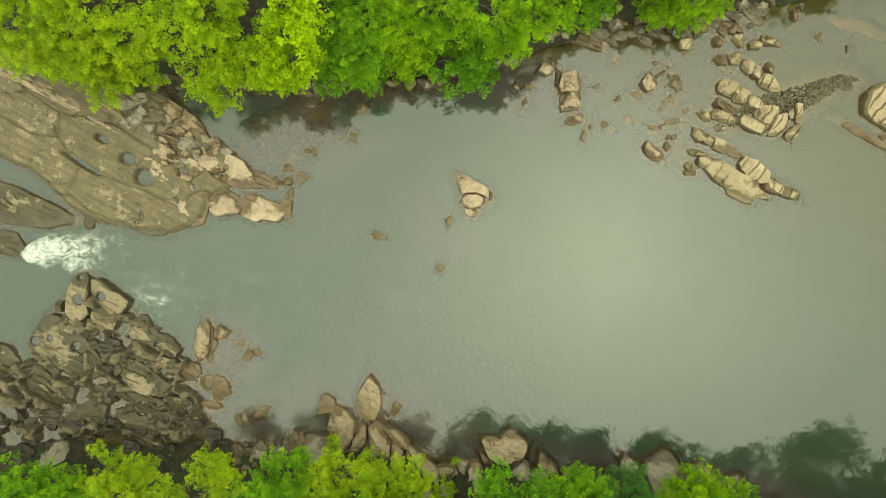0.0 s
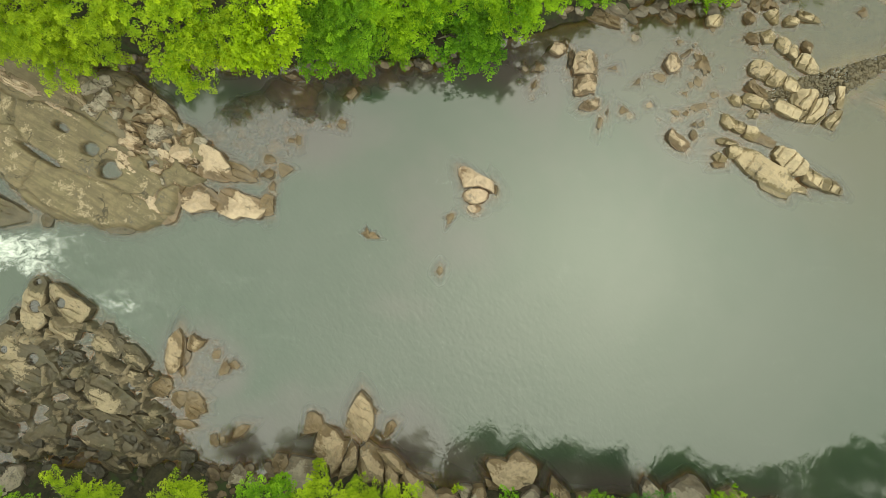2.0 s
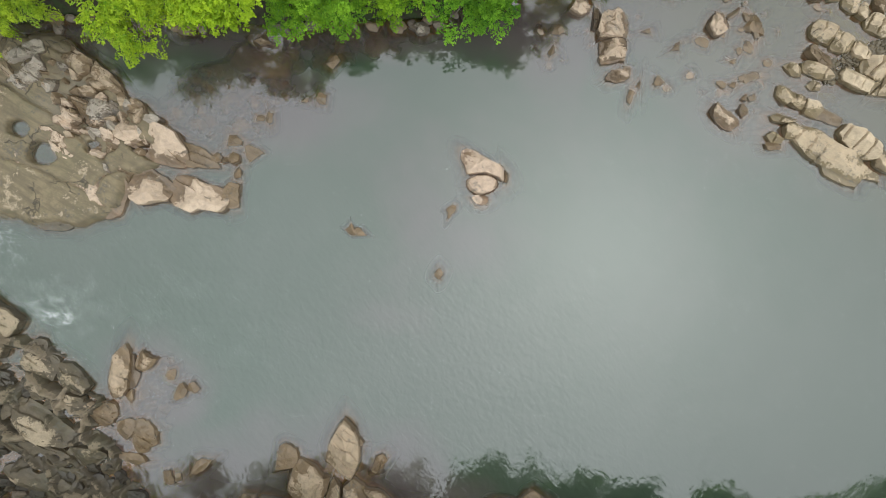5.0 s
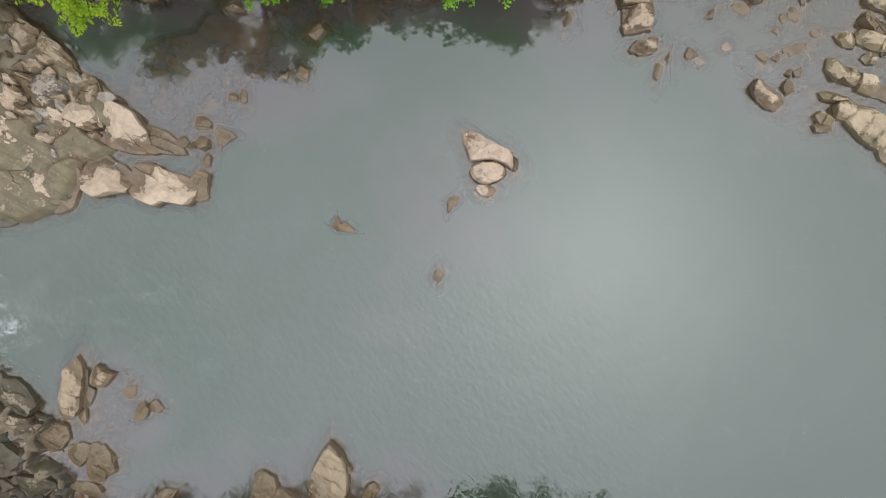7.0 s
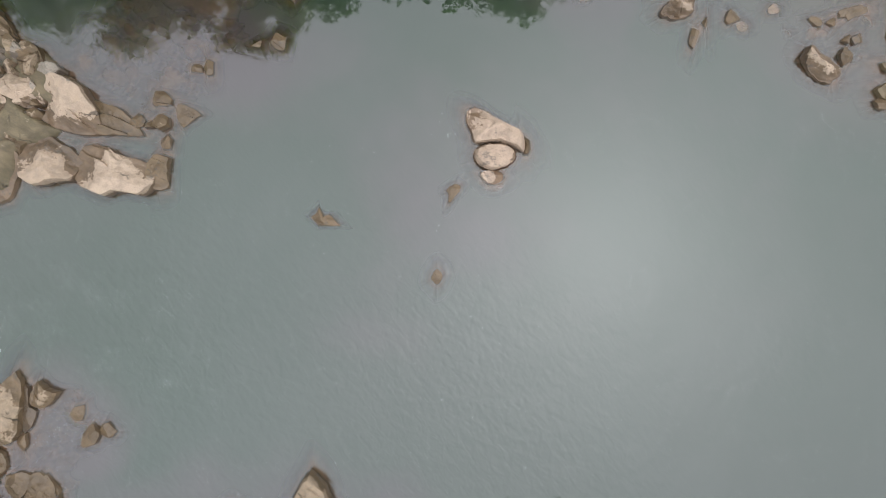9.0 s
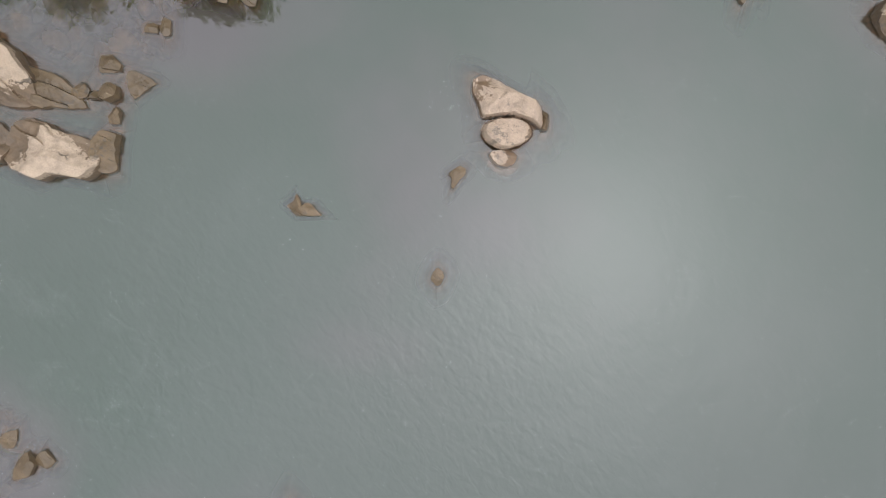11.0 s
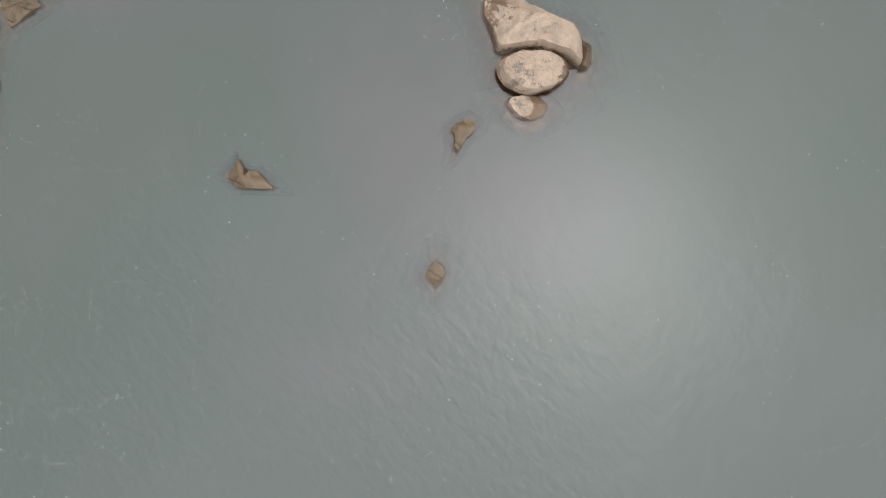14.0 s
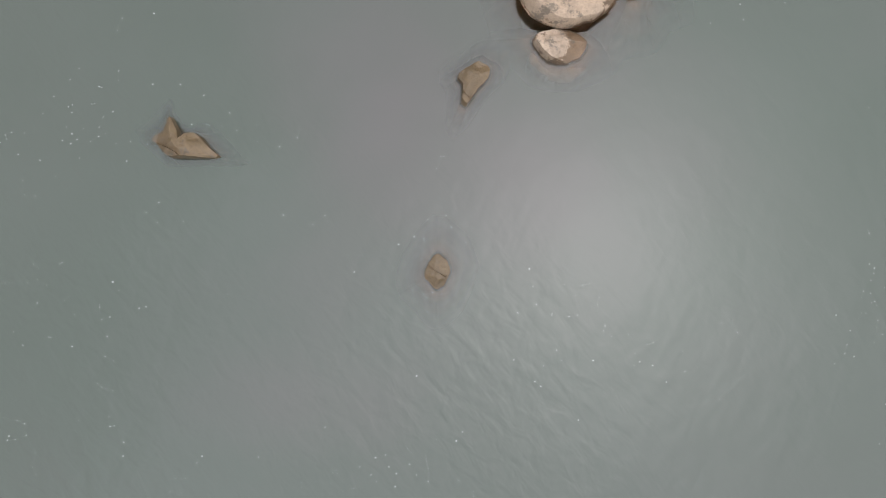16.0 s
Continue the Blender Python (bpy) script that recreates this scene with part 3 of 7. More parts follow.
rock(0.04, -0.00, 75, 0.28, 0.20, 0.13, (0.95, 1.11, 1.07, 0.96, 0.95, 1.00, 1.03, 1.01, 0.86, 0.85, 0.97, 1.09, 1.05, 1.05, 0.96, 0.98, 1.03, 0.93, 0.94, 0.91), 'tan', fine=2)
# Blocks at the tip of the long ledge
rock(-13.66, 4.08, -42, 1.06, 0.96, 0.75, (1.03, 1.11, 1.08, 1.15, 0.97, 0.87, 0.85, 0.89, 1.05, 1.07, 0.98, 0.94, 1.00, 1.02, 1.08, 1.05, 1.02, 0.88, 0.74, 0.82), 'pale', fine=2.5, solid=True)
rock(-11.36, 3.70, -16, 1.48, 0.94, 0.75, (1.11, 1.09, 1.17, 0.91, 0.79, 0.77, 0.89, 1.09, 1.09, 1.00, 0.93, 0.95, 1.07, 1.08, 1.01, 0.98, 0.73, 0.79, 0.97, 1.06), 'pale', fine=2.5, solid=True)
rock(-9.77, 3.72, 78, 0.65, 0.46, 0.45, (0.93, 1.02, 1.02, 1.01, 1.07, 0.92, 0.89, 0.90, 0.85, 0.89, 1.05, 1.04, 1.09, 1.18, 0.87, 0.75, 0.72, 0.76, 1.08, 0.95), 'tan', fine=2.5, solid=True)
rock(-12.83, 5.94, -29, 1.20, 0.93, 0.70, (1.06, 0.97, 0.82, 0.77, 0.83, 0.95, 1.04, 1.17, 1.24, 0.93, 0.79, 0.67, 0.75, 1.20, 1.03, 0.91, 0.89, 0.90, 1.02, 1.16), 'pale', fine=2.5, solid=True)
rock(-11.45, 5.53, -25, 1.05, 0.57, 0.30, (1.16, 0.98, 0.91, 0.86, 0.89, 0.96, 0.92, 0.97, 1.15, 1.02, 0.79, 0.72, 0.76, 0.90, 1.25, 1.04, 0.80, 0.76, 0.81, 0.97), 'tan', fine=2.5, solid=True)
rock(-14.58, 6.71, -12, 0.68, 0.60, 0.80, (0.99, 0.91, 0.92, 0.99, 0.96, 1.03, 1.12, 0.95, 0.90, 0.94, 1.10, 1.02, 1.04, 0.95, 0.90, 0.91, 0.95, 1.12, 1.06, 1.00), 'pale', fine=2.5, solid=True)
rock(-10.54, 5.51, 42, 0.29, 0.22, 0.30, (0.83, 0.90, 1.08, 1.19, 0.93, 0.83, 0.83, 0.91, 1.12, 1.00, 0.99, 1.05, 0.91, 0.88, 0.95, 1.11, 1.00, 1.00, 0.99, 0.86), 'tan', fine=2.5, solid=True)
rock(-10.13, 5.39, 12, 0.19, 0.14, 0.25, (0.80, 0.83, 0.97, 1.28, 0.99, 0.88, 0.86, 0.94, 1.09, 0.95, 0.92, 0.99, 1.13, 0.92, 0.84, 0.86, 0.97, 1.25, 1.00, 0.85), 'tan', fine=2.5, solid=True)
rock(-9.69, 5.48, 32, 0.31, 0.28, 0.35, (0.98, 0.95, 0.95, 1.05, 1.12, 0.96, 0.92, 0.98, 0.97, 0.99, 1.03, 0.95, 0.97, 1.07, 0.96, 0.95, 1.05, 1.06, 0.93, 0.91), 'tan', fine=2.5, solid=True)
rock(-9.68, 6.35, -16, 0.38, 0.23, 0.18, (0.95, 0.95, 0.85, 0.83, 0.91, 1.12, 1.05, 1.02, 1.10, 0.91, 0.85, 0.87, 0.99, 1.10, 0.98, 0.87, 0.87, 0.96, 1.20, 1.03), 'tan', fine=2.5, solid=True)
rock(-8.84, 5.75, -52, 0.43, 0.40, 0.12, (0.72, 0.77, 0.93, 1.34, 1.05, 0.86, 0.78, 0.76, 0.81, 0.98, 1.10, 1.04, 0.89, 0.84, 0.88, 0.96, 1.01, 1.19, 0.90, 0.74), 'tan', fine=2.5, solid=True)
rock(-9.53, 4.76, 74, 0.28, 0.19, 0.25, (0.99, 1.18, 0.98, 0.90, 0.92, 1.04, 1.00, 0.96, 1.01, 1.01, 0.90, 0.89, 0.98, 1.21, 1.01, 0.91, 0.91, 1.01, 0.96, 0.93), 'tan', fine=2.5, solid=True)
rock(-8.46, 7.39, -2, 0.23, 0.17, 0.14, (0.85, 0.89, 1.03, 1.03, 0.93, 0.92, 1.01, 1.05, 0.90, 0.85, 0.90, 1.06, 1.16, 0.91, 0.82, 0.82, 0.90, 1.13, 1.07, 0.90), 'tan', fine=2.5, solid=True)
rock(-8.04, 7.42, -89, 0.30, 0.18, 0.16, (0.93, 0.94, 1.06, 1.07, 0.93, 0.89, 0.95, 1.13, 0.98, 0.93, 0.98, 1.08, 0.93, 0.90, 0.96, 1.16, 1.01, 0.93, 0.94, 1.01), 'tan', fine=2.5, solid=True)
rock(-8.20, 8.09, -69, 0.25, 0.12, -0.04, (1.14, 0.98, 0.92, 0.96, 1.10, 0.95, 0.91, 0.97, 1.16, 0.97, 0.89, 0.89, 1.00, 1.15, 0.97, 0.92, 0.96, 0.99, 0.93, 0.98), 'tan', fine=2.5, solid=True)
rock(-16.13, 3.83, -1, 1.55, 1.29, 0.60, (0.96, 0.99, 1.01, 1.06, 1.16, 0.91, 0.82, 0.83, 0.95, 1.16, 1.10, 1.10, 0.98, 0.89, 0.87, 0.92, 1.05, 1.12, 1.01, 0.95), 'pale', fine=2.5, solid=True)
rock(-14.47, 7.94, -42, 0.81, 0.41, 0.60, (1.02, 1.05, 1.03, 1.13, 1.18, 0.98, 0.76, 0.44, 0.33, 1.20, 1.09, 1.10, 1.00, 1.00, 1.07, 0.97, 0.98, 0.99, 0.90, 0.91), 'tan', fine=2.5, solid=True)
rock(-15.70, 9.15, -44, 0.91, 0.38, 0.75, (0.98, 1.12, 1.01, 0.91, 0.90, 0.85, 0.88, 1.02, 1.30, 0.99, 0.87, 0.85, 0.92, 1.02, 0.99, 1.07, 0.97, 0.92, 0.96, 0.96), 'tan', fine=2.5, solid=True)
rock(-15.91, 7.69, -30, 0.78, 0.54, 0.70, (1.01, 0.92, 0.94, 1.05, 0.96, 0.98, 1.06, 0.94, 0.92, 1.00, 1.04, 0.97, 1.00, 1.15, 0.96, 0.89, 0.91, 0.91, 1.00, 1.24), 'grey', fine=2.5, solid=True)
rock(-15.49, 5.82, -86, 0.55, 0.33, 0.45, (0.97, 0.93, 0.98, 0.94, 0.87, 0.90, 1.03, 1.20, 0.96, 0.87, 0.87, 0.97, 1.08, 0.98, 0.99, 0.96, 0.89, 0.91, 1.03, 1.13), 'tan', fine=2.5, solid=True)
rock(-13.13, 6.89, -21, 0.72, 0.27, 0.40, (0.97, 1.19, 1.01, 0.92, 0.93, 0.98, 0.89, 0.90, 1.02, 1.23, 0.98, 0.88, 0.88, 0.98, 1.01, 0.97, 1.03, 1.01, 0.90, 0.88), 'tan', fine=2.5, solid=True)
# Blocks on the long ledge
rock(-19.55, 10.47, 16, 1.10, 0.58, 0.90, (0.96, 0.99, 0.93, 0.87, 0.92, 1.11, 1.03, 0.99, 1.00, 0.91, 0.93, 1.09, 1.02, 0.96, 0.88, 0.91, 1.08, 1.06), 'grey')
rock(-19.32, 9.48, 39, 1.03, 0.82, 1.00, (0.95, 1.02, 1.04, 1.00, 0.99, 0.94, 1.02, 1.03, 0.98, 0.92, 0.98, 0.97, 1.07, 1.04, 1.00, 0.96, 0.93, 1.00), 'grey')
rock(-18.43, 8.92, 25, 0.57, 0.40, 0.80, (0.99, 0.94, 1.00, 1.13, 0.93, 0.89, 0.95, 1.15, 0.97, 0.94, 1.03, 0.93, 0.90, 0.98, 1.23, 0.98, 0.90, 0.94), 'grey')
rock(-17.29, 10.05, -40, 1.15, 0.72, 0.80, (0.91, 1.05, 1.04, 1.07, 0.89, 0.85, 0.92, 1.14, 1.05, 0.99, 0.89, 0.90, 0.99, 0.99, 1.04, 0.99, 1.00, 0.90), 'tan')
rock(-15.62, 9.12, -46, 0.96, 0.37, 0.60, (1.02, 1.00, 1.06, 0.93, 0.93, 1.05, 0.97, 0.91, 0.98, 0.98, 0.91, 0.96, 1.17, 1.05, 0.82, 0.74, 0.86, 1.19), 'tan')
rock(-16.12, 7.46, -73, 0.51, 0.47, 0.80, (0.98, 1.15, 0.96, 0.92, 1.00, 0.95, 0.96, 1.10, 0.97, 0.93, 1.00, 1.06, 0.92, 0.91, 1.02, 1.07, 0.91, 0.89), 'grey')
rock(-15.46, 7.09, -83, 0.48, 0.33, 0.70, (0.89, 0.97, 1.20, 0.93, 0.84, 0.86, 1.01, 1.18, 0.92, 0.84, 0.86, 1.02, 1.11, 0.92, 0.88, 0.96, 1.09, 0.92), 'grey')
rock(-17.37, 7.51, -28, 0.67, 0.22, 0.75, (0.96, 0.96, 1.09, 0.96, 0.93, 0.90, 0.91, 1.04, 1.18, 0.92, 0.83, 0.86, 1.01, 1.12, 0.93, 0.88, 0.95, 1.09), 'pale')
rock(-17.34, 6.91, -34, 0.61, 0.25, 0.70, (1.04, 0.93, 0.94, 1.09, 0.97, 0.85, 0.84, 0.95, 1.28, 0.97, 0.82, 0.80, 0.88, 1.13, 1.05, 0.89, 0.86, 0.94), 'pale')
rock(-17.62, 8.03, -25, 0.47, 0.22, 0.70, (1.07, 1.03, 0.90, 0.89, 1.00, 1.07, 0.91, 0.88, 0.96, 1.23, 0.95, 0.85, 0.87, 1.01, 1.15, 0.92, 0.85, 0.89), 'pale')
rock(-14.38, 7.53, 24, 0.65, 0.52, 0.65, (0.96, 0.97, 1.12, 0.97, 0.86, 0.86, 0.99, 1.20, 0.96, 0.89, 0.94, 0.90, 0.91, 1.04, 1.15, 0.93, 0.87, 0.93), 'tan')
rock(-14.46, 6.52, 39, 0.56, 0.53, 0.70, (0.93, 1.07, 1.06, 0.88, 0.84, 0.91, 1.15, 1.03, 0.92, 0.92, 0.95, 0.92, 1.01, 1.13, 0.95, 0.92, 1.00, 0.92), 'pale')
rock(-17.76, 6.07, -36, 1.20, 0.50, 0.60, (0.90, 1.00, 1.08, 0.96, 0.91, 0.88, 0.96, 1.00, 1.06, 1.30, 0.90, 0.75, 0.79, 0.98, 1.06, 1.05, 1.06, 0.91), 'pale')
rock(-19.84, 5.60, -79, 0.72, 0.41, 0.55, (0.99, 1.09, 0.95, 0.95, 1.00, 0.91, 0.95, 1.12, 1.01, 0.91, 0.94, 1.09, 1.01, 0.92, 0.90, 0.93, 1.11, 1.01), 'pale')
rock(-16.98, 8.14, -25, 0.89, 0.12, 0.70, (0.49, 0.52, 0.64, 0.99, 1.02, 0.58, 0.49, 0.58, 0.81, 1.04, 0.61, 0.56, 0.59, 0.72, 1.06, 0.98, 0.64, 0.52), 'tan')
rock(-21.49, 9.10, -26, 1.67, 0.31, 0.60, (1.17, 0.84, 0.72, 0.75, 0.88, 1.19, 1.06, 1.00, 0.86, 0.85, 0.95, 1.25, 0.75, 0.63, 0.76, 1.12, 1.05, 1.04), 'pale')
rock(-18.21, 2.61, -7, 1.15, 0.67, 0.30, (1.07, 0.96, 0.90, 0.90, 1.03, 1.07, 1.00, 0.93, 0.90, 0.98, 1.02, 0.98, 1.07, 0.97, 0.93, 0.96, 0.94, 1.04), 'olive')
rock(-16.16, 6.58, -20, 0.56, 0.30, 0.55, (0.93, 1.15, 1.06, 0.88, 0.84, 0.85, 0.90, 1.09, 1.10, 0.89, 0.84, 0.89, 1.10, 1.00, 0.94, 0.99, 0.91, 0.86), 'grey')
rock(-25.53, 11.45, -28, 3.62, 0.55, 0.85, (1.10, 1.01, 0.95, 1.01, 0.92, 0.93, 0.94, 1.04, 1.06, 0.96, 1.00, 1.18, 0.96, 0.77, 0.79, 0.96, 1.08, 1.03), 'pale')
rock(-26.98, 3.83, -17, 3.39, 1.32, 0.60, (1.10, 1.15, 0.96, 0.81, 0.83, 0.95, 1.06, 1.20, 0.92, 0.83, 0.84, 0.98, 1.29, 0.99, 0.88, 0.86, 0.90, 0.97), 'olive')
rock(-27.57, 1.44, -22, 1.41, 0.81, 0.50, (0.99, 0.96, 0.89, 0.93, 1.11, 1.01, 1.03, 0.91, 0.84, 0.87, 1.05, 1.18, 0.94, 0.87, 0.88, 0.89, 1.02, 1.08), 'olive')
rock(-22.38, 2.76, -64, 0.44, 0.34, 0.30, (0.97, 1.01, 0.93, 0.96, 1.14, 0.97, 0.89, 0.93, 1.11, 0.99, 0.94, 1.01, 0.94, 0.91, 0.99, 1.18, 0.96, 0.91), 'olive')
rock(-20.67, 9.77, -39, 1.48, 0.33, 0.75, (0.97, 1.06, 0.94, 0.95, 1.09, 0.99, 0.88, 0.89, 1.02, 1.10, 0.93, 0.90, 0.99, 1.05, 0.95, 0.98, 1.03, 0.94), 'tan')
# Boulders off the potholed rock
rock(-15.03, -4.72, 82, 1.35, 0.47, 0.90, (1.04, 0.98, 0.99, 0.94, 0.93, 0.98, 1.00, 1.13, 1.04, 0.99, 0.91, 0.93, 0.94, 1.05, 1.05, 1.00, 0.93, 0.96, 1.05, 0.99), 'tan', fine=2.5, solid=True)
# dark low rock added for the shaded right face of the tall boulder
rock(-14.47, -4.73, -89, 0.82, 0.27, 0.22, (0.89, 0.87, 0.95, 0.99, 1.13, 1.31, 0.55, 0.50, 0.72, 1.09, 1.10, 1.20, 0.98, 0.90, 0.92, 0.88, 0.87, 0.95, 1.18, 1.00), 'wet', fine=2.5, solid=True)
rock(-13.91, -4.20, 30, 0.52, 0.46, 0.45, (0.86, 0.67, 0.70, 0.87, 1.19, 1.10, 0.95, 0.88, 0.90, 1.02, 1.03, 1.04, 0.92, 0.90, 0.94, 0.90, 0.96, 0.99, 1.06, 1.29), 'tan', fine=2.5, solid=True)
rock(-14.62, -5.84, -89, 0.32, 0.18, 0.20, (1.12, 0.96, 0.93, 0.99, 0.98, 0.87, 0.86, 0.94, 1.15, 1.06, 0.86, 0.79, 0.80, 0.90, 1.15, 1.09, 0.90, 0.83, 0.85, 0.96), 'tan', fine=2.5, solid=True)
rock(-12.67, -4.83, 60, 0.30, 0.25, 0.18, (1.15, 0.95, 0.88, 0.91, 1.04, 0.97, 0.97, 1.08, 0.97, 0.95, 1.02, 0.95, 0.98, 1.13, 1.00, 0.93, 0.90, 0.86, 0.92, 1.09), 'tan', fine=2.5, solid=True)
rock(-12.21, -5.64, 66, 0.45, 0.30, 0.30, (0.91, 1.09, 1.03, 1.01, 0.88, 0.80, 0.82, 0.92, 1.18, 1.12, 0.89, 0.80, 0.80, 0.89, 1.03, 0.99, 1.04, 1.04, 0.89, 0.86), 'tan', fine=2.5, solid=True)
rock(-11.63, -5.44, -10, 0.30, 0.27, 0.18, (1.13, 0.94, 0.83, 0.82, 0.89, 1.09, 1.04, 1.04, 0.89, 0.85, 0.90, 1.07, 1.13, 0.92, 0.81, 0.80, 0.87, 1.06, 1.02, 1.02), 'tan', fine=2.5, solid=True)
rock(-16.02, -6.64, -20, 0.80, 0.66, 0.50, (0.92, 0.92, 1.02, 1.07, 1.11, 0.92, 0.79, 0.82, 0.96, 1.06, 1.09, 1.04, 1.04, 0.91, 0.88, 0.93, 0.99, 1.06, 0.98, 1.01), 'tan', fine=2.5, solid=True)
rock(-14.78, -7.36, 61, 0.51, 0.48, 0.35, (0.98, 0.94, 0.87, 0.88, 1.00, 1.24, 1.00, 0.92, 0.93, 0.90, 0.89, 0.98, 1.19, 1.01, 0.95, 0.94, 0.89, 0.93, 1.09, 1.04), 'tan', fine=2.5, solid=True)
rock(-13.91, -7.80, -87, 0.79, 0.58, 0.35, (0.95, 0.86, 0.68, 0.84, 1.23, 1.05, 1.00, 0.99, 0.98, 1.06, 1.00, 1.04, 0.97, 0.90, 0.93, 0.91, 0.98, 1.18, 1.14, 0.99), 'tan', fine=2.5, solid=True)
# Slabs and boulders along the near bank
rock(-4.38, -8.32, -88, 1.35, 0.79, 0.90, (0.94, 1.12, 1.03, 1.01, 0.94, 0.97, 0.95, 0.95, 0.98, 1.03, 1.16, 0.94, 0.86, 0.88, 0.93, 1.05, 1.17, 0.95, 0.88, 0.88), 'tan', fine=2, solid=True)
rock(-3.77, -7.92, -59, 0.37, 0.24, 0.30, (0.81, 0.87, 1.05, 1.26, 0.92, 0.78, 0.74, 0.78, 0.92, 1.27, 1.04, 0.87, 0.82, 0.85, 0.99, 0.99, 0.96, 1.03, 0.97, 0.84), 'tan')
rock(-2.77, -9.01, 59, 0.55, 0.30, 0.30, (0.88, 0.93, 0.91, 0.98, 1.20, 1.00, 0.89, 0.87, 0.95, 1.15, 0.98, 0.93, 0.98, 1.00, 0.90, 0.89, 0.97, 1.21, 1.02, 0.90), 'tan')
rock(-8.94, -11.05, 81, 0.56, 0.44, 0.50, (0.91, 1.00, 1.03, 0.90, 0.87, 0.93, 1.12, 1.06, 0.88, 0.81, 0.84, 0.96, 1.26, 1.01, 0.87, 0.84, 0.89, 1.07, 1.03, 0.92), 'tan')
rock(-0.71, -11.81, -17, 0.47, 0.22, 0.15, (0.91, 0.87, 0.92, 1.09, 1.05, 0.89, 0.85, 0.89, 1.05, 1.12, 0.92, 0.85, 0.87, 1.00, 1.15, 0.95, 0.88, 0.90, 1.03, 1.07), 'grey')
rock(4.20, -11.35, -16, 1.43, 1.00, 0.90, (0.93, 1.03, 1.15, 1.04, 1.05, 1.18, 0.84, 0.57, 0.75, 1.03, 1.13, 1.01, 1.00, 1.09, 1.06, 1.08, 1.00, 0.88, 0.86, 0.92), 'tan', fine=2, solid=True)
rock(3.06, -12.20, -46, 0.53, 0.28, 0.40, (0.88, 0.84, 0.89, 1.05, 1.20, 0.92, 0.81, 0.79, 0.85, 1.04, 1.20, 0.95, 0.85, 0.85, 0.94, 1.09, 0.96, 0.93, 1.01, 1.03), 'tan')
rock(2.61, -13.16, -19, 0.94, 0.59, 0.70, (0.97, 0.96, 1.04, 0.97, 0.88, 0.89, 0.99, 1.19, 0.97, 0.90, 0.83, 0.82, 0.89, 1.10, 1.19, 0.93, 0.83, 0.82, 0.91, 1.10), 'grey')
rock(6.85, -12.75, -60, 0.89, 0.58, 0.70, (0.97, 0.89, 0.91, 1.03, 1.12, 0.91, 0.84, 0.86, 0.98, 1.27, 1.01, 0.88, 0.85, 0.85, 0.92, 1.12, 1.07, 0.94, 0.92, 0.99), 'tan')
rock(12.23, -12.94, -60, 1.25, 0.68, 1.00, (0.95, 0.89, 0.92, 1.06, 1.15, 0.93, 0.85, 0.86, 0.97, 1.10, 0.99, 0.89, 0.82, 0.82, 0.93, 1.19, 1.10, 0.90, 0.83, 0.85), 'grey')
rock(14.41, -13.21, -67, 1.57, 1.38, 1.30, (0.92, 1.01, 1.13, 1.03, 1.04, 0.91, 0.88, 0.94, 1.01, 1.05, 0.96, 0.97, 1.09, 1.01, 0.95, 1.00, 0.97, 0.95, 1.02, 0.93), 'grey', fine=2, solid=True)
rock(16.79, -13.30, -55, 1.04, 0.77, 0.90, (0.91, 0.91, 1.01, 1.21, 0.97, 0.88, 0.88, 0.98, 1.12, 0.97, 0.94, 1.01, 0.98, 0.92, 0.95, 1.09, 1.02, 0.94, 0.96, 1.02), 'tan')
rock(0.93, -14.31, -8, 1.55, 1.15, 0.70, (0.95, 0.94, 1.03, 1.09, 0.93, 0.88, 0.88, 0.91, 1.06, 1.15, 0.94, 0.87, 0.89, 1.01, 1.15, 0.94, 0.87, 0.89, 1.01, 1.07), 'tan')
rock(-24.52, -12.10, 31, 1.38, 0.86, 1.00, (0.96, 1.03, 1.02, 0.95, 0.98, 0.98, 0.93, 0.99, 1.17, 1.00, 0.90, 0.91, 1.01, 0.95, 0.96, 1.09, 1.06, 0.94, 0.92, 1.00), 'grey', fine=2, solid=True)
rock(-11.27, -9.16, 39, 0.56, 0.29, 0.20, (0.86, 0.77, 0.77, 0.85, 1.06, 1.20, 0.92, 0.82, 0.80, 0.87, 1.07, 1.05, 0.94, 0.93, 0.99, 0.87, 0.85, 0.93, 1.13, 1.10), 'tan')
rock(-12.79, -9.71, -72, 0.40, 0.26, 0.20, (0.86, 0.97, 1.26, 0.98, 0.86, 0.84, 0.90, 1.09, 1.07, 0.91, 0.87, 0.92, 1.09, 0.98, 0.90, 0.90, 1.01, 1.14, 0.92, 0.85), 'tan')
rock(-12.33, -9.72, -88, 0.24, 0.16, 0.12, (0.85, 0.85, 0.94, 1.18, 1.01, 0.88, 0.86, 0.92, 1.12, 1.01, 0.90, 0.89, 0.97, 1.16, 0.94, 0.87, 0.88, 1.00, 1.19, 0.95), 'tan')
rock(-11.40, -11.77, 60, 0.70, 0.53, 0.60, (0.91, 0.97, 1.17, 1.00, 0.91, 0.91, 1.01, 1.02, 0.96, 0.99, 1.05, 0.92, 0.90, 0.98, 1.20, 0.99, 0.92, 0.94, 1.08, 0.94), 'grey')
rock(-10.57, -12.03, 86, 0.38, 0.29, 0.50, (1.14, 0.94, 0.87, 0.89, 1.01, 1.14, 0.94, 0.87, 0.89, 1.01, 1.14, 0.94, 0.87, 0.89, 1.01, 1.14, 0.94, 0.87, 0.89, 1.01), 'grey')
rock(-14.53, -8.79, -13, 0.77, 0.25, 0.20, (0.97, 0.96, 0.95, 1.06, 1.06, 0.91, 0.87, 0.92, 1.09, 1.07, 0.94, 0.93, 1.00, 0.90, 0.90, 0.99, 1.24, 1.01, 0.90, 0.89), 'tan')
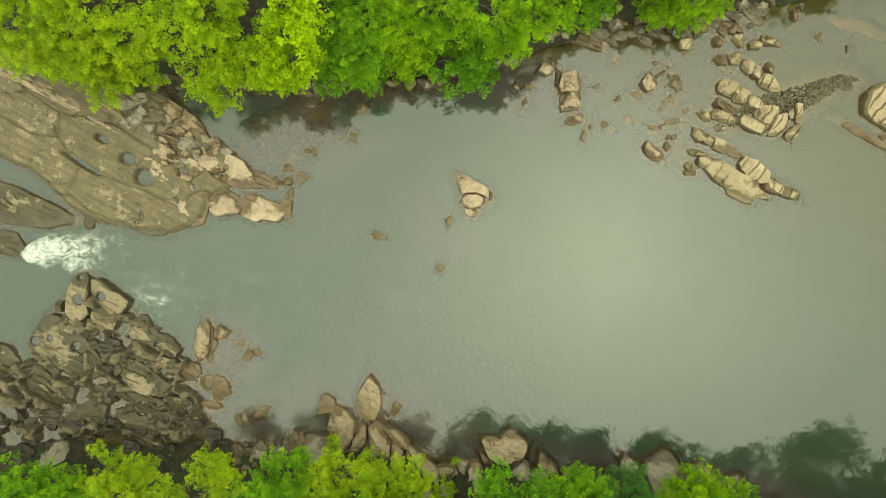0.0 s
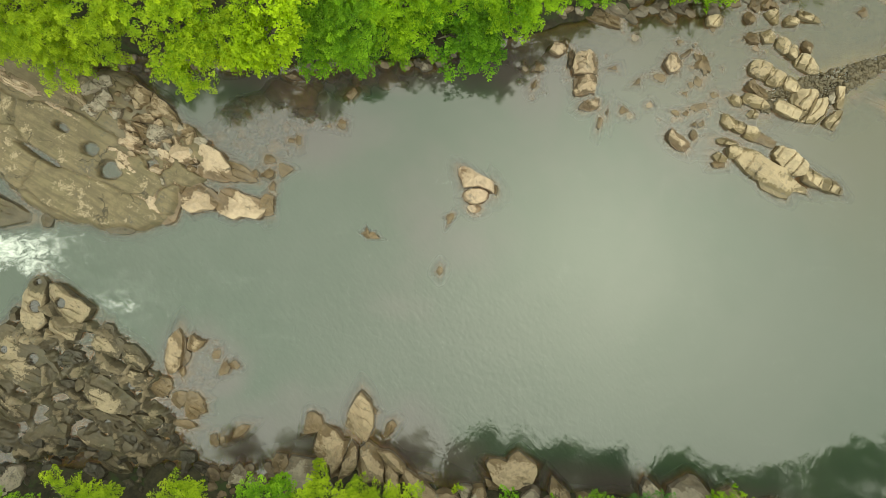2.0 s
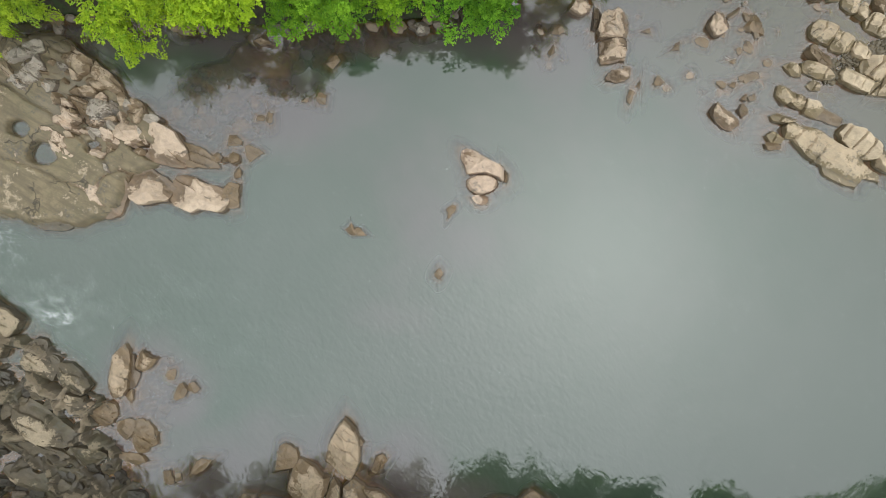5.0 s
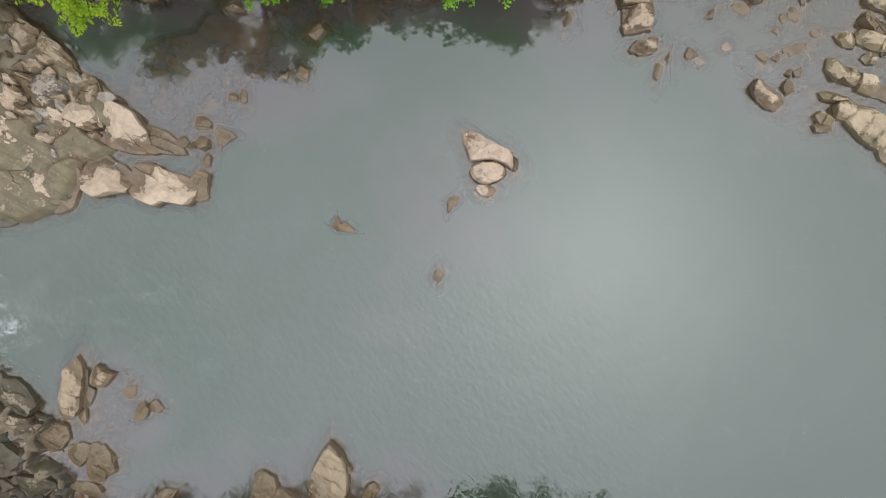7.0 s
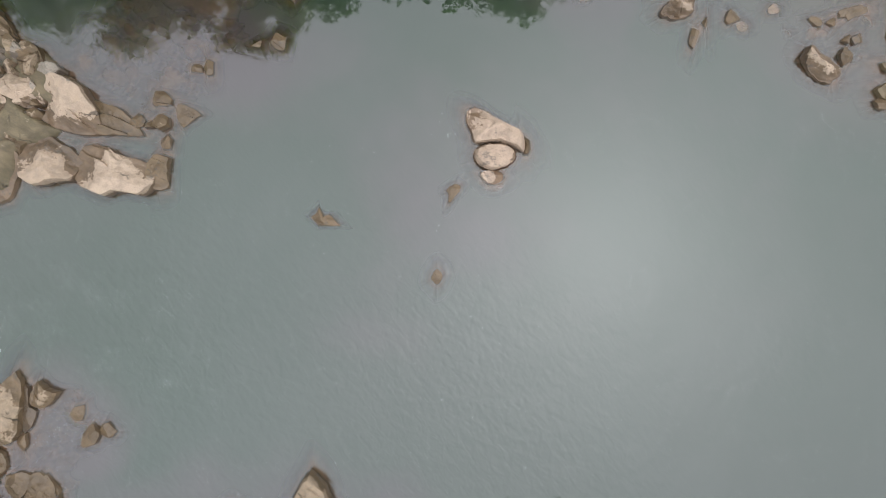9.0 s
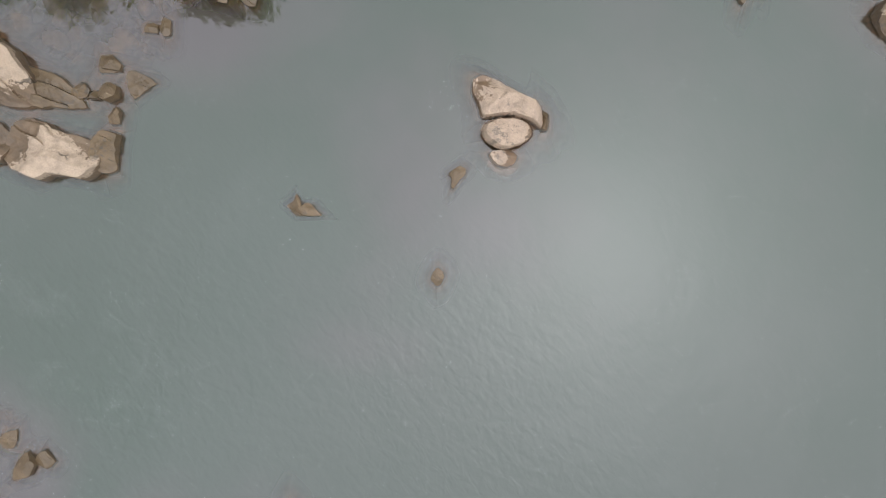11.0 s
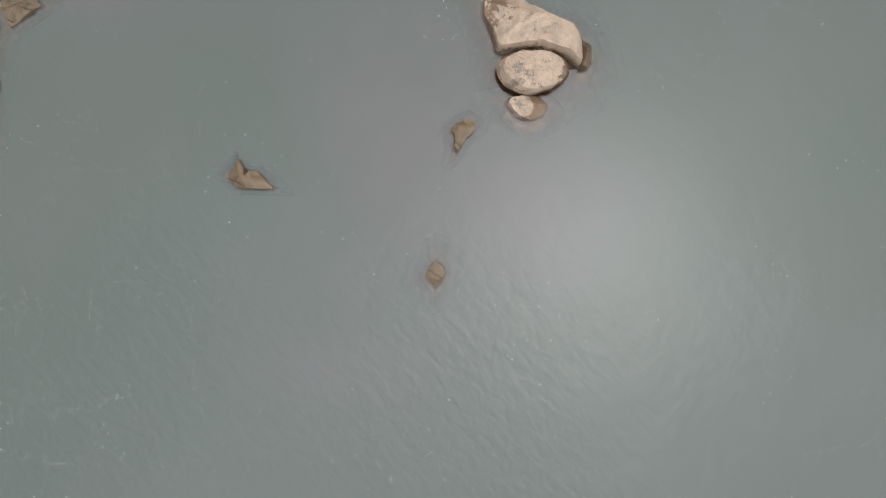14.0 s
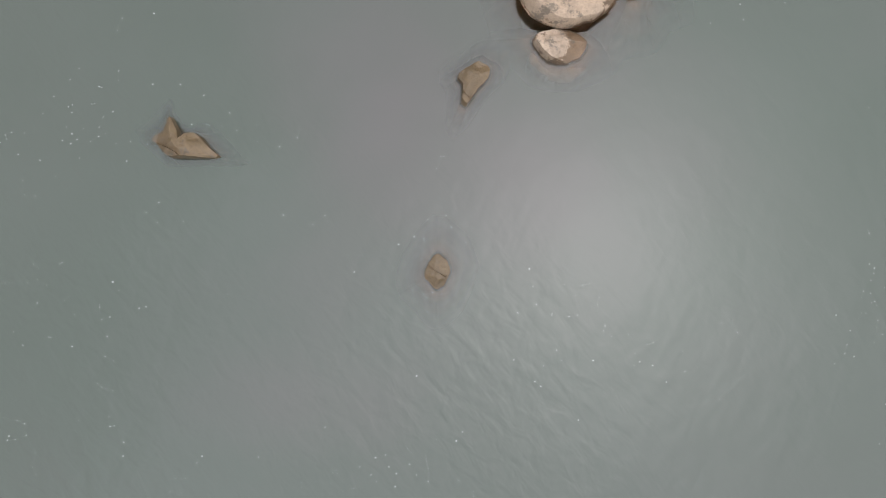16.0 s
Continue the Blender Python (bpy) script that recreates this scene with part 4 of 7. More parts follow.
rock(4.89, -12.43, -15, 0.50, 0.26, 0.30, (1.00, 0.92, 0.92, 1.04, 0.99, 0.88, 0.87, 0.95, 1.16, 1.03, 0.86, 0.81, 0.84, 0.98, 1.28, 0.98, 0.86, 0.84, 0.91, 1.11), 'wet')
rock(-27.91, -6.12, 90, 1.26, 1.19, 0.50, (0.93, 1.03, 1.29, 0.93, 0.79, 0.75, 0.78, 0.92, 1.26, 1.08, 0.90, 0.84, 0.86, 0.99, 0.99, 1.07, 0.94, 0.90, 0.95, 0.93), 'olive', fine=2)
# Broken ridges and boulders in the shallows
rock(13.26, 11.89, -88, 0.55, 0.50, 0.70, (0.95, 0.98, 1.02, 0.96, 1.03, 0.95, 0.95, 1.08, 1.01, 0.94, 1.00, 0.96, 0.92, 1.01, 1.07, 0.96, 0.97, 1.04), 'pale')
rock(14.06, 12.43, 35, 0.42, 0.16, 0.12, (0.89, 1.12, 1.07, 0.86, 0.81, 0.85, 1.04, 1.11, 0.92, 0.87, 0.94, 1.04, 0.92, 0.92, 1.06, 1.04, 0.86, 0.83), 'wet')
rock(14.74, 11.80, 58, 0.28, 0.23, 0.30, (0.94, 0.89, 0.96, 1.04, 0.90, 0.89, 1.00, 1.18, 0.91, 0.82, 0.85, 0.99, 1.23, 0.93, 0.83, 0.85, 0.98, 1.13), 'tan')
rock(15.16, 11.87, -65, 0.54, 0.19, 0.40, (0.89, 1.07, 1.03, 0.56, 0.57, 0.67, 0.93, 1.36, 0.92, 0.76, 0.73, 0.79, 0.98, 0.98, 0.91, 0.96, 0.91, 0.85), 'tan')
rock(13.57, 7.40, -40, 0.78, 0.42, 0.70, (0.97, 1.09, 1.00, 0.91, 0.93, 0.90, 0.98, 1.25, 0.99, 0.91, 0.95, 0.98, 0.96, 1.06, 0.97, 0.94, 1.03, 0.98), 'pale')
rock(14.48, 7.78, -76, 0.33, 0.21, 0.35, (0.86, 0.84, 0.95, 1.24, 0.97, 0.85, 0.84, 0.95, 1.22, 0.96, 0.88, 0.92, 1.09, 0.96, 0.89, 0.93, 1.12, 0.99), 'tan')
rock(14.75, 9.43, 13, 0.54, 0.18, 0.08, (0.84, 0.89, 1.07, 1.07, 0.89, 0.85, 0.92, 1.14, 0.99, 0.89, 0.91, 1.06, 1.00, 0.88, 0.89, 1.02, 1.12, 0.90), 'tan')
rock(14.04, 9.04, 45, 0.19, 0.17, 0.20, (1.07, 1.11, 0.82, 0.71, 0.71, 0.80, 1.07, 1.11, 0.82, 0.71, 0.71, 0.80, 1.07, 1.11, 0.82, 0.71, 0.71, 0.80), 'tan')
rock(14.54, 8.40, 73, 0.17, 0.15, 0.20, (1.17, 0.84, 0.72, 0.71, 0.79, 1.03, 1.17, 0.84, 0.72, 0.71, 0.79, 1.03, 1.17, 0.84, 0.72, 0.71, 0.79, 1.03), 'tan')
rock(14.93, 8.43, 44, 0.23, 0.18, 0.20, (0.93, 1.24, 0.99, 0.85, 0.83, 0.91, 1.18, 0.99, 0.90, 0.92, 1.07, 0.94, 0.89, 0.96, 1.19, 0.96, 0.84, 0.83), 'tan')
rock(14.03, 10.17, 10, 0.18, 0.13, 0.06, (0.75, 0.91, 1.39, 0.92, 0.75, 0.70, 0.75, 0.91, 1.39, 0.92, 0.75, 0.70, 0.75, 0.91, 1.39, 0.92, 0.75, 0.70), 'tan')
rock(11.37, 10.94, 65, 0.16, 0.12, 0.10, (0.99, 0.77, 0.70, 0.73, 0.86, 1.23, 0.99, 0.77, 0.70, 0.73, 0.86, 1.23, 0.99, 0.77, 0.70, 0.73, 0.86, 1.23), 'wet')
rock(8.28, 11.79, 79, 0.79, 0.75, 0.90, (0.97, 0.95, 0.93, 1.03, 0.96, 0.94, 1.04, 1.25, 0.92, 0.80, 0.80, 0.90, 1.21, 1.04, 0.94, 0.96, 1.05, 0.95), 'pale')
rock(8.25, 10.62, 34, 0.73, 0.65, 0.85, (1.23, 0.95, 0.84, 0.82, 0.90, 1.14, 1.06, 0.90, 0.88, 0.97, 1.13, 0.93, 0.87, 0.93, 1.14, 0.95, 0.91, 0.98), 'pale')
# dark narrow block added for the pillar boulder's shaded left side
rock(7.52, 12.09, -87, 0.66, 0.22, 0.40, (0.85, 0.96, 1.17, 0.95, 0.89, 0.94, 1.12, 0.93, 0.88, 0.95, 1.19, 0.96, 0.84, 0.84, 0.95, 1.28, 0.97, 0.85), 'wet')
rock(8.56, 9.44, 11, 0.61, 0.33, 0.50, (0.88, 0.96, 1.21, 0.97, 0.89, 0.93, 1.12, 0.99, 0.94, 1.02, 0.94, 0.95, 1.10, 0.98, 0.93, 0.99, 1.09, 0.92), 'pale')
rock(6.75, 12.69, 15, 0.49, 0.42, 0.70, (0.92, 0.94, 1.07, 0.95, 0.96, 1.10, 0.97, 0.91, 0.96, 1.15, 0.96, 0.92, 1.01, 1.01, 0.91, 0.93, 1.09, 1.03), 'pale')
rock(9.13, 8.48, 78, 0.37, 0.16, 0.20, (0.81, 0.90, 1.17, 1.03, 0.88, 0.87, 0.96, 1.03, 0.92, 0.94, 1.08, 0.98, 0.85, 0.85, 0.96, 1.28, 0.96, 0.83), 'tan')
rock(10.48, 9.19, 10, 0.26, 0.23, 0.25, (0.96, 0.79, 0.74, 0.79, 0.97, 1.27, 0.95, 0.84, 0.84, 0.95, 0.92, 1.01, 1.14, 0.88, 0.79, 0.81, 0.94, 1.32), 'tan')
rock(9.55, 9.04, 85, 0.22, 0.10, 0.15, (0.83, 0.72, 0.71, 0.79, 1.04, 1.15, 0.83, 0.72, 0.71, 0.79, 1.04, 1.15, 0.83, 0.72, 0.71, 0.79, 1.04, 1.15), 'tan')
rock(5.68, 11.60, 4, 0.28, 0.26, 0.25, (0.98, 0.82, 0.79, 0.86, 1.08, 1.14, 0.87, 0.78, 0.79, 0.92, 1.28, 0.99, 0.88, 0.89, 0.95, 0.89, 0.95, 1.16), 'tan')
rock(5.39, 10.62, 63, 0.27, 0.16, 0.20, (0.95, 1.29, 0.97, 0.85, 0.84, 0.95, 1.13, 0.95, 0.91, 0.99, 1.01, 0.88, 0.88, 1.00, 1.22, 0.92, 0.82, 0.82), 'tan')
rock(11.29, 10.79, 37, 0.22, 0.15, 0.15, (0.74, 0.89, 1.31, 0.95, 0.76, 0.70, 0.74, 0.89, 1.31, 0.95, 0.76, 0.70, 0.74, 0.89, 1.31, 0.95, 0.76, 0.70), 'tan')
rock(9.92, 11.59, 1, 0.25, 0.12, 0.10, (0.71, 0.72, 0.84, 1.17, 1.02, 0.79, 0.71, 0.72, 0.84, 1.17, 1.02, 0.79, 0.71, 0.72, 0.84, 1.17, 1.02, 0.79), 'tan')
rock(9.27, 14.52, -18, 1.25, 0.47, 0.40, (0.90, 0.96, 1.06, 0.93, 0.94, 1.07, 1.01, 0.91, 0.92, 1.07, 1.01, 0.94, 1.00, 0.95, 0.91, 0.99, 1.17, 0.96), 'tan')
rock(13.11, 14.58, -19, 0.43, 0.34, 0.50, (0.90, 0.98, 1.03, 0.89, 0.88, 0.98, 1.24, 0.93, 0.82, 0.83, 0.95, 1.30, 0.97, 0.85, 0.85, 0.96, 1.14, 0.95), 'grey')
rock(-4.99, 10.08, 38, 0.40, 0.25, 0.20, (0.90, 0.96, 1.18, 0.95, 0.84, 0.85, 0.97, 1.29, 0.95, 0.83, 0.83, 0.94, 1.25, 0.97, 0.88, 0.91, 1.07, 0.95), 'tan')
rock(-5.56, 8.33, -89, 0.30, 0.27, 0.14, (0.91, 1.04, 1.14, 0.92, 0.87, 0.92, 1.13, 0.96, 0.91, 0.97, 1.17, 0.96, 0.91, 0.98, 1.02, 0.97, 1.03, 0.91), 'tan')
rock(-6.32, 8.25, 26, 0.19, 0.11, 0.05, (0.77, 0.99, 1.23, 0.86, 0.73, 0.70, 0.77, 0.99, 1.23, 0.86, 0.73, 0.70, 0.77, 0.99, 1.23, 0.86, 0.73, 0.70), 'tan')
rock(-0.84, 11.67, -5, 0.47, 0.32, 0.50, (0.94, 0.84, 0.85, 0.97, 1.31, 0.95, 0.82, 0.81, 0.91, 1.19, 1.01, 0.88, 0.88, 0.99, 0.99, 0.91, 0.96, 1.15), 'grey')
rock(0.00, 11.88, -16, 0.32, 0.26, 0.40, (0.95, 0.87, 0.89, 1.06, 1.07, 0.89, 0.84, 0.91, 1.13, 1.02, 0.88, 0.86, 0.96, 1.15, 0.94, 0.88, 0.94, 1.16), 'grey')
rock(-5.94, 11.83, 5, 0.46, 0.22, 0.40, (0.87, 0.83, 0.89, 1.12, 1.06, 0.87, 0.83, 0.89, 1.11, 1.02, 0.90, 0.90, 1.03, 0.98, 0.89, 0.91, 1.07, 1.05), 'grey')
rock(-8.35, 11.12, -6, 0.39, 0.28, 0.50, (0.91, 0.79, 0.79, 0.89, 1.18, 1.04, 0.85, 0.80, 0.85, 1.04, 1.08, 0.93, 0.91, 1.00, 0.88, 0.88, 1.01, 1.24), 'tan')
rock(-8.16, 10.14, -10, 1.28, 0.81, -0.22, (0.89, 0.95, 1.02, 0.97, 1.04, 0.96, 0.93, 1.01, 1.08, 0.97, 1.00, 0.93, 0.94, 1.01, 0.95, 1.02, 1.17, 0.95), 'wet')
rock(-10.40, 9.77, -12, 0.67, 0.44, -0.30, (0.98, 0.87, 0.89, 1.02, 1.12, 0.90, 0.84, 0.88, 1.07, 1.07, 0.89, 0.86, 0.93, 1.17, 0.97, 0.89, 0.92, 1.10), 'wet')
rock(-9.71, 6.26, -2, 0.38, 0.22, 0.10, (0.96, 1.09, 0.89, 0.84, 0.89, 1.10, 1.13, 0.91, 0.84, 0.89, 0.94, 1.03, 1.08, 0.92, 0.89, 0.98, 1.06, 0.95), 'tan')
rock(27.37, 15.37, -22, 1.49, 0.56, -0.10, (0.92, 1.07, 1.03, 0.93, 0.95, 1.04, 0.94, 0.96, 1.12, 0.97, 0.91, 0.97, 1.09, 0.94, 0.93, 1.04, 1.02, 0.91), 'wet')
rock(22.99, 16.79, -84, 0.24, 0.20, 0.30, (1.00, 1.21, 0.85, 0.72, 0.70, 0.78, 1.00, 1.21, 0.85, 0.72, 0.70, 0.78, 1.00, 1.21, 0.85, 0.72, 0.70, 0.78), 'grey')
rock(19.85, 16.62, -13, 0.99, 0.48, 0.40, (0.97, 1.09, 0.93, 0.90, 1.00, 1.17, 0.94, 0.87, 0.91, 1.10, 1.00, 0.93, 0.98, 1.07, 0.94, 0.94, 1.08, 0.97), 'grey')
rock(17.86, 13.33, -21, 0.44, 0.32, 0.40, (0.89, 0.88, 0.90, 0.94, 1.03, 1.17, 1.14, 1.01, 0.94, 0.90, 0.90, 0.92, 0.97, 1.02, 0.96, 0.94, 0.95, 0.98, 1.05, 1.17, 1.03, 0.96, 0.91, 0.90, 0.92, 0.96, 1.05, 1.08, 1.00, 0.95, 0.94, 0.96, 1.01, 1.10, 1.01, 0.93), 'tan', fine=1.4)
rock(18.70, 13.38, -43, 0.47, 0.35, 0.45, (1.09, 1.00, 0.96, 0.94, 0.95, 1.00, 1.08, 1.02, 0.96, 0.94, 0.94, 0.97, 1.04, 1.02, 0.96, 0.93, 0.93, 0.96, 1.03, 1.14, 1.08, 0.97, 0.91, 0.88, 0.88, 0.90, 0.96, 1.06, 1.20, 1.06, 0.97, 0.92, 0.90, 0.91, 0.95, 1.03), 'cream', fine=1.4)
rock(19.53, 12.88, -63, 0.55, 0.35, 0.55, (0.96, 1.04, 1.02, 0.97, 0.94, 0.95, 0.98, 1.05, 1.17, 1.10, 0.99, 0.93, 0.91, 0.91, 0.94, 1.00, 1.00, 0.97, 0.97, 1.00, 1.00, 0.95, 0.92, 0.93, 0.96, 1.03, 1.15, 1.15, 1.03, 0.97, 0.93, 0.93, 0.96, 0.94, 0.92, 0.93), 'cream', fine=1.4)
rock(20.15, 12.53, -76, 0.40, 0.34, 0.55, (0.97, 0.90, 0.86, 0.86, 0.88, 0.93, 1.01, 1.16, 1.20, 1.04, 0.95, 0.89, 0.87, 0.87, 0.90, 0.97, 1.08, 1.02, 0.98, 0.98, 1.00, 1.06, 1.00, 0.94, 0.91, 0.90, 0.93, 0.99, 1.09, 1.07, 0.99, 0.96, 0.95, 0.97, 1.03, 1.08), 'cream', fine=1.4)
rock(20.89, 11.82, -35, 0.82, 0.46, 0.50, (1.03, 1.00, 1.00, 1.03, 1.00, 0.93, 0.89, 0.88, 0.90, 0.95, 1.04, 1.10, 1.05, 1.04, 1.04, 0.94, 0.89, 0.86, 0.86, 0.89, 0.96, 1.00, 1.03, 1.08, 1.19, 1.05, 0.96, 0.92, 0.90, 0.91, 0.93, 0.91, 0.92, 0.95, 1.02, 1.09), 'cream', fine=1.4)
rock(20.94, 12.82, -71, 0.42, 0.30, 0.50, (0.99, 1.05, 1.15, 1.05, 0.95, 0.90, 0.87, 0.87, 0.90, 0.97, 1.07, 1.12, 1.03, 0.98, 0.96, 0.98, 1.02, 1.01, 0.95, 0.93, 0.93, 0.96, 1.03, 1.03, 1.00, 1.00, 1.04, 1.02, 0.96, 0.93, 0.93, 0.96, 1.02, 1.00, 0.97, 0.96), 'tan', fine=1.4)
rock(20.93, 14.54, -22, 0.79, 0.29, 0.45, (1.11, 1.16, 0.98, 0.86, 0.79, 0.75, 0.74, 0.74, 0.78, 0.84, 0.94, 1.10, 1.15, 1.08, 0.92, 0.82, 0.76, 0.73, 0.72, 0.74, 0.78, 0.85, 0.97, 1.08, 1.24, 1.06, 0.91, 0.83, 0.78, 0.75, 0.75, 0.75, 0.77, 0.83, 0.92, 1.07), 'cream', fine=1.4)
rock(20.00, 14.28, -16, 0.46, 0.30, 0.40, (0.99, 1.04, 1.14, 1.01, 0.92, 0.88, 0.86, 0.87, 0.90, 0.97, 1.09, 1.24, 1.07, 0.98, 0.92, 0.90, 0.90, 0.93, 0.93, 0.89, 0.88, 0.90, 0.94, 1.03, 1.17, 1.19, 1.04, 0.94, 0.89, 0.86, 0.87, 0.90, 0.96, 1.02, 0.98, 0.97), 'cream', fine=1.4)
rock(15.66, 14.27, 2, 0.52, 0.38, 0.50, (0.95, 0.99, 1.06, 1.17, 1.08, 0.99, 0.93, 0.91, 0.91, 0.95, 0.93, 0.92, 0.94, 0.99, 1.09, 1.14, 1.03, 0.96, 0.93, 0.93, 0.96, 1.02, 1.09, 1.01, 0.97, 0.95, 0.97, 1.02, 1.01, 0.96, 0.94, 0.95, 0.99, 1.04, 0.98, 0.95), 'cream', fine=1.4)
rock(17.66, 14.50, -35, 0.39, 0.29, 0.40, (1.01, 0.96, 0.95, 0.96, 1.01, 1.09, 1.06, 0.98, 0.93, 0.91, 0.92, 0.97, 1.05, 1.04, 0.98, 0.96, 0.97, 1.01, 1.09, 1.06, 0.98, 0.94, 0.92, 0.93, 0.98, 0.96, 0.95, 0.98, 1.04, 1.14, 1.04, 0.98, 0.94, 0.94, 0.97, 1.03), 'tan', fine=1.4)
rock(18.98, 14.56, -49, 0.47, 0.34, 0.45, (1.14, 1.05, 0.95, 0.89, 0.87, 0.87, 0.90, 0.96, 1.06, 1.03, 0.99, 0.99, 1.01, 1.07, 0.98, 0.91, 0.87, 0.86, 0.87, 0.91, 0.99, 1.13, 1.24, 1.08, 0.98, 0.92, 0.89, 0.86, 0.84, 0.85, 0.88, 0.95, 1.05, 1.03, 1.03, 1.07), 'cream', fine=1.4)
rock(18.20, 11.53, -35, 0.61, 0.56, 0.80, (0.92, 0.90, 0.91, 0.94, 1.01, 1.14, 1.09, 0.99, 0.94, 0.93, 0.94, 0.95, 0.93, 0.94, 0.98, 1.06, 1.06, 1.00, 0.98, 0.99, 1.02, 1.00, 1.00, 1.04, 1.08, 0.98, 0.92, 0.90, 0.90, 0.91, 0.93, 0.98, 1.07, 1.21, 1.06, 0.97), 'cream', fine=1.4)
rock(19.10, 11.03, 22, 0.59, 0.54, 0.70, (0.97, 0.89, 0.85, 0.84, 0.84, 0.85, 0.89, 0.96, 1.09, 1.29, 1.17, 1.03, 0.95, 0.90, 0.88, 0.89, 0.93, 0.99, 1.00, 1.03, 1.02, 0.95, 0.92, 0.92, 0.94, 0.96, 0.95, 0.98, 1.03, 1.14, 1.09, 1.02, 0.99, 0.99, 1.02, 1.09), 'cream', fine=1.4)
rock(20.14, 10.61, -13, 0.65, 0.46, 0.60, (1.03, 1.06, 1.08, 0.95, 0.87, 0.82, 0.80, 0.81, 0.83, 0.87, 0.93, 1.05, 1.23, 1.24, 1.06, 0.96, 0.90, 0.87, 0.87, 0.89, 0.94, 0.96, 1.02, 1.08, 1.00, 0.96, 0.95, 0.95, 0.91, 0.90, 0.92, 0.97, 1.06, 1.12, 1.05, 1.02), 'cream', fine=1.4)
rock(18.12, 10.35, -39, 0.78, 0.39, 0.50, (0.99, 0.96, 0.95, 0.98, 1.04, 1.15, 1.02, 0.92, 0.85, 0.82, 0.82, 0.88, 1.00, 1.20, 1.09, 1.01, 0.96, 0.95, 0.97, 1.01, 1.03, 1.04, 1.08, 1.02, 0.94, 0.90, 0.89, 0.88, 0.90, 0.94, 1.03, 1.06, 1.02, 1.01, 1.03, 1.06), 'tan', fine=1.4)
rock(16.87, 9.75, -34, 0.49, 0.27, 0.40, (0.98, 0.93, 0.91, 0.92, 0.97, 1.04, 1.10, 1.01, 0.96, 0.94, 0.95, 0.99, 1.07, 1.03, 0.95, 0.91, 0.90, 0.91, 0.96, 1.04, 1.18, 1.08, 0.98, 0.93, 0.90, 0.91, 0.94, 1.01, 1.08, 1.00, 0.95, 0.94, 0.95, 1.00, 1.08, 1.06), 'cream', fine=1.4)
rock(17.91, 9.69, -28, 0.85, 0.33, 0.50, (1.03, 1.07, 1.15, 1.07, 0.96, 0.90, 0.86, 0.86, 0.88, 0.93, 0.96, 1.01, 1.11, 1.13, 1.01, 0.94, 0.91, 0.90, 0.93, 0.91, 0.90, 0.92, 0.97, 1.06, 1.18, 1.07, 1.00, 0.97, 0.97, 0.95, 0.89, 0.86, 0.86, 0.89, 0.95, 1.03), 'cream', fine=1.4)
rock(17.86, 8.99, -7, 0.34, 0.25, 0.35, (0.87, 0.88, 0.92, 0.99, 1.11, 1.12, 1.01, 0.95, 0.92, 0.92, 0.94, 1.01, 1.06, 0.98, 0.94, 0.93, 0.94, 0.99, 1.07, 1.12, 1.01, 0.95, 0.93, 0.93, 0.96, 1.03, 0.98, 0.94, 0.93, 0.94, 0.99, 1.08, 1.17, 1.03, 0.94, 0.89), 'cream', fine=1.4)
rock(19.77, 9.26, -25, 0.85, 0.45, 0.70, (0.91, 0.92, 0.97, 1.05, 1.19, 1.05, 0.94, 0.88, 0.84, 0.84, 0.86, 0.91, 0.99, 1.13, 1.13, 1.05, 1.00, 0.99, 1.01, 1.02, 0.99, 1.00, 1.03, 0.98, 0.92, 0.89, 0.89, 0.90, 0.91, 0.95, 1.02, 1.14, 1.17, 1.04, 0.96, 0.92), 'cream', fine=1.4)
rock(20.71, 9.62, 79, 0.94, 0.68, 0.75, (0.85, 0.84, 0.86, 0.91, 0.95, 0.99, 1.06, 1.19, 1.25, 1.12, 1.04, 0.77, 0.62, 0.53, 0.48, 0.45, 0.43, 1.20, 1.17, 1.18, 1.23, 1.10, 0.96, 0.88, 0.83, 0.81, 0.81, 0.84, 0.89, 0.99, 1.14, 1.10, 1.04, 1.01, 0.95, 0.88), 'cream', fine=1.4)
rock(21.48, 9.14, 65, 0.81, 0.54, 0.70, (1.00, 1.04, 0.99, 0.97, 0.99, 1.03, 1.12, 1.00, 0.92, 0.88, 0.86, 0.88, 0.92, 0.99, 1.12, 1.22, 1.07, 0.98, 0.93, 0.90, 0.91, 0.95, 0.93, 0.92, 0.94, 1.00, 1.09, 1.04, 1.00, 0.99, 1.02, 1.05, 0.98, 0.94, 0.93, 0.95), 'cream', fine=1.4)
rock(22.42, 8.65, 49, 0.68, 0.40, 0.40, (1.06, 1.06, 1.10, 1.04, 0.94, 0.87, 0.84, 0.84, 0.86, 0.91, 1.01, 1.05, 1.05, 1.09, 1.04, 0.93, 0.86, 0.83, 0.82, 0.83, 0.85, 0.89, 0.97, 1.10, 1.33, 1.15, 0.98, 0.87, 0.81, 0.78, 0.77, 0.78, 0.82, 0.89, 1.01, 1.09), 'cream', fine=1.4)
rock(22.27, 9.90, 80, 0.42, 0.24, 0.60, (0.91, 0.93, 0.98, 1.07, 1.18, 1.04, 0.96, 0.91, 0.90, 0.91, 0.95, 1.03, 1.10, 1.01, 0.97, 0.96, 0.98, 1.03, 0.98, 0.93, 0.90, 0.91, 0.94, 1.01, 1.12, 1.14, 1.02, 0.95, 0.91, 0.90, 0.92, 0.98, 1.07, 1.02, 0.95, 0.91), 'grey', fine=1.4)
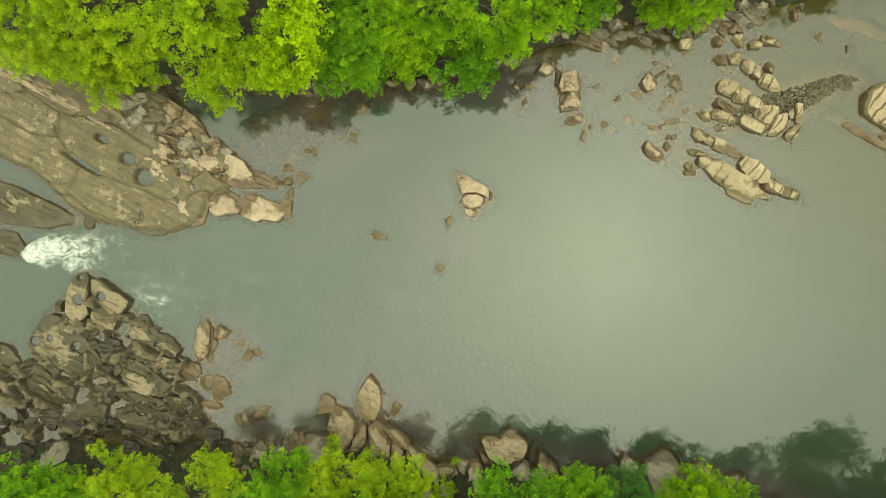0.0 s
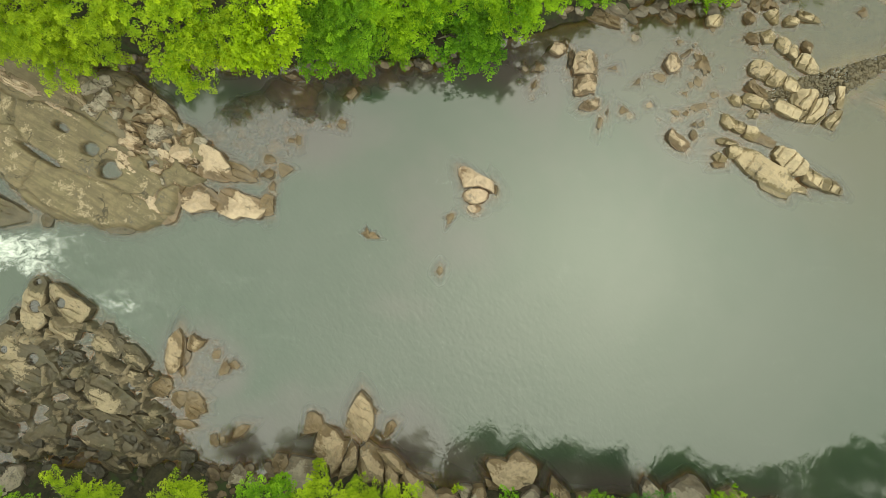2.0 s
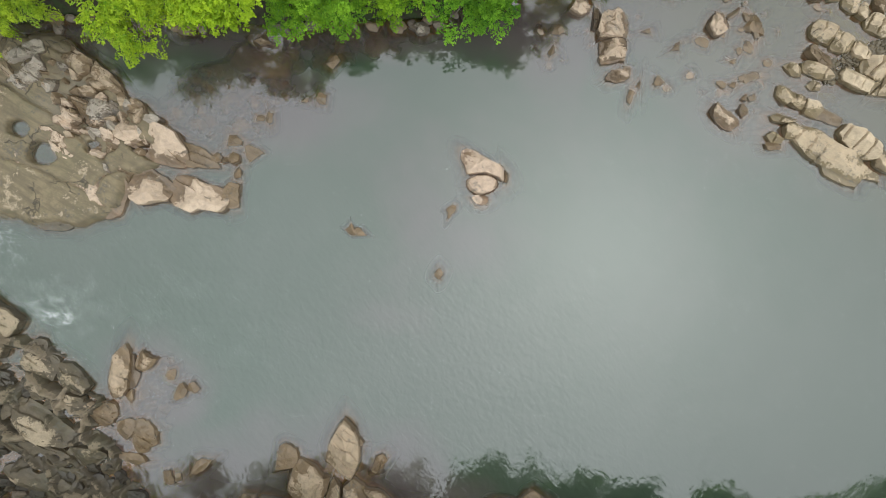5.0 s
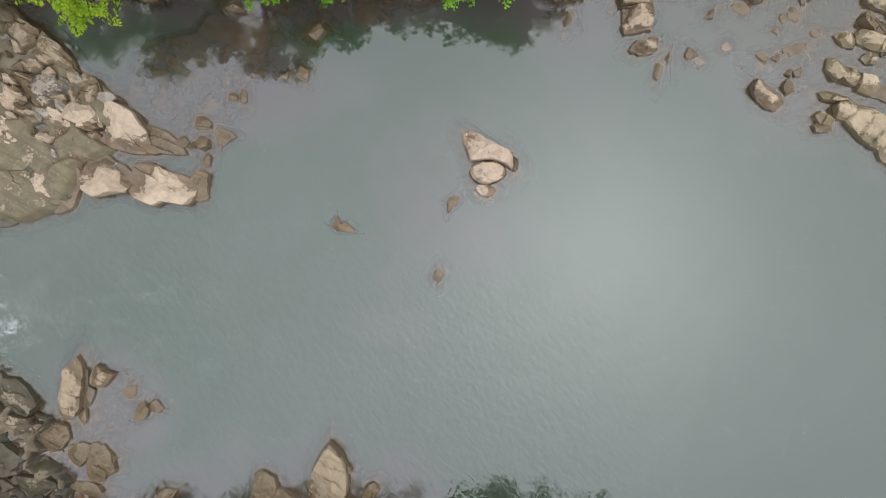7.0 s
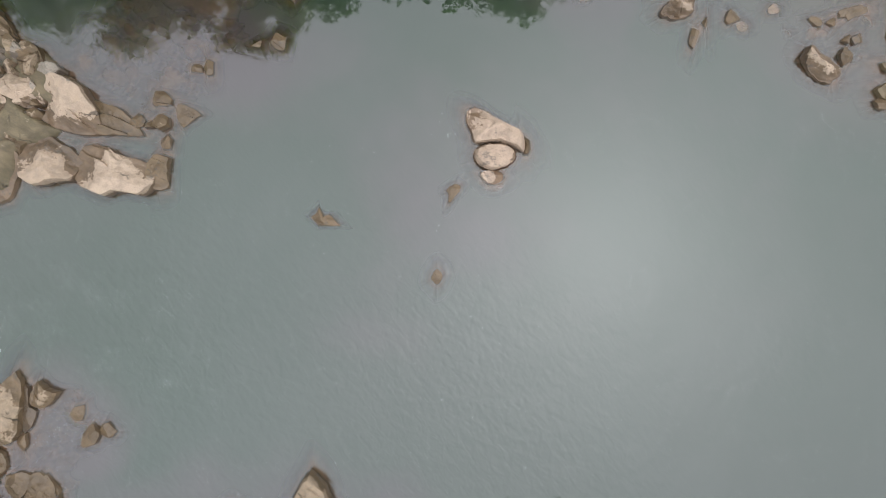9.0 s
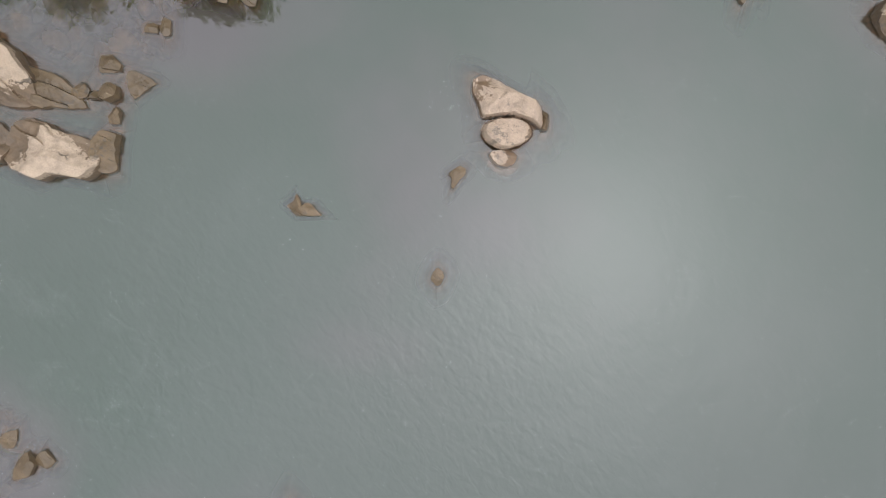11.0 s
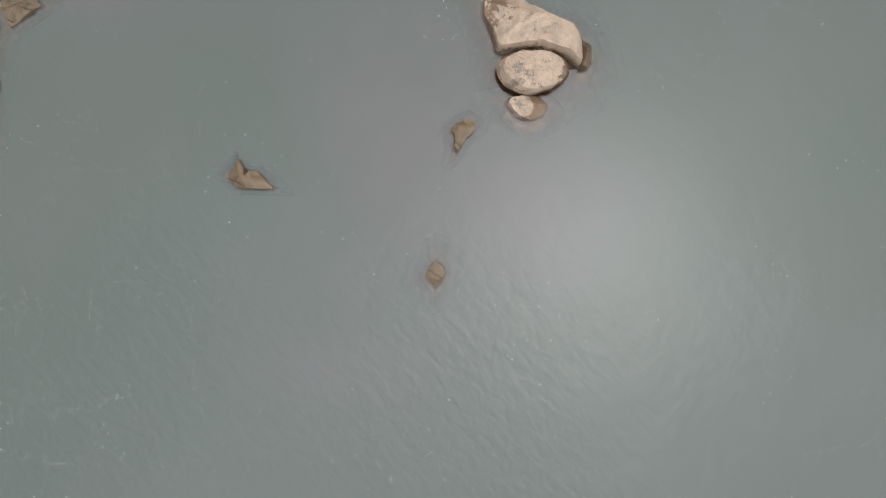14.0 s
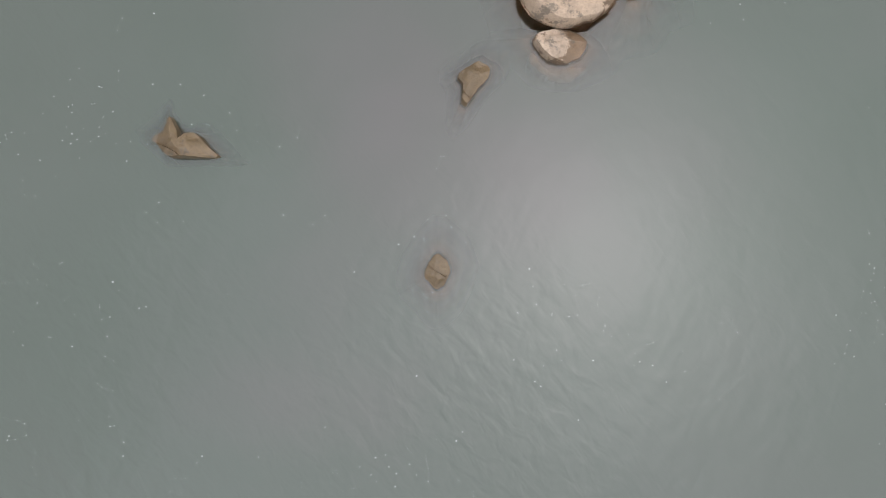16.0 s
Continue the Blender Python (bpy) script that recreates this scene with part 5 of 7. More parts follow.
rock(22.79, 9.95, 86, 0.71, 0.28, 0.65, (0.87, 0.88, 0.92, 0.99, 1.11, 1.30, 1.11, 1.00, 0.94, 0.91, 0.90, 0.93, 0.99, 0.98, 0.95, 0.96, 0.97, 0.94, 0.94, 0.97, 1.04, 1.13, 1.03, 0.98, 0.96, 0.97, 1.01, 1.08, 1.06, 0.99, 0.95, 0.94, 0.96, 1.01, 0.94, 0.89), 'cream', fine=1.4)
rock(16.40, 8.56, -60, 0.47, 0.34, 0.60, (0.92, 0.90, 0.91, 0.89, 0.87, 0.88, 0.92, 0.99, 1.11, 1.28, 1.08, 0.97, 0.90, 0.86, 0.85, 0.87, 0.92, 1.00, 1.15, 1.05, 0.97, 0.93, 0.92, 0.95, 1.00, 1.09, 1.00, 0.93, 0.90, 0.90, 0.93, 0.98, 1.09, 1.19, 1.05, 0.96), 'cream', fine=1.4)
rock(17.01, 8.26, -34, 0.46, 0.38, 0.50, (0.95, 0.89, 0.87, 0.88, 0.92, 0.98, 1.10, 1.10, 0.98, 0.92, 0.89, 0.88, 0.90, 0.96, 1.05, 1.13, 1.02, 0.95, 0.92, 0.92, 0.94, 1.00, 1.10, 1.12, 1.00, 0.93, 0.90, 0.90, 0.88, 0.87, 0.89, 0.93, 1.01, 1.15, 1.19, 1.04), 'cream', fine=1.4)
rock(17.75, 7.88, -27, 0.50, 0.42, 0.50, (0.93, 0.99, 1.10, 1.09, 1.00, 0.96, 0.94, 0.96, 0.91, 0.87, 0.86, 0.88, 0.93, 1.01, 1.15, 1.25, 1.06, 0.95, 0.88, 0.85, 0.84, 0.86, 0.91, 0.99, 1.13, 1.03, 0.97, 0.94, 0.94, 0.97, 1.03, 1.10, 1.00, 0.93, 0.90, 0.90), 'cream', fine=1.4)
rock(18.57, 7.48, -24, 0.70, 0.32, 0.25, (0.98, 1.00, 1.05, 1.04, 0.93, 0.86, 0.82, 0.81, 0.82, 0.86, 0.94, 1.06, 1.27, 1.13, 0.98, 0.89, 0.84, 0.82, 0.82, 0.85, 0.91, 1.02, 1.19, 1.19, 1.01, 0.90, 0.84, 0.80, 0.80, 0.82, 0.86, 0.95, 1.08, 1.12, 1.04, 0.99), 'tan', fine=1.4)
rock(19.90, 6.26, -38, 1.10, 0.59, 0.85, (0.99, 0.97, 0.97, 1.01, 1.09, 1.05, 0.96, 0.90, 0.88, 0.89, 0.92, 0.98, 0.99, 1.03, 1.12, 1.13, 1.03, 0.98, 0.95, 0.96, 1.00, 0.98, 0.98, 1.02, 0.97, 0.93, 0.92, 0.92, 0.95, 1.01, 1.12, 1.06, 1.00, 0.98, 0.99, 1.03), 'cream', fine=1.4)
rock(21.23, 5.37, -39, 0.71, 0.49, 0.70, (0.97, 0.91, 0.89, 0.89, 0.92, 0.98, 1.08, 1.06, 0.96, 0.91, 0.89, 0.89, 0.92, 0.99, 1.10, 1.20, 1.05, 0.97, 0.92, 0.90, 0.91, 0.95, 0.97, 1.00, 1.06, 1.04, 0.96, 0.93, 0.92, 0.94, 0.94, 0.95, 0.99, 1.06, 1.19, 1.07), 'cream', fine=1.4)
rock(22.29, 4.88, -29, 0.79, 0.42, 0.50, (1.05, 1.07, 1.01, 0.93, 0.90, 0.89, 0.90, 0.95, 1.04, 1.03, 0.98, 0.96, 0.97, 1.01, 1.09, 1.05, 0.94, 0.87, 0.84, 0.83, 0.85, 0.89, 0.98, 1.11, 1.28, 1.09, 0.98, 0.92, 0.89, 0.86, 0.84, 0.85, 0.89, 0.96, 1.08, 1.06), 'cream', fine=1.4)
rock(16.33, 7.41, -10, 0.61, 0.22, 0.40, (1.12, 1.02, 0.97, 0.95, 0.96, 0.91, 0.87, 0.87, 0.89, 0.95, 1.04, 1.19, 1.08, 1.01, 0.98, 0.98, 1.01, 0.98, 0.92, 0.89, 0.89, 0.92, 0.98, 1.09, 1.04, 1.00, 1.00, 1.02, 1.04, 0.95, 0.90, 0.89, 0.90, 0.94, 1.01, 1.14), 'cream', fine=1.4)
rock(16.77, 6.86, -79, 0.49, 0.40, 0.60, (0.96, 1.04, 1.17, 1.05, 0.97, 0.92, 0.90, 0.91, 0.96, 1.03, 1.12, 1.01, 0.94, 0.91, 0.91, 0.93, 0.99, 1.09, 1.12, 1.02, 0.95, 0.92, 0.92, 0.95, 1.01, 0.99, 0.95, 0.94, 0.96, 1.02, 1.11, 1.05, 0.97, 0.92, 0.90, 0.92), 'cream', fine=1.4)
rock(15.97, 6.49, -23, 0.46, 0.24, 0.40, (0.95, 0.97, 1.02, 1.11, 1.04, 0.94, 0.89, 0.87, 0.88, 0.91, 0.97, 1.09, 1.23, 1.07, 0.98, 0.92, 0.90, 0.90, 0.94, 1.00, 0.96, 0.93, 0.93, 0.96, 1.02, 1.12, 1.12, 1.00, 0.94, 0.90, 0.90, 0.92, 0.98, 1.08, 1.00, 0.96), 'cream', fine=1.4)
rock(15.92, 6.11, -11, 0.44, 0.20, 0.30, (0.94, 0.97, 1.04, 1.16, 1.05, 0.96, 0.90, 0.88, 0.88, 0.91, 0.98, 1.09, 1.12, 1.03, 0.97, 0.95, 0.95, 0.99, 0.92, 0.88, 0.87, 0.89, 0.93, 1.01, 1.15, 1.21, 1.05, 0.96, 0.90, 0.87, 0.88, 0.91, 0.97, 1.02, 0.96, 0.94), 'tan', fine=1.4)
rock(18.76, 5.54, -33, 2.13, 0.87, 0.70, (0.86, 1.19, 1.21, 1.23, 1.00, 0.94, 0.92, 0.90, 0.81, 0.76, 0.78, 0.84, 0.95, 1.12, 1.17, 1.19, 1.10, 1.03, 1.00, 1.01, 1.04, 0.97, 0.94, 0.90, 0.88, 0.87, 0.83, 1.03, 1.05, 1.07, 1.12, 1.09, 1.05, 0.92, 0.83, 0.79), 'cream', fine=1.4)
rock(28.15, 10.35, -79, 1.52, 1.15, 1.00, (1.05, 1.21, 1.14, 1.03, 0.97, 0.95, 0.95, 0.98, 0.96, 0.95, 0.98, 1.03, 1.03, 0.97, 0.94, 0.94, 0.94, 0.97, 1.03, 0.99, 0.98, 1.00, 1.06, 1.03, 1.02, 1.04, 1.09, 1.04, 1.01, 0.97, 0.90, 0.86, 0.85, 0.86, 0.90, 0.95), 'cream', fine=1.4)
rock(27.16, 8.51, -29, 1.75, 0.25, 0.25, (1.07, 1.04, 1.04, 1.07, 1.15, 1.13, 0.86, 0.71, 0.63, 0.57, 0.63, 0.83, 1.26, 1.22, 1.07, 0.98, 0.93, 0.91, 0.92, 0.96, 1.03, 1.08, 1.03, 1.01, 1.02, 1.06, 0.97, 0.90, 0.86, 0.85, 0.86, 0.91, 0.93, 0.97, 1.04, 1.14), 'tan', fine=1.4)
rock(15.01, 11.83, -75, 0.60, 0.18, 0.25, (0.98, 0.97, 0.98, 1.03, 1.05, 0.97, 0.93, 0.92, 0.93, 0.98, 1.01, 0.97, 0.96, 0.98, 1.04, 1.14, 1.05, 0.97, 0.93, 0.92, 0.94, 1.00, 1.09, 1.05, 0.99, 0.96, 0.97, 1.01, 0.95, 0.92, 0.91, 0.93, 0.99, 1.09, 1.11, 1.03), 'tan', fine=1.4)
rock(14.89, 9.36, 17, 0.48, 0.16, 0.12, (0.92, 0.93, 0.97, 1.04, 1.13, 0.99, 0.91, 0.86, 0.84, 0.85, 0.89, 0.96, 1.07, 1.27, 1.11, 0.96, 0.87, 0.82, 0.80, 0.80, 0.83, 0.88, 0.98, 1.14, 1.22, 1.05, 0.95, 0.88, 0.86, 0.85, 0.88, 0.93, 1.03, 1.09, 0.99, 0.94), 'tan', fine=1.4)
rock(22.55, 16.22, -81, 0.48, 0.22, 0.40, (0.88, 0.89, 0.92, 0.99, 1.11, 1.10, 0.99, 0.93, 0.90, 0.90, 0.92, 0.98, 1.08, 1.15, 1.03, 0.96, 0.93, 0.92, 0.94, 0.97, 0.93, 0.93, 0.95, 1.01, 1.11, 1.08, 0.99, 0.94, 0.91, 0.92, 0.96, 1.03, 1.15, 1.05, 0.96, 0.90), 'tan', fine=1.4)
rock(25.90, 15.75, -13, 1.33, 0.51, -0.08, (0.98, 1.12, 1.34, 1.17, 0.89, 0.74, 0.64, 0.59, 0.61, 0.65, 0.73, 0.86, 1.09, 1.30, 1.13, 1.03, 0.97, 0.95, 0.95, 0.99, 0.91, 0.86, 0.85, 0.86, 0.90, 0.98, 0.98, 0.99, 1.03, 1.06, 0.95, 0.88, 0.84, 0.83, 0.85, 0.90), 'tan', fine=1.4)
rock(24.15, 14.81, -50, 0.31, 0.25, 0.20, (1.00, 1.10, 1.21, 1.02, 0.91, 0.84, 0.80, 0.79, 0.80, 0.85, 0.92, 1.04, 1.25, 1.18, 1.00, 0.89, 0.82, 0.79, 0.78, 0.79, 0.83, 0.90, 1.03, 1.23, 1.14, 1.01, 0.93, 0.88, 0.87, 0.88, 0.92, 0.99, 0.93, 0.90, 0.90, 0.93), 'tan', fine=1.4)
rock(18.69, 16.13, -23, 0.55, 0.26, 0.50, (0.87, 0.88, 0.93, 1.00, 1.13, 1.17, 1.02, 0.93, 0.89, 0.87, 0.87, 0.91, 0.98, 1.09, 1.04, 0.97, 0.94, 0.94, 0.96, 1.02, 1.12, 1.09, 0.99, 0.93, 0.90, 0.90, 0.93, 0.95, 0.93, 0.95, 1.00, 1.09, 1.15, 1.01, 0.93, 0.89), 'grey', fine=1.4)
rock(19.22, 16.74, 63, 0.40, 0.32, 0.60, (0.87, 0.92, 1.02, 1.18, 1.18, 1.03, 0.95, 0.90, 0.88, 0.88, 0.92, 0.99, 1.01, 0.97, 0.97, 0.99, 1.05, 1.09, 0.99, 0.94, 0.91, 0.92, 0.95, 1.02, 1.05, 0.98, 0.95, 0.95, 0.98, 1.04, 1.15, 1.03, 0.93, 0.87, 0.84, 0.84), 'grey', fine=1.4)
rock(20.35, 16.48, 58, 0.54, 0.32, 0.50, (0.88, 0.87, 0.89, 0.94, 1.03, 1.17, 1.09, 0.98, 0.92, 0.89, 0.89, 0.92, 0.98, 1.08, 1.11, 1.01, 0.96, 0.94, 0.95, 0.98, 0.98, 0.94, 0.93, 0.95, 1.00, 1.08, 1.06, 0.98, 0.94, 0.93, 0.94, 0.99, 1.08, 1.11, 0.99, 0.92), 'grey', fine=1.4)
rock(19.77, 16.56, 52, 0.47, 0.23, 0.50, (0.89, 0.89, 0.91, 0.97, 1.07, 1.16, 1.01, 0.92, 0.87, 0.85, 0.86, 0.90, 0.96, 1.08, 1.26, 1.07, 0.95, 0.88, 0.85, 0.84, 0.86, 0.90, 0.99, 1.12, 1.17, 1.02, 0.93, 0.89, 0.87, 0.87, 0.91, 0.98, 1.10, 1.09, 0.98, 0.92), 'tan', fine=1.4)
rock(17.90, 15.33, 90, 0.37, 0.27, 0.40, (0.93, 1.01, 1.14, 1.12, 0.99, 0.91, 0.86, 0.85, 0.86, 0.90, 0.97, 1.09, 1.22, 1.05, 0.95, 0.88, 0.85, 0.85, 0.88, 0.93, 1.03, 1.18, 1.08, 0.97, 0.91, 0.88, 0.88, 0.91, 0.96, 1.07, 1.13, 1.01, 0.93, 0.89, 0.87, 0.89), 'tan', fine=1.4)
rock(18.58, 15.33, 80, 0.41, 0.28, 0.40, (0.91, 0.94, 1.01, 1.12, 1.05, 0.97, 0.93, 0.92, 0.94, 0.99, 1.08, 1.03, 0.97, 0.95, 0.96, 0.99, 1.02, 0.95, 0.92, 0.91, 0.94, 0.99, 1.09, 1.19, 1.04, 0.95, 0.90, 0.88, 0.88, 0.92, 0.99, 1.11, 1.09, 0.99, 0.93, 0.91), 'tan', fine=1.4)
rock(26.01, 14.11, 83, 0.28, 0.13, 0.15, (0.86, 0.84, 0.85, 0.88, 0.95, 1.06, 1.24, 1.11, 0.97, 0.89, 0.85, 0.83, 0.84, 0.87, 0.94, 1.06, 1.24, 1.07, 0.97, 0.91, 0.88, 0.88, 0.91, 0.96, 1.07, 1.08, 0.98, 0.92, 0.89, 0.90, 0.93, 0.99, 1.10, 1.15, 1.00, 0.91), 'wet', fine=1.4)
rock(26.08, 11.59, 13, 0.35, 0.19, 0.30, (1.00, 0.92, 0.88, 0.87, 0.89, 0.93, 1.01, 1.15, 1.16, 1.00, 0.91, 0.85, 0.82, 0.82, 0.85, 0.90, 1.00, 1.16, 1.20, 1.03, 0.93, 0.87, 0.84, 0.84, 0.87, 0.92, 1.02, 1.18, 1.06, 0.97, 0.92, 0.90, 0.91, 0.95, 1.02, 1.12), 'grey', fine=1.4)
rock(28.31, 8.48, 1, 0.30, 0.18, 0.30, (0.95, 0.91, 0.91, 0.93, 0.98, 1.07, 1.15, 1.00, 0.91, 0.86, 0.84, 0.84, 0.88, 0.94, 1.05, 1.23, 1.13, 0.98, 0.89, 0.84, 0.81, 0.82, 0.84, 0.90, 1.00, 1.16, 1.16, 1.02, 0.93, 0.89, 0.87, 0.88, 0.91, 0.98, 1.10, 1.02), 'tan', fine=1.4)
# Potholed bedrock slabs
rock(-22.83, -1.99, 86, 1.68, 0.74, 0.90, (0.97, 0.96, 0.98, 1.04, 1.02, 0.96, 0.94, 0.94, 0.91, 0.91, 0.94, 1.00, 1.10, 1.13, 1.02, 0.96, 0.91, 0.88, 0.88, 0.90, 0.96, 0.98, 1.03, 1.11, 1.23, 1.02, 0.89, 0.84, 0.84, 0.86, 0.92, 1.02, 1.06, 1.03, 1.03, 1.01), 'olive', fine=2, pits=((-22.79, -0.72, 0.17), (-22.69, -2.07, 0.33),))
rock(-21.01, -2.08, -47, 1.56, 0.86, 0.95, (0.80, 0.81, 0.85, 0.91, 1.01, 1.12, 1.30, 1.11, 0.98, 0.91, 0.87, 0.85, 0.86, 0.89, 0.96, 1.08, 1.08, 1.10, 1.00, 0.93, 0.89, 0.88, 0.90, 0.94, 0.97, 1.03, 1.03, 1.00, 1.00, 1.04, 1.11, 1.05, 1.01, 1.01, 0.90, 0.82), 'olive', fine=2, pits=((-21.25, -1.87, 0.31),))
rock(-21.27, -3.45, -25, 0.90, 0.57, 0.80, (0.99, 0.99, 1.03, 1.11, 1.23, 0.99, 0.75, 0.62, 0.58, 0.61, 0.65, 0.73, 0.85, 1.07, 1.49, 1.22, 1.04, 0.93, 0.86, 0.83, 0.82, 0.84, 0.88, 0.97, 0.98, 0.96, 0.98, 1.03, 0.98, 0.91, 0.88, 0.88, 0.90, 0.96, 1.05, 1.01), 'olive', fine=2)
rock(-22.11, -3.83, -64, 0.57, 0.40, 0.85, (0.95, 0.99, 1.03, 0.97, 0.94, 0.94, 0.98, 1.04, 1.16, 1.05, 0.97, 0.93, 0.91, 0.93, 0.98, 1.00, 0.97, 0.96, 0.98, 1.04, 1.14, 1.06, 0.98, 0.93, 0.92, 0.94, 0.98, 0.95, 0.94, 0.97, 1.02, 1.12, 1.07, 0.99, 0.94, 0.93), 'olive', fine=2)
rock(-23.73, -5.22, -32, 2.51, 1.57, 0.60, (1.10, 1.05, 0.97, 0.93, 0.88, 0.86, 0.85, 0.86, 0.88, 0.82, 0.79, 1.08, 1.13, 1.20, 1.10, 1.03, 0.97, 0.92, 0.90, 0.92, 0.95, 0.99, 1.08, 1.19, 1.04, 0.87, 0.80, 0.77, 0.77, 0.80, 0.86, 0.95, 1.09, 1.14, 1.14, 1.17), 'olive', fine=2, pits=((-25.49, -4.72, 0.28), (-24.58, -4.54, 0.20), (-23.04, -5.08, 0.28),))
rock(-23.18, -3.86, -12, 0.70, 0.45, 0.75, (0.91, 0.87, 0.87, 0.89, 0.94, 1.03, 1.08, 0.99, 0.94, 0.92, 0.93, 0.97, 1.05, 1.18, 1.06, 0.98, 0.94, 0.94, 0.96, 1.01, 1.01, 0.99, 0.99, 1.02, 0.96, 0.93, 0.93, 0.96, 0.95, 0.94, 0.95, 1.00, 1.09, 1.25, 1.09, 0.98), 'olive', fine=2)
rock(-24.19, -2.56, 75, 0.43, 0.29, 0.50, (0.92, 0.94, 1.00, 1.09, 1.05, 0.97, 0.92, 0.91, 0.92, 0.97, 1.05, 1.15, 1.04, 0.97, 0.94, 0.94, 0.96, 1.00, 0.94, 0.91, 0.92, 0.95, 1.01, 1.12, 1.15, 1.02, 0.94, 0.90, 0.88, 0.90, 0.94, 1.02, 1.15, 1.03, 0.96, 0.92), 'olive', fine=2)
rock(-18.75, -4.14, -67, 1.01, 0.81, 0.75, (1.10, 1.14, 1.09, 1.08, 1.11, 1.09, 1.06, 1.07, 0.95, 0.80, 0.71, 0.66, 0.69, 0.86, 1.10, 1.08, 1.09, 1.10, 1.04, 1.02, 1.01, 0.95, 0.92, 0.92, 0.95, 1.02, 1.10, 1.09, 1.11, 1.00, 0.83, 0.73, 0.74, 0.77, 0.83, 0.93), 'olive', fine=2)
rock(-17.26, -5.03, -46, 0.92, 0.60, 0.65, (0.98, 0.97, 0.99, 1.04, 1.14, 1.05, 0.96, 0.91, 0.88, 0.86, 0.87, 0.91, 0.98, 1.06, 1.04, 1.06, 1.12, 1.13, 1.01, 0.94, 0.90, 0.89, 0.91, 0.95, 0.94, 0.95, 1.00, 1.08, 1.08, 0.99, 0.94, 0.92, 0.94, 0.98, 1.06, 1.02), 'olive', fine=2)
rock(-17.72, -6.06, -2, 1.03, 0.49, 0.60, (1.01, 1.03, 1.09, 1.15, 1.00, 0.91, 0.86, 0.84, 0.84, 0.87, 0.91, 0.99, 1.12, 1.14, 1.01, 0.93, 0.89, 0.88, 0.90, 0.94, 1.02, 1.16, 1.21, 1.05, 0.95, 0.89, 0.86, 0.87, 0.86, 0.85, 0.88, 0.93, 1.02, 1.12, 1.05, 1.01), 'olive', fine=2, pits=((-17.40, -6.57, 0.22),))
rock(-15.82, -6.56, -36, 0.70, 0.56, 0.45, (0.89, 0.92, 0.98, 0.98, 0.97, 0.99, 1.04, 1.13, 1.07, 0.97, 0.92, 0.89, 0.90, 0.93, 0.97, 0.94, 0.95, 0.99, 1.06, 1.18, 1.10, 0.98, 0.92, 0.88, 0.88, 0.90, 0.95, 0.96, 0.95, 0.98, 1.04, 1.15, 1.09, 0.98, 0.92, 0.89), 'tan', fine=2)
rock(-18.96, -5.46, 84, 0.63, 0.47, 0.50, (0.98, 0.94, 0.93, 0.95, 1.00, 1.08, 1.09, 1.01, 0.97, 0.97, 0.99, 1.04, 1.00, 0.95, 0.93, 0.94, 0.98, 0.96, 0.93, 0.93, 0.96, 1.02, 1.13, 1.18, 1.04, 0.96, 0.92, 0.90, 0.92, 0.96, 1.03, 0.98, 0.96, 0.97, 1.02, 1.06), 'olive', fine=2)
rock(-18.64, -7.18, -30, 1.80, 0.84, 0.75, (1.05, 1.14, 1.11, 1.12, 1.00, 0.91, 0.85, 0.82, 0.82, 0.85, 0.90, 1.00, 1.06, 1.16, 1.10, 1.03, 0.99, 0.99, 0.93, 0.90, 0.90, 0.93, 0.99, 0.99, 1.03, 1.05, 1.01, 1.00, 1.03, 0.95, 0.91, 0.90, 0.92, 0.94, 0.94, 0.98), 'olive', fine=2)
rock(-16.57, -8.63, -14, 0.88, 0.53, 0.60, (0.94, 1.04, 1.09, 1.04, 1.03, 1.06, 1.11, 1.01, 0.92, 0.87, 0.84, 0.85, 0.88, 0.91, 0.94, 1.01, 1.12, 1.20, 1.04, 0.94, 0.88, 0.86, 0.86, 0.89, 0.95, 1.05, 1.15, 1.05, 0.99, 0.97, 0.98, 0.96, 0.90, 0.87, 0.86, 0.89), 'olive', fine=2)
rock(-18.81, -8.50, -29, 2.50, 0.64, 0.50, (1.10, 1.05, 0.87, 0.85, 0.87, 0.91, 0.99, 0.97, 0.95, 0.91, 0.90, 0.93, 1.04, 1.15, 1.05, 0.99, 0.96, 0.97, 1.01, 1.00, 1.00, 1.04, 1.11, 1.20, 1.01, 0.86, 0.76, 0.69, 0.67, 0.75, 0.88, 1.07, 1.13, 1.22, 1.14, 1.10), 'olive', fine=2, pits=((-18.77, -8.71, 0.20), (-18.13, -8.80, 0.22), (-17.53, -9.02, 0.20),))
rock(-24.81, -7.68, -23, 1.67, 1.06, 0.45, (1.07, 1.06, 1.09, 1.16, 1.00, 0.83, 0.73, 0.69, 0.71, 0.75, 0.83, 0.96, 1.12, 1.20, 1.18, 1.04, 0.96, 0.91, 0.89, 0.90, 0.95, 1.02, 1.04, 1.05, 0.95, 0.89, 0.86, 0.86, 0.89, 0.95, 1.05, 1.01, 0.97, 0.96, 0.98, 1.03), 'olive', fine=2)
rock(-22.34, -9.44, 20, 1.43, 0.80, 0.50, (0.99, 1.05, 1.00, 0.98, 0.98, 1.02, 1.10, 1.05, 0.98, 0.95, 0.94, 0.97, 1.01, 0.99, 1.01, 1.06, 1.03, 0.96, 0.92, 0.91, 0.93, 0.93, 0.93, 0.97, 1.05, 1.17, 1.15, 1.03, 0.96, 0.92, 0.92, 0.94, 0.99, 0.94, 0.93, 0.95), 'olive', fine=2)
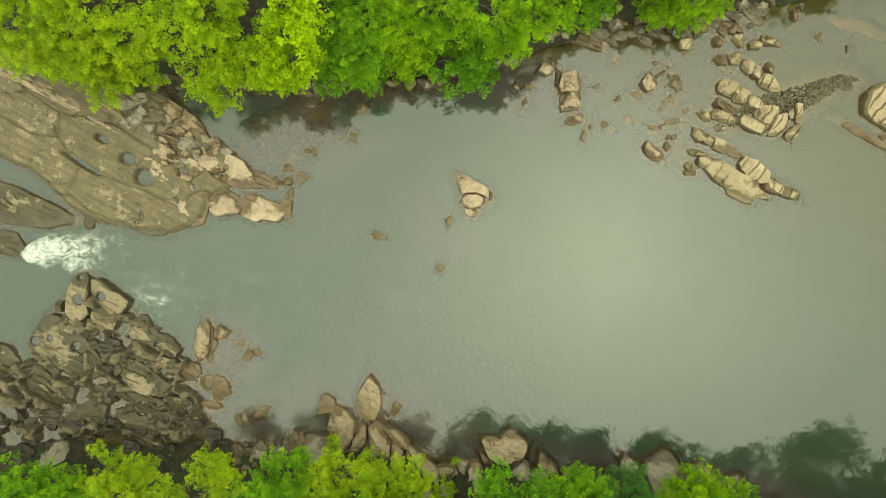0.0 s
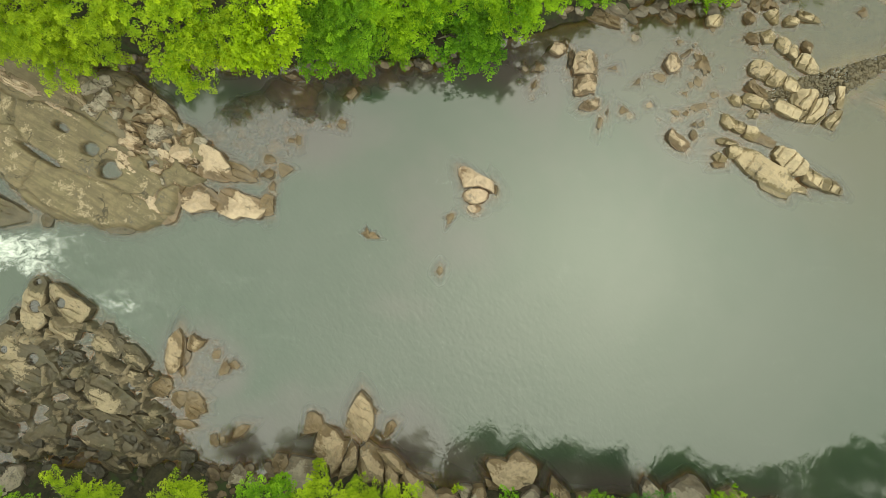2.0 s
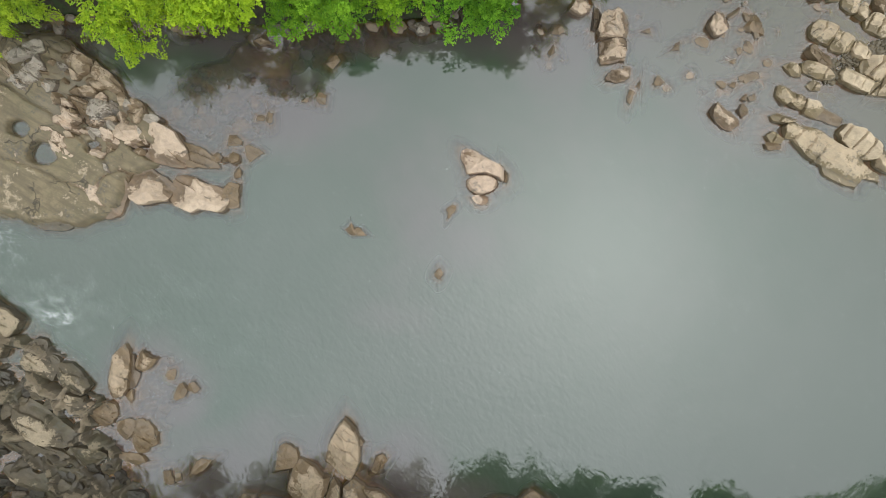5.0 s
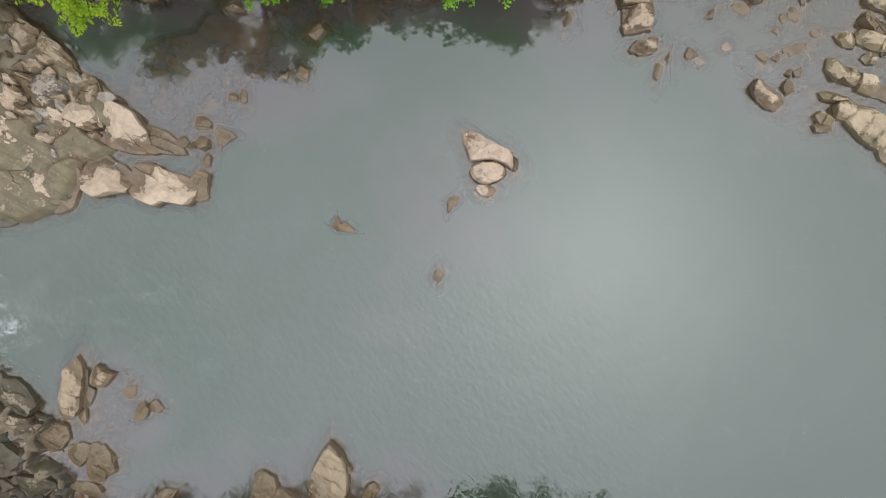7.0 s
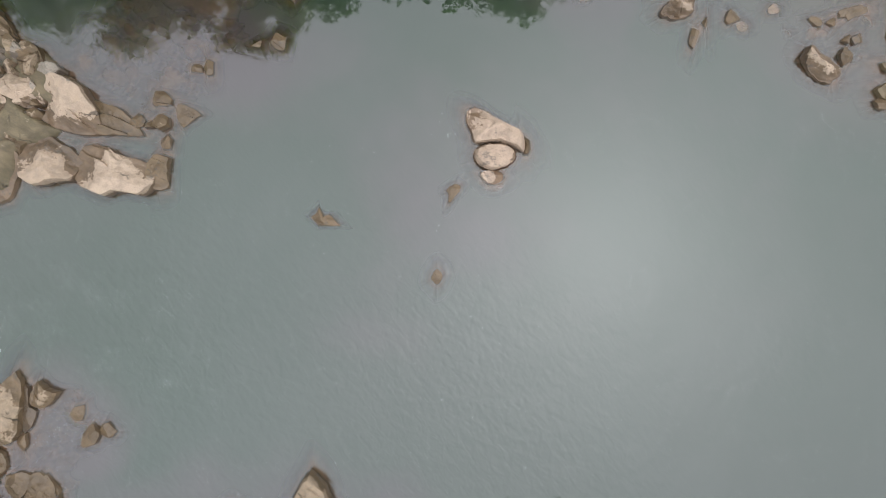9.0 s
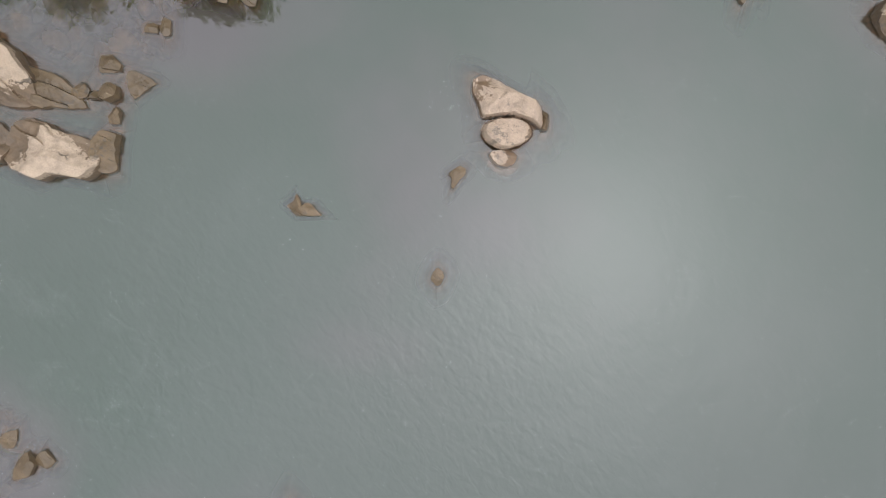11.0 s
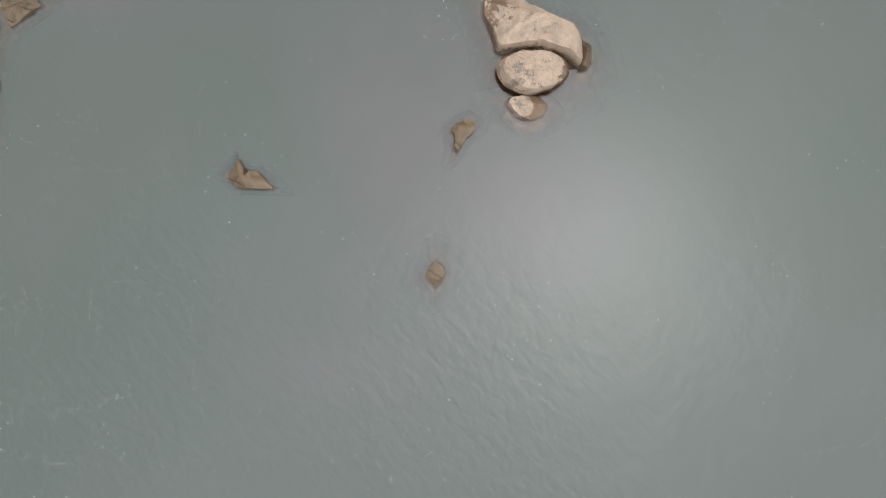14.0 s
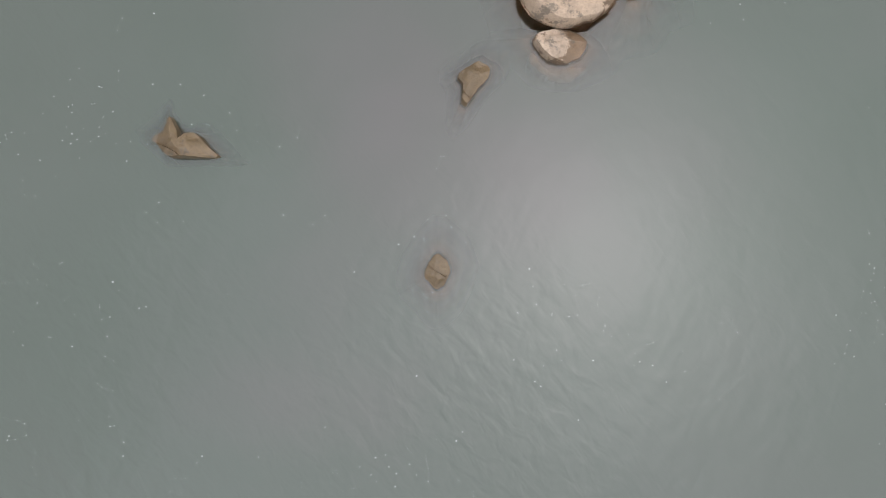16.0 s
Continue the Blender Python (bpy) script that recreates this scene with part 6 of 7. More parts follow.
rock(-18.31, -10.14, -21, 2.46, 0.60, 0.45, (1.00, 1.03, 1.09, 1.20, 1.07, 0.84, 0.81, 0.80, 0.82, 0.86, 0.92, 0.96, 1.04, 1.16, 1.10, 1.05, 1.03, 1.04, 0.99, 0.94, 0.92, 0.93, 0.97, 0.98, 0.97, 1.00, 1.05, 1.04, 0.97, 0.93, 0.93, 0.93, 0.94, 0.99, 1.05, 1.01), 'olive', fine=2, pits=((-18.96, -9.30, 0.19), (-15.99, -10.95, 0.15),))
rock(-18.40, -11.08, -30, 1.09, 0.47, 0.50, (0.99, 1.07, 1.01, 0.99, 0.99, 1.03, 1.06, 0.98, 0.93, 0.92, 0.94, 0.98, 1.07, 1.06, 1.01, 0.98, 0.99, 1.03, 0.97, 0.92, 0.90, 0.90, 0.94, 1.01, 1.13, 1.09, 1.01, 0.97, 0.96, 0.98, 1.03, 1.03, 0.96, 0.92, 0.91, 0.94), 'olive', fine=2)
rock(-20.90, -5.22, 9, 0.89, 0.68, 0.35, (1.00, 0.96, 0.94, 0.96, 0.95, 0.91, 0.91, 0.92, 0.97, 1.06, 1.20, 1.07, 0.99, 0.95, 0.94, 0.95, 1.00, 0.94, 0.92, 0.92, 0.95, 1.01, 1.12, 1.08, 1.00, 0.96, 0.95, 0.96, 1.01, 0.96, 0.93, 0.93, 0.95, 1.02, 1.12, 1.09), 'slime_shade', fine=2, pits=((-21.41, -5.85, 0.26),))
rock(-21.62, -8.07, 18, 0.75, 0.48, 0.45, (0.99, 1.07, 1.04, 0.97, 0.93, 0.92, 0.94, 1.00, 1.09, 1.12, 1.00, 0.92, 0.89, 0.88, 0.89, 0.94, 1.03, 1.17, 1.08, 0.98, 0.93, 0.91, 0.91, 0.95, 1.01, 1.13, 1.02, 0.97, 0.94, 0.95, 0.98, 1.05, 1.01, 0.96, 0.94, 0.95), 'olive', fine=2)
rock(-15.49, -9.20, 38, 0.49, 0.37, 0.40, (0.92, 0.96, 1.03, 1.16, 1.14, 0.99, 0.91, 0.86, 0.84, 0.85, 0.88, 0.95, 1.06, 1.22, 1.07, 0.98, 0.93, 0.92, 0.93, 0.96, 0.90, 0.87, 0.87, 0.90, 0.96, 1.06, 1.22, 1.15, 1.01, 0.93, 0.88, 0.86, 0.87, 0.91, 0.92, 0.91), 'olive', fine=2)
rock(-20.37, -6.46, 75, 0.51, 0.29, 0.45, (1.17, 1.01, 0.91, 0.86, 0.83, 0.83, 0.85, 0.91, 1.01, 1.16, 1.12, 1.00, 0.93, 0.89, 0.88, 0.90, 0.95, 1.04, 1.07, 0.97, 0.92, 0.89, 0.90, 0.93, 0.99, 1.10, 1.17, 1.01, 0.91, 0.86, 0.83, 0.83, 0.86, 0.92, 1.02, 1.18), 'olive', fine=2)
rock(-19.65, -6.09, 54, 0.27, 0.23, 0.50, (0.87, 0.83, 0.81, 0.82, 0.85, 0.92, 1.03, 1.21, 1.10, 0.99, 0.93, 0.90, 0.89, 0.92, 0.97, 1.06, 0.96, 0.91, 0.89, 0.90, 0.93, 1.00, 1.12, 1.18, 1.01, 0.90, 0.84, 0.81, 0.81, 0.83, 0.88, 0.97, 1.11, 1.31, 1.09, 0.95), 'olive', fine=2)
rock(-14.09, -7.60, -21, 0.97, 0.62, 0.20, (0.98, 0.95, 0.95, 0.98, 0.95, 0.91, 0.89, 0.90, 0.94, 1.01, 1.08, 1.02, 1.00, 1.01, 1.06, 1.03, 0.99, 0.97, 0.99, 1.05, 1.07, 1.06, 1.01, 0.86, 0.77, 0.72, 0.69, 0.86, 1.22, 1.16, 1.07, 1.02, 1.00, 1.01, 1.06, 1.04), 'tan', fine=2)
rock(-15.04, -10.41, -2, 0.64, 0.26, 0.30, (0.95, 0.98, 0.99, 0.92, 0.89, 0.88, 0.91, 0.96, 1.05, 1.21, 1.13, 1.00, 0.93, 0.89, 0.87, 0.89, 0.93, 1.01, 1.04, 0.98, 0.95, 0.96, 0.99, 1.06, 1.09, 0.99, 0.92, 0.89, 0.89, 0.92, 0.98, 1.08, 1.13, 1.03, 0.97, 0.94), 'olive', fine=2)
rock(-19.82, -10.48, -8, 0.36, 0.18, 0.40, (1.07, 0.97, 0.91, 0.89, 0.89, 0.92, 0.98, 1.09, 1.15, 1.01, 0.92, 0.87, 0.85, 0.86, 0.89, 0.96, 1.07, 1.26, 1.08, 0.96, 0.89, 0.85, 0.84, 0.86, 0.90, 0.98, 1.11, 1.16, 1.02, 0.94, 0.89, 0.87, 0.88, 0.92, 0.99, 1.11), 'grey', fine=2)
rock(-17.33, -12.59, 48, 0.37, 0.33, 0.60, (0.90, 0.90, 0.93, 1.00, 1.03, 0.95, 0.90, 0.88, 0.89, 0.93, 1.01, 1.14, 1.18, 1.01, 0.90, 0.84, 0.81, 0.80, 0.82, 0.87, 0.96, 1.10, 1.33, 1.10, 0.96, 0.88, 0.83, 0.81, 0.82, 0.85, 0.92, 1.03, 1.21, 1.09, 0.99, 0.93), 'grey', fine=2)
# Jointed slabs at the near bank
rock(-7.15, -8.72, 75, 0.67, 0.58, 0.35, (0.92, 0.97, 1.05, 1.05, 1.04, 1.05, 1.01, 0.91, 0.85, 0.81, 0.81, 0.83, 0.88, 0.97, 1.11, 1.35, 1.13, 0.99, 0.90, 0.86, 0.84, 0.84, 0.88, 0.94, 1.01, 0.97, 0.97, 1.00, 1.07, 1.01, 0.98, 0.98, 1.00, 0.97, 0.92, 0.91), 'tan', fine=2, solid=True)
rock(-6.24, -9.88, 88, 1.11, 0.86, 0.80, (0.96, 1.00, 1.09, 1.22, 1.11, 0.99, 0.92, 0.89, 0.88, 0.90, 0.96, 1.04, 0.99, 0.98, 0.99, 0.99, 0.95, 0.95, 0.98, 1.04, 1.05, 0.98, 0.95, 0.94, 0.97, 1.02, 1.04, 1.03, 1.06, 1.03, 0.94, 0.88, 0.86, 0.87, 0.90, 0.95), 'tan', fine=2, solid=True)
rock(-5.67, -10.77, 72, 1.29, 0.35, 0.85, (0.97, 0.97, 0.99, 0.90, 0.85, 0.83, 0.84, 0.87, 0.93, 1.04, 1.21, 1.10, 0.98, 0.91, 0.87, 0.86, 0.88, 0.92, 0.91, 0.92, 0.96, 1.03, 1.16, 1.31, 1.00, 0.83, 0.73, 0.68, 0.70, 0.75, 0.84, 0.98, 1.23, 1.16, 1.05, 0.99), 'tan', fine=2, solid=True)
rock(-5.08, -10.95, 72, 1.27, 0.42, 0.85, (0.92, 0.97, 1.05, 1.18, 1.18, 1.02, 0.93, 0.88, 0.86, 0.86, 0.85, 0.87, 0.92, 1.01, 1.16, 1.12, 1.02, 0.97, 0.94, 0.95, 0.99, 1.03, 0.96, 0.93, 0.92, 0.95, 1.00, 1.10, 1.06, 0.98, 0.94, 0.93, 0.95, 0.97, 0.92, 0.91), 'tan', fine=2, solid=True)
rock(-3.82, -11.27, -83, 1.53, 0.83, 1.10, (0.98, 1.06, 1.12, 1.06, 1.03, 1.00, 0.94, 0.92, 0.92, 0.95, 0.99, 0.96, 0.96, 1.00, 1.01, 0.98, 0.98, 1.01, 1.07, 1.03, 1.02, 1.05, 1.01, 0.96, 0.93, 0.94, 0.97, 0.97, 0.98, 1.03, 1.00, 1.00, 0.99, 0.94, 0.93, 0.94), 'tan', fine=2, solid=True)
rock(-2.58, -10.82, -39, 1.01, 0.37, 0.90, (0.93, 0.98, 0.96, 0.96, 0.98, 1.04, 0.98, 0.95, 0.95, 0.98, 1.04, 1.11, 1.01, 0.95, 0.93, 0.93, 0.96, 1.03, 1.15, 1.09, 0.98, 0.92, 0.89, 0.89, 0.92, 0.95, 0.93, 0.93, 0.96, 1.03, 1.14, 1.18, 1.05, 0.97, 0.93, 0.92), 'tan', fine=2, solid=True)
rock(-2.73, -11.91, -77, 1.10, 0.46, 1.00, (0.86, 0.87, 0.90, 0.96, 0.93, 0.91, 0.91, 0.95, 1.02, 1.14, 1.29, 1.09, 0.96, 0.89, 0.85, 0.84, 0.86, 0.90, 0.98, 1.03, 1.05, 0.99, 0.92, 0.89, 0.89, 0.91, 0.97, 1.06, 1.14, 1.06, 1.01, 1.00, 1.02, 1.04, 0.94, 0.89), 'tan', fine=2, solid=True)
rock(-1.06, -12.63, -48, 1.51, 0.75, 1.00, (0.99, 0.99, 0.99, 0.96, 0.96, 1.00, 1.06, 1.06, 0.96, 0.89, 0.86, 0.86, 0.89, 0.91, 0.95, 1.03, 1.16, 1.06, 1.00, 0.97, 0.97, 1.01, 1.08, 1.20, 1.11, 1.01, 0.88, 0.74, 0.66, 0.61, 0.67, 0.83, 1.15, 1.25, 1.12, 1.04), 'tan', fine=2, solid=True)
rock(-9.00, -11.04, 81, 0.62, 0.52, 0.50, (0.93, 0.93, 0.96, 1.02, 1.10, 1.02, 0.98, 0.98, 1.00, 1.05, 0.97, 0.93, 0.91, 0.93, 0.97, 1.06, 1.02, 0.97, 0.95, 0.96, 1.00, 1.08, 1.17, 1.03, 0.95, 0.91, 0.89, 0.91, 0.95, 0.99, 0.97, 0.98, 1.02, 1.11, 1.03, 0.96), 'tan', fine=2, solid=True)
rock(-7.79, -11.42, -10, 0.93, 0.90, 0.90, (0.95, 0.94, 0.95, 1.00, 1.08, 1.13, 1.00, 0.92, 0.88, 0.86, 0.88, 0.92, 1.00, 1.13, 1.11, 1.03, 0.99, 0.99, 1.01, 1.01, 0.94, 0.91, 0.90, 0.93, 0.98, 0.97, 1.00, 1.06, 1.11, 1.01, 0.96, 0.94, 0.94, 0.98, 1.05, 1.00), 'grey', fine=2, solid=True)
rock(-0.77, -11.79, -12, 0.32, 0.18, 0.10, (0.99, 1.08, 0.99, 0.91, 0.87, 0.85, 0.86, 0.90, 0.98, 1.10, 1.31, 1.08, 0.94, 0.86, 0.81, 0.79, 0.79, 0.82, 0.88, 0.98, 1.14, 1.25, 1.06, 0.95, 0.88, 0.84, 0.83, 0.85, 0.89, 0.97, 1.11, 1.07, 0.98, 0.94, 0.93, 0.94), 'grey', fine=2, solid=True)


# ---- bedrock ledges
def bedrock(name, ring, level, hollows, seed, joint, label, kind, step=0.08, scoured=False):
    """A shelf of bedded rock within a footprint: beds along the strike, open joints, hollows that hold water."""
    xs, ys = [p[0] for p in ring], [p[1] for p in ring]
    X, Y = np.meshgrid(np.arange(min(xs) - 0.8, max(xs) + 0.8, step), np.arange(min(ys) - 0.8, max(ys) + 0.8, step))

    def height(px, py):
        wx, wy = px + 0.9 * fbm(px * 0.5, py * 0.5, 0.0, 3, seed), py + 0.9 * fbm(px * 0.5, py * 0.5, 5.0, 3, seed + 1)
        rim = inside(wx, wy, ring)
        along, across = px * STRIKE_X + py * STRIKE_Y, -px * STRIKE_Y + py * STRIKE_X
        gap, own = cells(along * joint[0] + 0.3 * fbm(px * 0.5, py * 0.5, 2.0, 3, seed + 4), across * joint[1] + 0.3 * fbm(px * 0.5, py * 0.5, 3.0, 3, seed + 5), seed)
        shore = smooth(rim / 0.45 + 0.2)
        if scoured:
            bend_x, bend_y = along + 1.3 * fbm(px * 0.7, py * 0.7, 7.0, 3, seed + 7), across + 0.9 * fbm(px * 0.9, py * 0.9, 8.0, 3, seed + 8)
            bowl, sill = cups(bend_x * 0.55, bend_y * 0.85, seed + 20)
            dent, lip = cups(bend_x * 1.3, bend_y * 1.8, seed + 40)
            z = level * shore + 0.55 * (sill - 0.5) + 1.5 * np.clip(bowl - 0.40, -0.36, 0.4) + 0.72 * np.clip(dent - 0.38, -0.34, 0.3) + 0.16 * (lip - 0.5) - 0.42 * smooth((-8.4 - py) / 3.0)
            z = z + 0.14 * fbm(along * 1.1, across * 4.0, 0.0, 4, seed + 3) - 0.3 * (1 - smooth(gap / 0.08))
        else:
            z = level * shore + 0.11 * fbm(along * 0.25, across * 0.7, 0.0, 4, seed + 2) + 0.05 * fbm(along * 0.9, across * 1.6, 0.0, 5, seed + 3)
            z = z + 0.10 * (own - 0.5) - 0.22 * (1 - smooth(gap / 0.045))
            z = z - 0.42 * np.exp(-(((px + 16.9) / 2.0) ** 2 + ((py - 7.9) / 1.7) ** 2))
        for hx, hy, ha, hb in hollows:
            d = np.hypot(((px - hx) * STRIKE_X + (py - hy) * STRIKE_Y) / ha, (-(px - hx) * STRIKE_Y + (py - hy) * STRIKE_X) / hb)
            d = d + 0.5 * fbm(px * 2.2, py * 2.2, 4.0, 3, seed + 6)
            z = z - 0.9 * (1 - smooth((d - 0.75) / 0.35))
        return np.where(rim > -0.05, z, -0.25 + (rim + 0.05) * 1.2)

    Z = height(X, Y)
    keep = inside(X, Y, ring).ravel() > -0.9
    faces = grid_faces(*X.shape)
    ob = mesh_of(name, np.stack([X, Y, Z], -1).reshape(-1, 3), faces[keep[faces].all(1)], ROCK[kind][0])
    FORMS.append((sum(xs) / len(xs), sum(ys) / len(ys), 40, height))
    return tagged(ob, label, "bedrock", kind="structure")


LEDGE = [(-33.0, 17.5), (-28.1, 15.2), (-26.0, 14.0), (-22.0, 12.2), (-20.4, 11.6), (-18.0, 11.1), (-16.0, 9.9), (-14.9, 8.3), (-13.8, 7.6), (-12.6, 6.7),
         (-12.4, 5.9), (-13.7, 4.9), (-14.7, 4.6), (-14.7, 3.4), (-15.6, 2.6), (-17.2, 2.1), (-19.1, 2.3), (-20.9, 2.8), (-22.7, 3.3), (-24.5, 4.6), (-25.9, 5.8), (-28.1, 7.5), (-33.0, 9.8)]
bedrock("bedrock_ledge", LEDGE, 0.42, [(-18.7, 5.66, 0.75, 0.55), (-19.85, 6.87, 0.5, 0.4), (-16.3, 5.95, 0.45, 0.3), (-21.45, 8.1, 0.5, 0.22), (-22.6, 6.5, 1.5, 0.2), (-13.9, 5.9, 0.9, 0.35)], 40, (0.13, 0.36),
        "olive brown bedrock shelf with tilted beds, joints and pools", "shelf")
POTHOLED = [(-33.0, -8.2), (-26.2, -6.1), (-24.6, -4.5), (-23.7, -3.2), (-21.6, -1.0), (-19.9, -2.5), (-18.7, -3.4), (-16.5, -5.0), (-15.6, -6.8), (-15.6, -8.2), (-14.4, -9.3), (-14.1, -10.7),
            (-15.4, -12.2), (-20.8, -13.5), (-28.0, -15.0), (-33.0, -15.4)]
bedrock("potholed_bedrock", POTHOLED, 0.2, [(-17.9, -4.7, 0.5, 0.4), (-25.2, -7.9, 1.6, 0.4), (-21.3, -4.9, 0.5, 0.3), (-20.0, -6.9, 1.3, 0.5), (-22.9, -8.3, 1.1, 0.35), (-18.0, -8.2, 0.9, 0.3), (-27.5, -9.2, 1.2, 0.5)], 60, (0.75, 1.2),
        "broken olive bedrock full of potholes and open joints", "scoured", 0.07, True)

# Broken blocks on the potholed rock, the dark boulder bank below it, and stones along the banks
strewn(22, [(-21.5, -5.0), (-19.0, -5.4), (-15.8, -7.9), (-15.2, -9.8), (-17.5, -10.8), (-22.0, -9.8), (-22.4, -8.4)], (0.14, 0.36), (0.2, 0.5), ("slime_shade", "slime_shade", "olive"), 11, 1.8)
strewn(48, [(-18.4, 10.4), (-16.0, 9.4), (-13.4, 7.2), (-13.4, 6.0), (-15.2, 4.2), (-17.6, 6.2), (-19.0, 8.6)], (0.16, 0.45), (0.35, 0.8), ("tan", "pale", "grey", "tan"), 24, 1.8)
# bank boulders take the darkest kind, with the tree shade in its colour
strewn(120, [(-31, -9.5), (-15.0, -9.6), (-13.0, -11.0), (-12.5, -13.5), (-31, -15)], (0.15, 0.42), (0.25, 0.6), ("slime_shade",), 12, 1.7, 0.6, "dark jumbled boulders along the shaded bank")
# the darker kind among these stones paints in shade from the trees
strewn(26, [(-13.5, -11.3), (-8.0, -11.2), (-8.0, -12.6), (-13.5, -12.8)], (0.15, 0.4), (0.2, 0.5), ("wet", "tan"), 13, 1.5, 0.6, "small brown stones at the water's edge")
strewn(26, [(-1.5, -12.2), (19.0, -13.2), (19.0, -15.0), (-1.5, -14.2)], (0.25, 0.6), (0.3, 0.7), ("grey", "tan"), 14, 1.5, 0.8, "grey stones below the bank trees")
strewn(60, [(6.5, 14.4), (11.5, 14.4), (19.5, 15.2), (21.5, 17.4), (12.0, 17.0), (6.5, 15.8)], (0.15, 0.42), (0.15, 0.36), ("grey", "tan"), 15, 2.0, 0.7, "heap of grey and tan stones on the far bank")
strewn(30, [(-18.5, 11.4), (-15.5, 11.3), (-11.0, 11.5), (1.0, 11.7), (1.0, 12.6), (-18.5, 12.6)], (0.15, 0.42), (0.15, 0.36), ("grey", "tan"), 16, 2.0, 0.7, "stones in the shade under overhanging trees")
strewn(62, [(-12.6, 7.3), (-10.6, 6.4), (-9.4, 7.0), (-8.6, 6.5), (-7.6, 7.9), (-6.4, 8.8), (-8.6, 9.5), (-11.5, 9.9), (-13.2, 8.8)], (0.14, 0.4), (-0.5, -0.14), "pebble", 18, 1.5, None, "rounded stones lying under the shallow water")
strewn(40, [(10.5, 8.0), (16.0, 7.6), (19.0, 12.0), (21.0, 15.0), (11.0, 13.4)], (0.07, 0.24), (-0.1, 0.12), ("pebble", "tan"), 19, 1.6, None, "scattered tan stones breaking the shallows")
strewn(16, [(-15.0, -3.9), (-12.4, -4.2), (-12.6, -7.6), (-14.6, -7.4)], (0.2, 0.42), (-0.4, -0.15), "pebble", 20, 1.4, None, "brown stones lying under the water")
strewn(14, [(4.0, 9.6), (9.0, 9.0), (10.0, 12.5), (5.0, 12.5)], (0.08, 0.2), (-0.15, 0.06), "pebble", 23, 1.5, None, "few small stones in shallow water")
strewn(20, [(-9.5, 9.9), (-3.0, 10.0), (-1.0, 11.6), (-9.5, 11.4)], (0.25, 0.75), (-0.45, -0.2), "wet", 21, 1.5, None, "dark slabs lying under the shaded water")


def gravel():
    """A bar of loose cobbles between the broken ridges."""
    rnd = random.Random(33)
    bar = [(20.2, 10.0), (22.0, 9.4), (25.0, 11.2), (27.0, 12.2), (25.6, 12.6), (22.6, 11.7), (19.6, 10.8), (17.6, 9.6), (18.6, 9.0)]
    verts, faces = [], []
    count = 0
    while count < 1900:
        x, y = rnd.uniform(17, 27.2), rnd.uniform(9, 12.8)
        rim = float(inside(np.array([x]), np.array([y]), bar)[0])
        if rim < 0.25 * rnd.random() or value_noise(np.array([x * 1.3]), np.array([y * 1.3]), 0.0, 51)[0] < 0.7 * rnd.random():
            continue
        r = 0.035 + 0.13 * rnd.random() ** 2.8
        z = min(rim * 0.2, 0.09) - 0.06 + rnd.uniform(-0.06, 0.08)
        n, turn, lean = 6, rnd.uniform(0, 6.28), rnd.uniform(0.7, 1.5)
        base = len(verts)
        for level, wide in ((-0.8, 1.0), (0.15, 1.05), (0.75, 0.6)):
            for i in range(n):
                q = turn + 2 * math.pi * i / n
                k = r * wide * rnd.uniform(0.65, 1.2)
                verts.append((x + k * lean * math.cos(q), y + k * math.sin(q), z + level * r * rnd.uniform(0.8, 1.1)))
        verts.append((x, y, z + 0.85 * r))
        for row in (0, 1):
            for i in range(n):
                p, q = base + row * n + i, base + row * n + (i + 1) % n
                faces += [(p, q, q + n), (p, q + n, p + n)]
        faces += [(base + 2 * n + i, base + 2 * n + (i + 1) % n, base + 3 * n) for i in range(n)]
        count += 1
    FORMS.append((22.5, 10.8, 6.0, lambda px, py: np.where(inside(px, py, bar) > -1.0, np.minimum(inside(px, py, bar) * 0.5, 0.1), -9.0)))
    return mesh_of("gravel_bar", np.array(verts), np.array(faces), ROCK["cobble"][0], False)


tagged(gravel(), "bar of loose olive-grey cobbles between broken rock ridges", "gravel", kind="stuff")

# ---- the river
wx, wy = spread((-31, 32), 0.18, (-900, 900)), np.concatenate([np.arange(-25, -17, 0.5), np.arange(-17, 19.5, 0.18), np.arange(19.5, 27.2, 0.5)])
X, Y = np.meshgrid(wx, wy)
floor_z = ground_height(X, Y)
bed_values = np.clip(-floor_z, 0, 4).astype(np.float32).ravel()
for fx, fy, reach, form in FORMS:
    i0, i1 = np.searchsorted(wx, [fx - reach, fx + reach])
    j0, j1 = np.searchsorted(wy, [fy - reach, fy + reach])
    if i1 > i0 and j1 > j0:
        part_x, part_y = X[j0:j1, i0:i1], Y[j0:j1, i0:i1]
        floor_z[j0:j1, i0:i1] = np.maximum(floor_z[j0:j1, i0:i1], form(part_x, part_y))
water = mesh_of("water", np.stack([X, Y, np.zeros_like(X)], -1).reshape(-1, 3), grid_faces(*X.shape), WATER)
depth_values = water.data.attributes.new("depth", "FLOAT", "POINT")
depth_values.data.foreach_set("value", np.clip(-floor_z, 0, 4).astype(np.float32).ravel())
water.data.attributes.new("bed", "FLOAT", "POINT").data.foreach_set("value", bed_values)
tagged(water, "silty grey-green river water, nearly still, reflecting sky", "river", kind="structure")


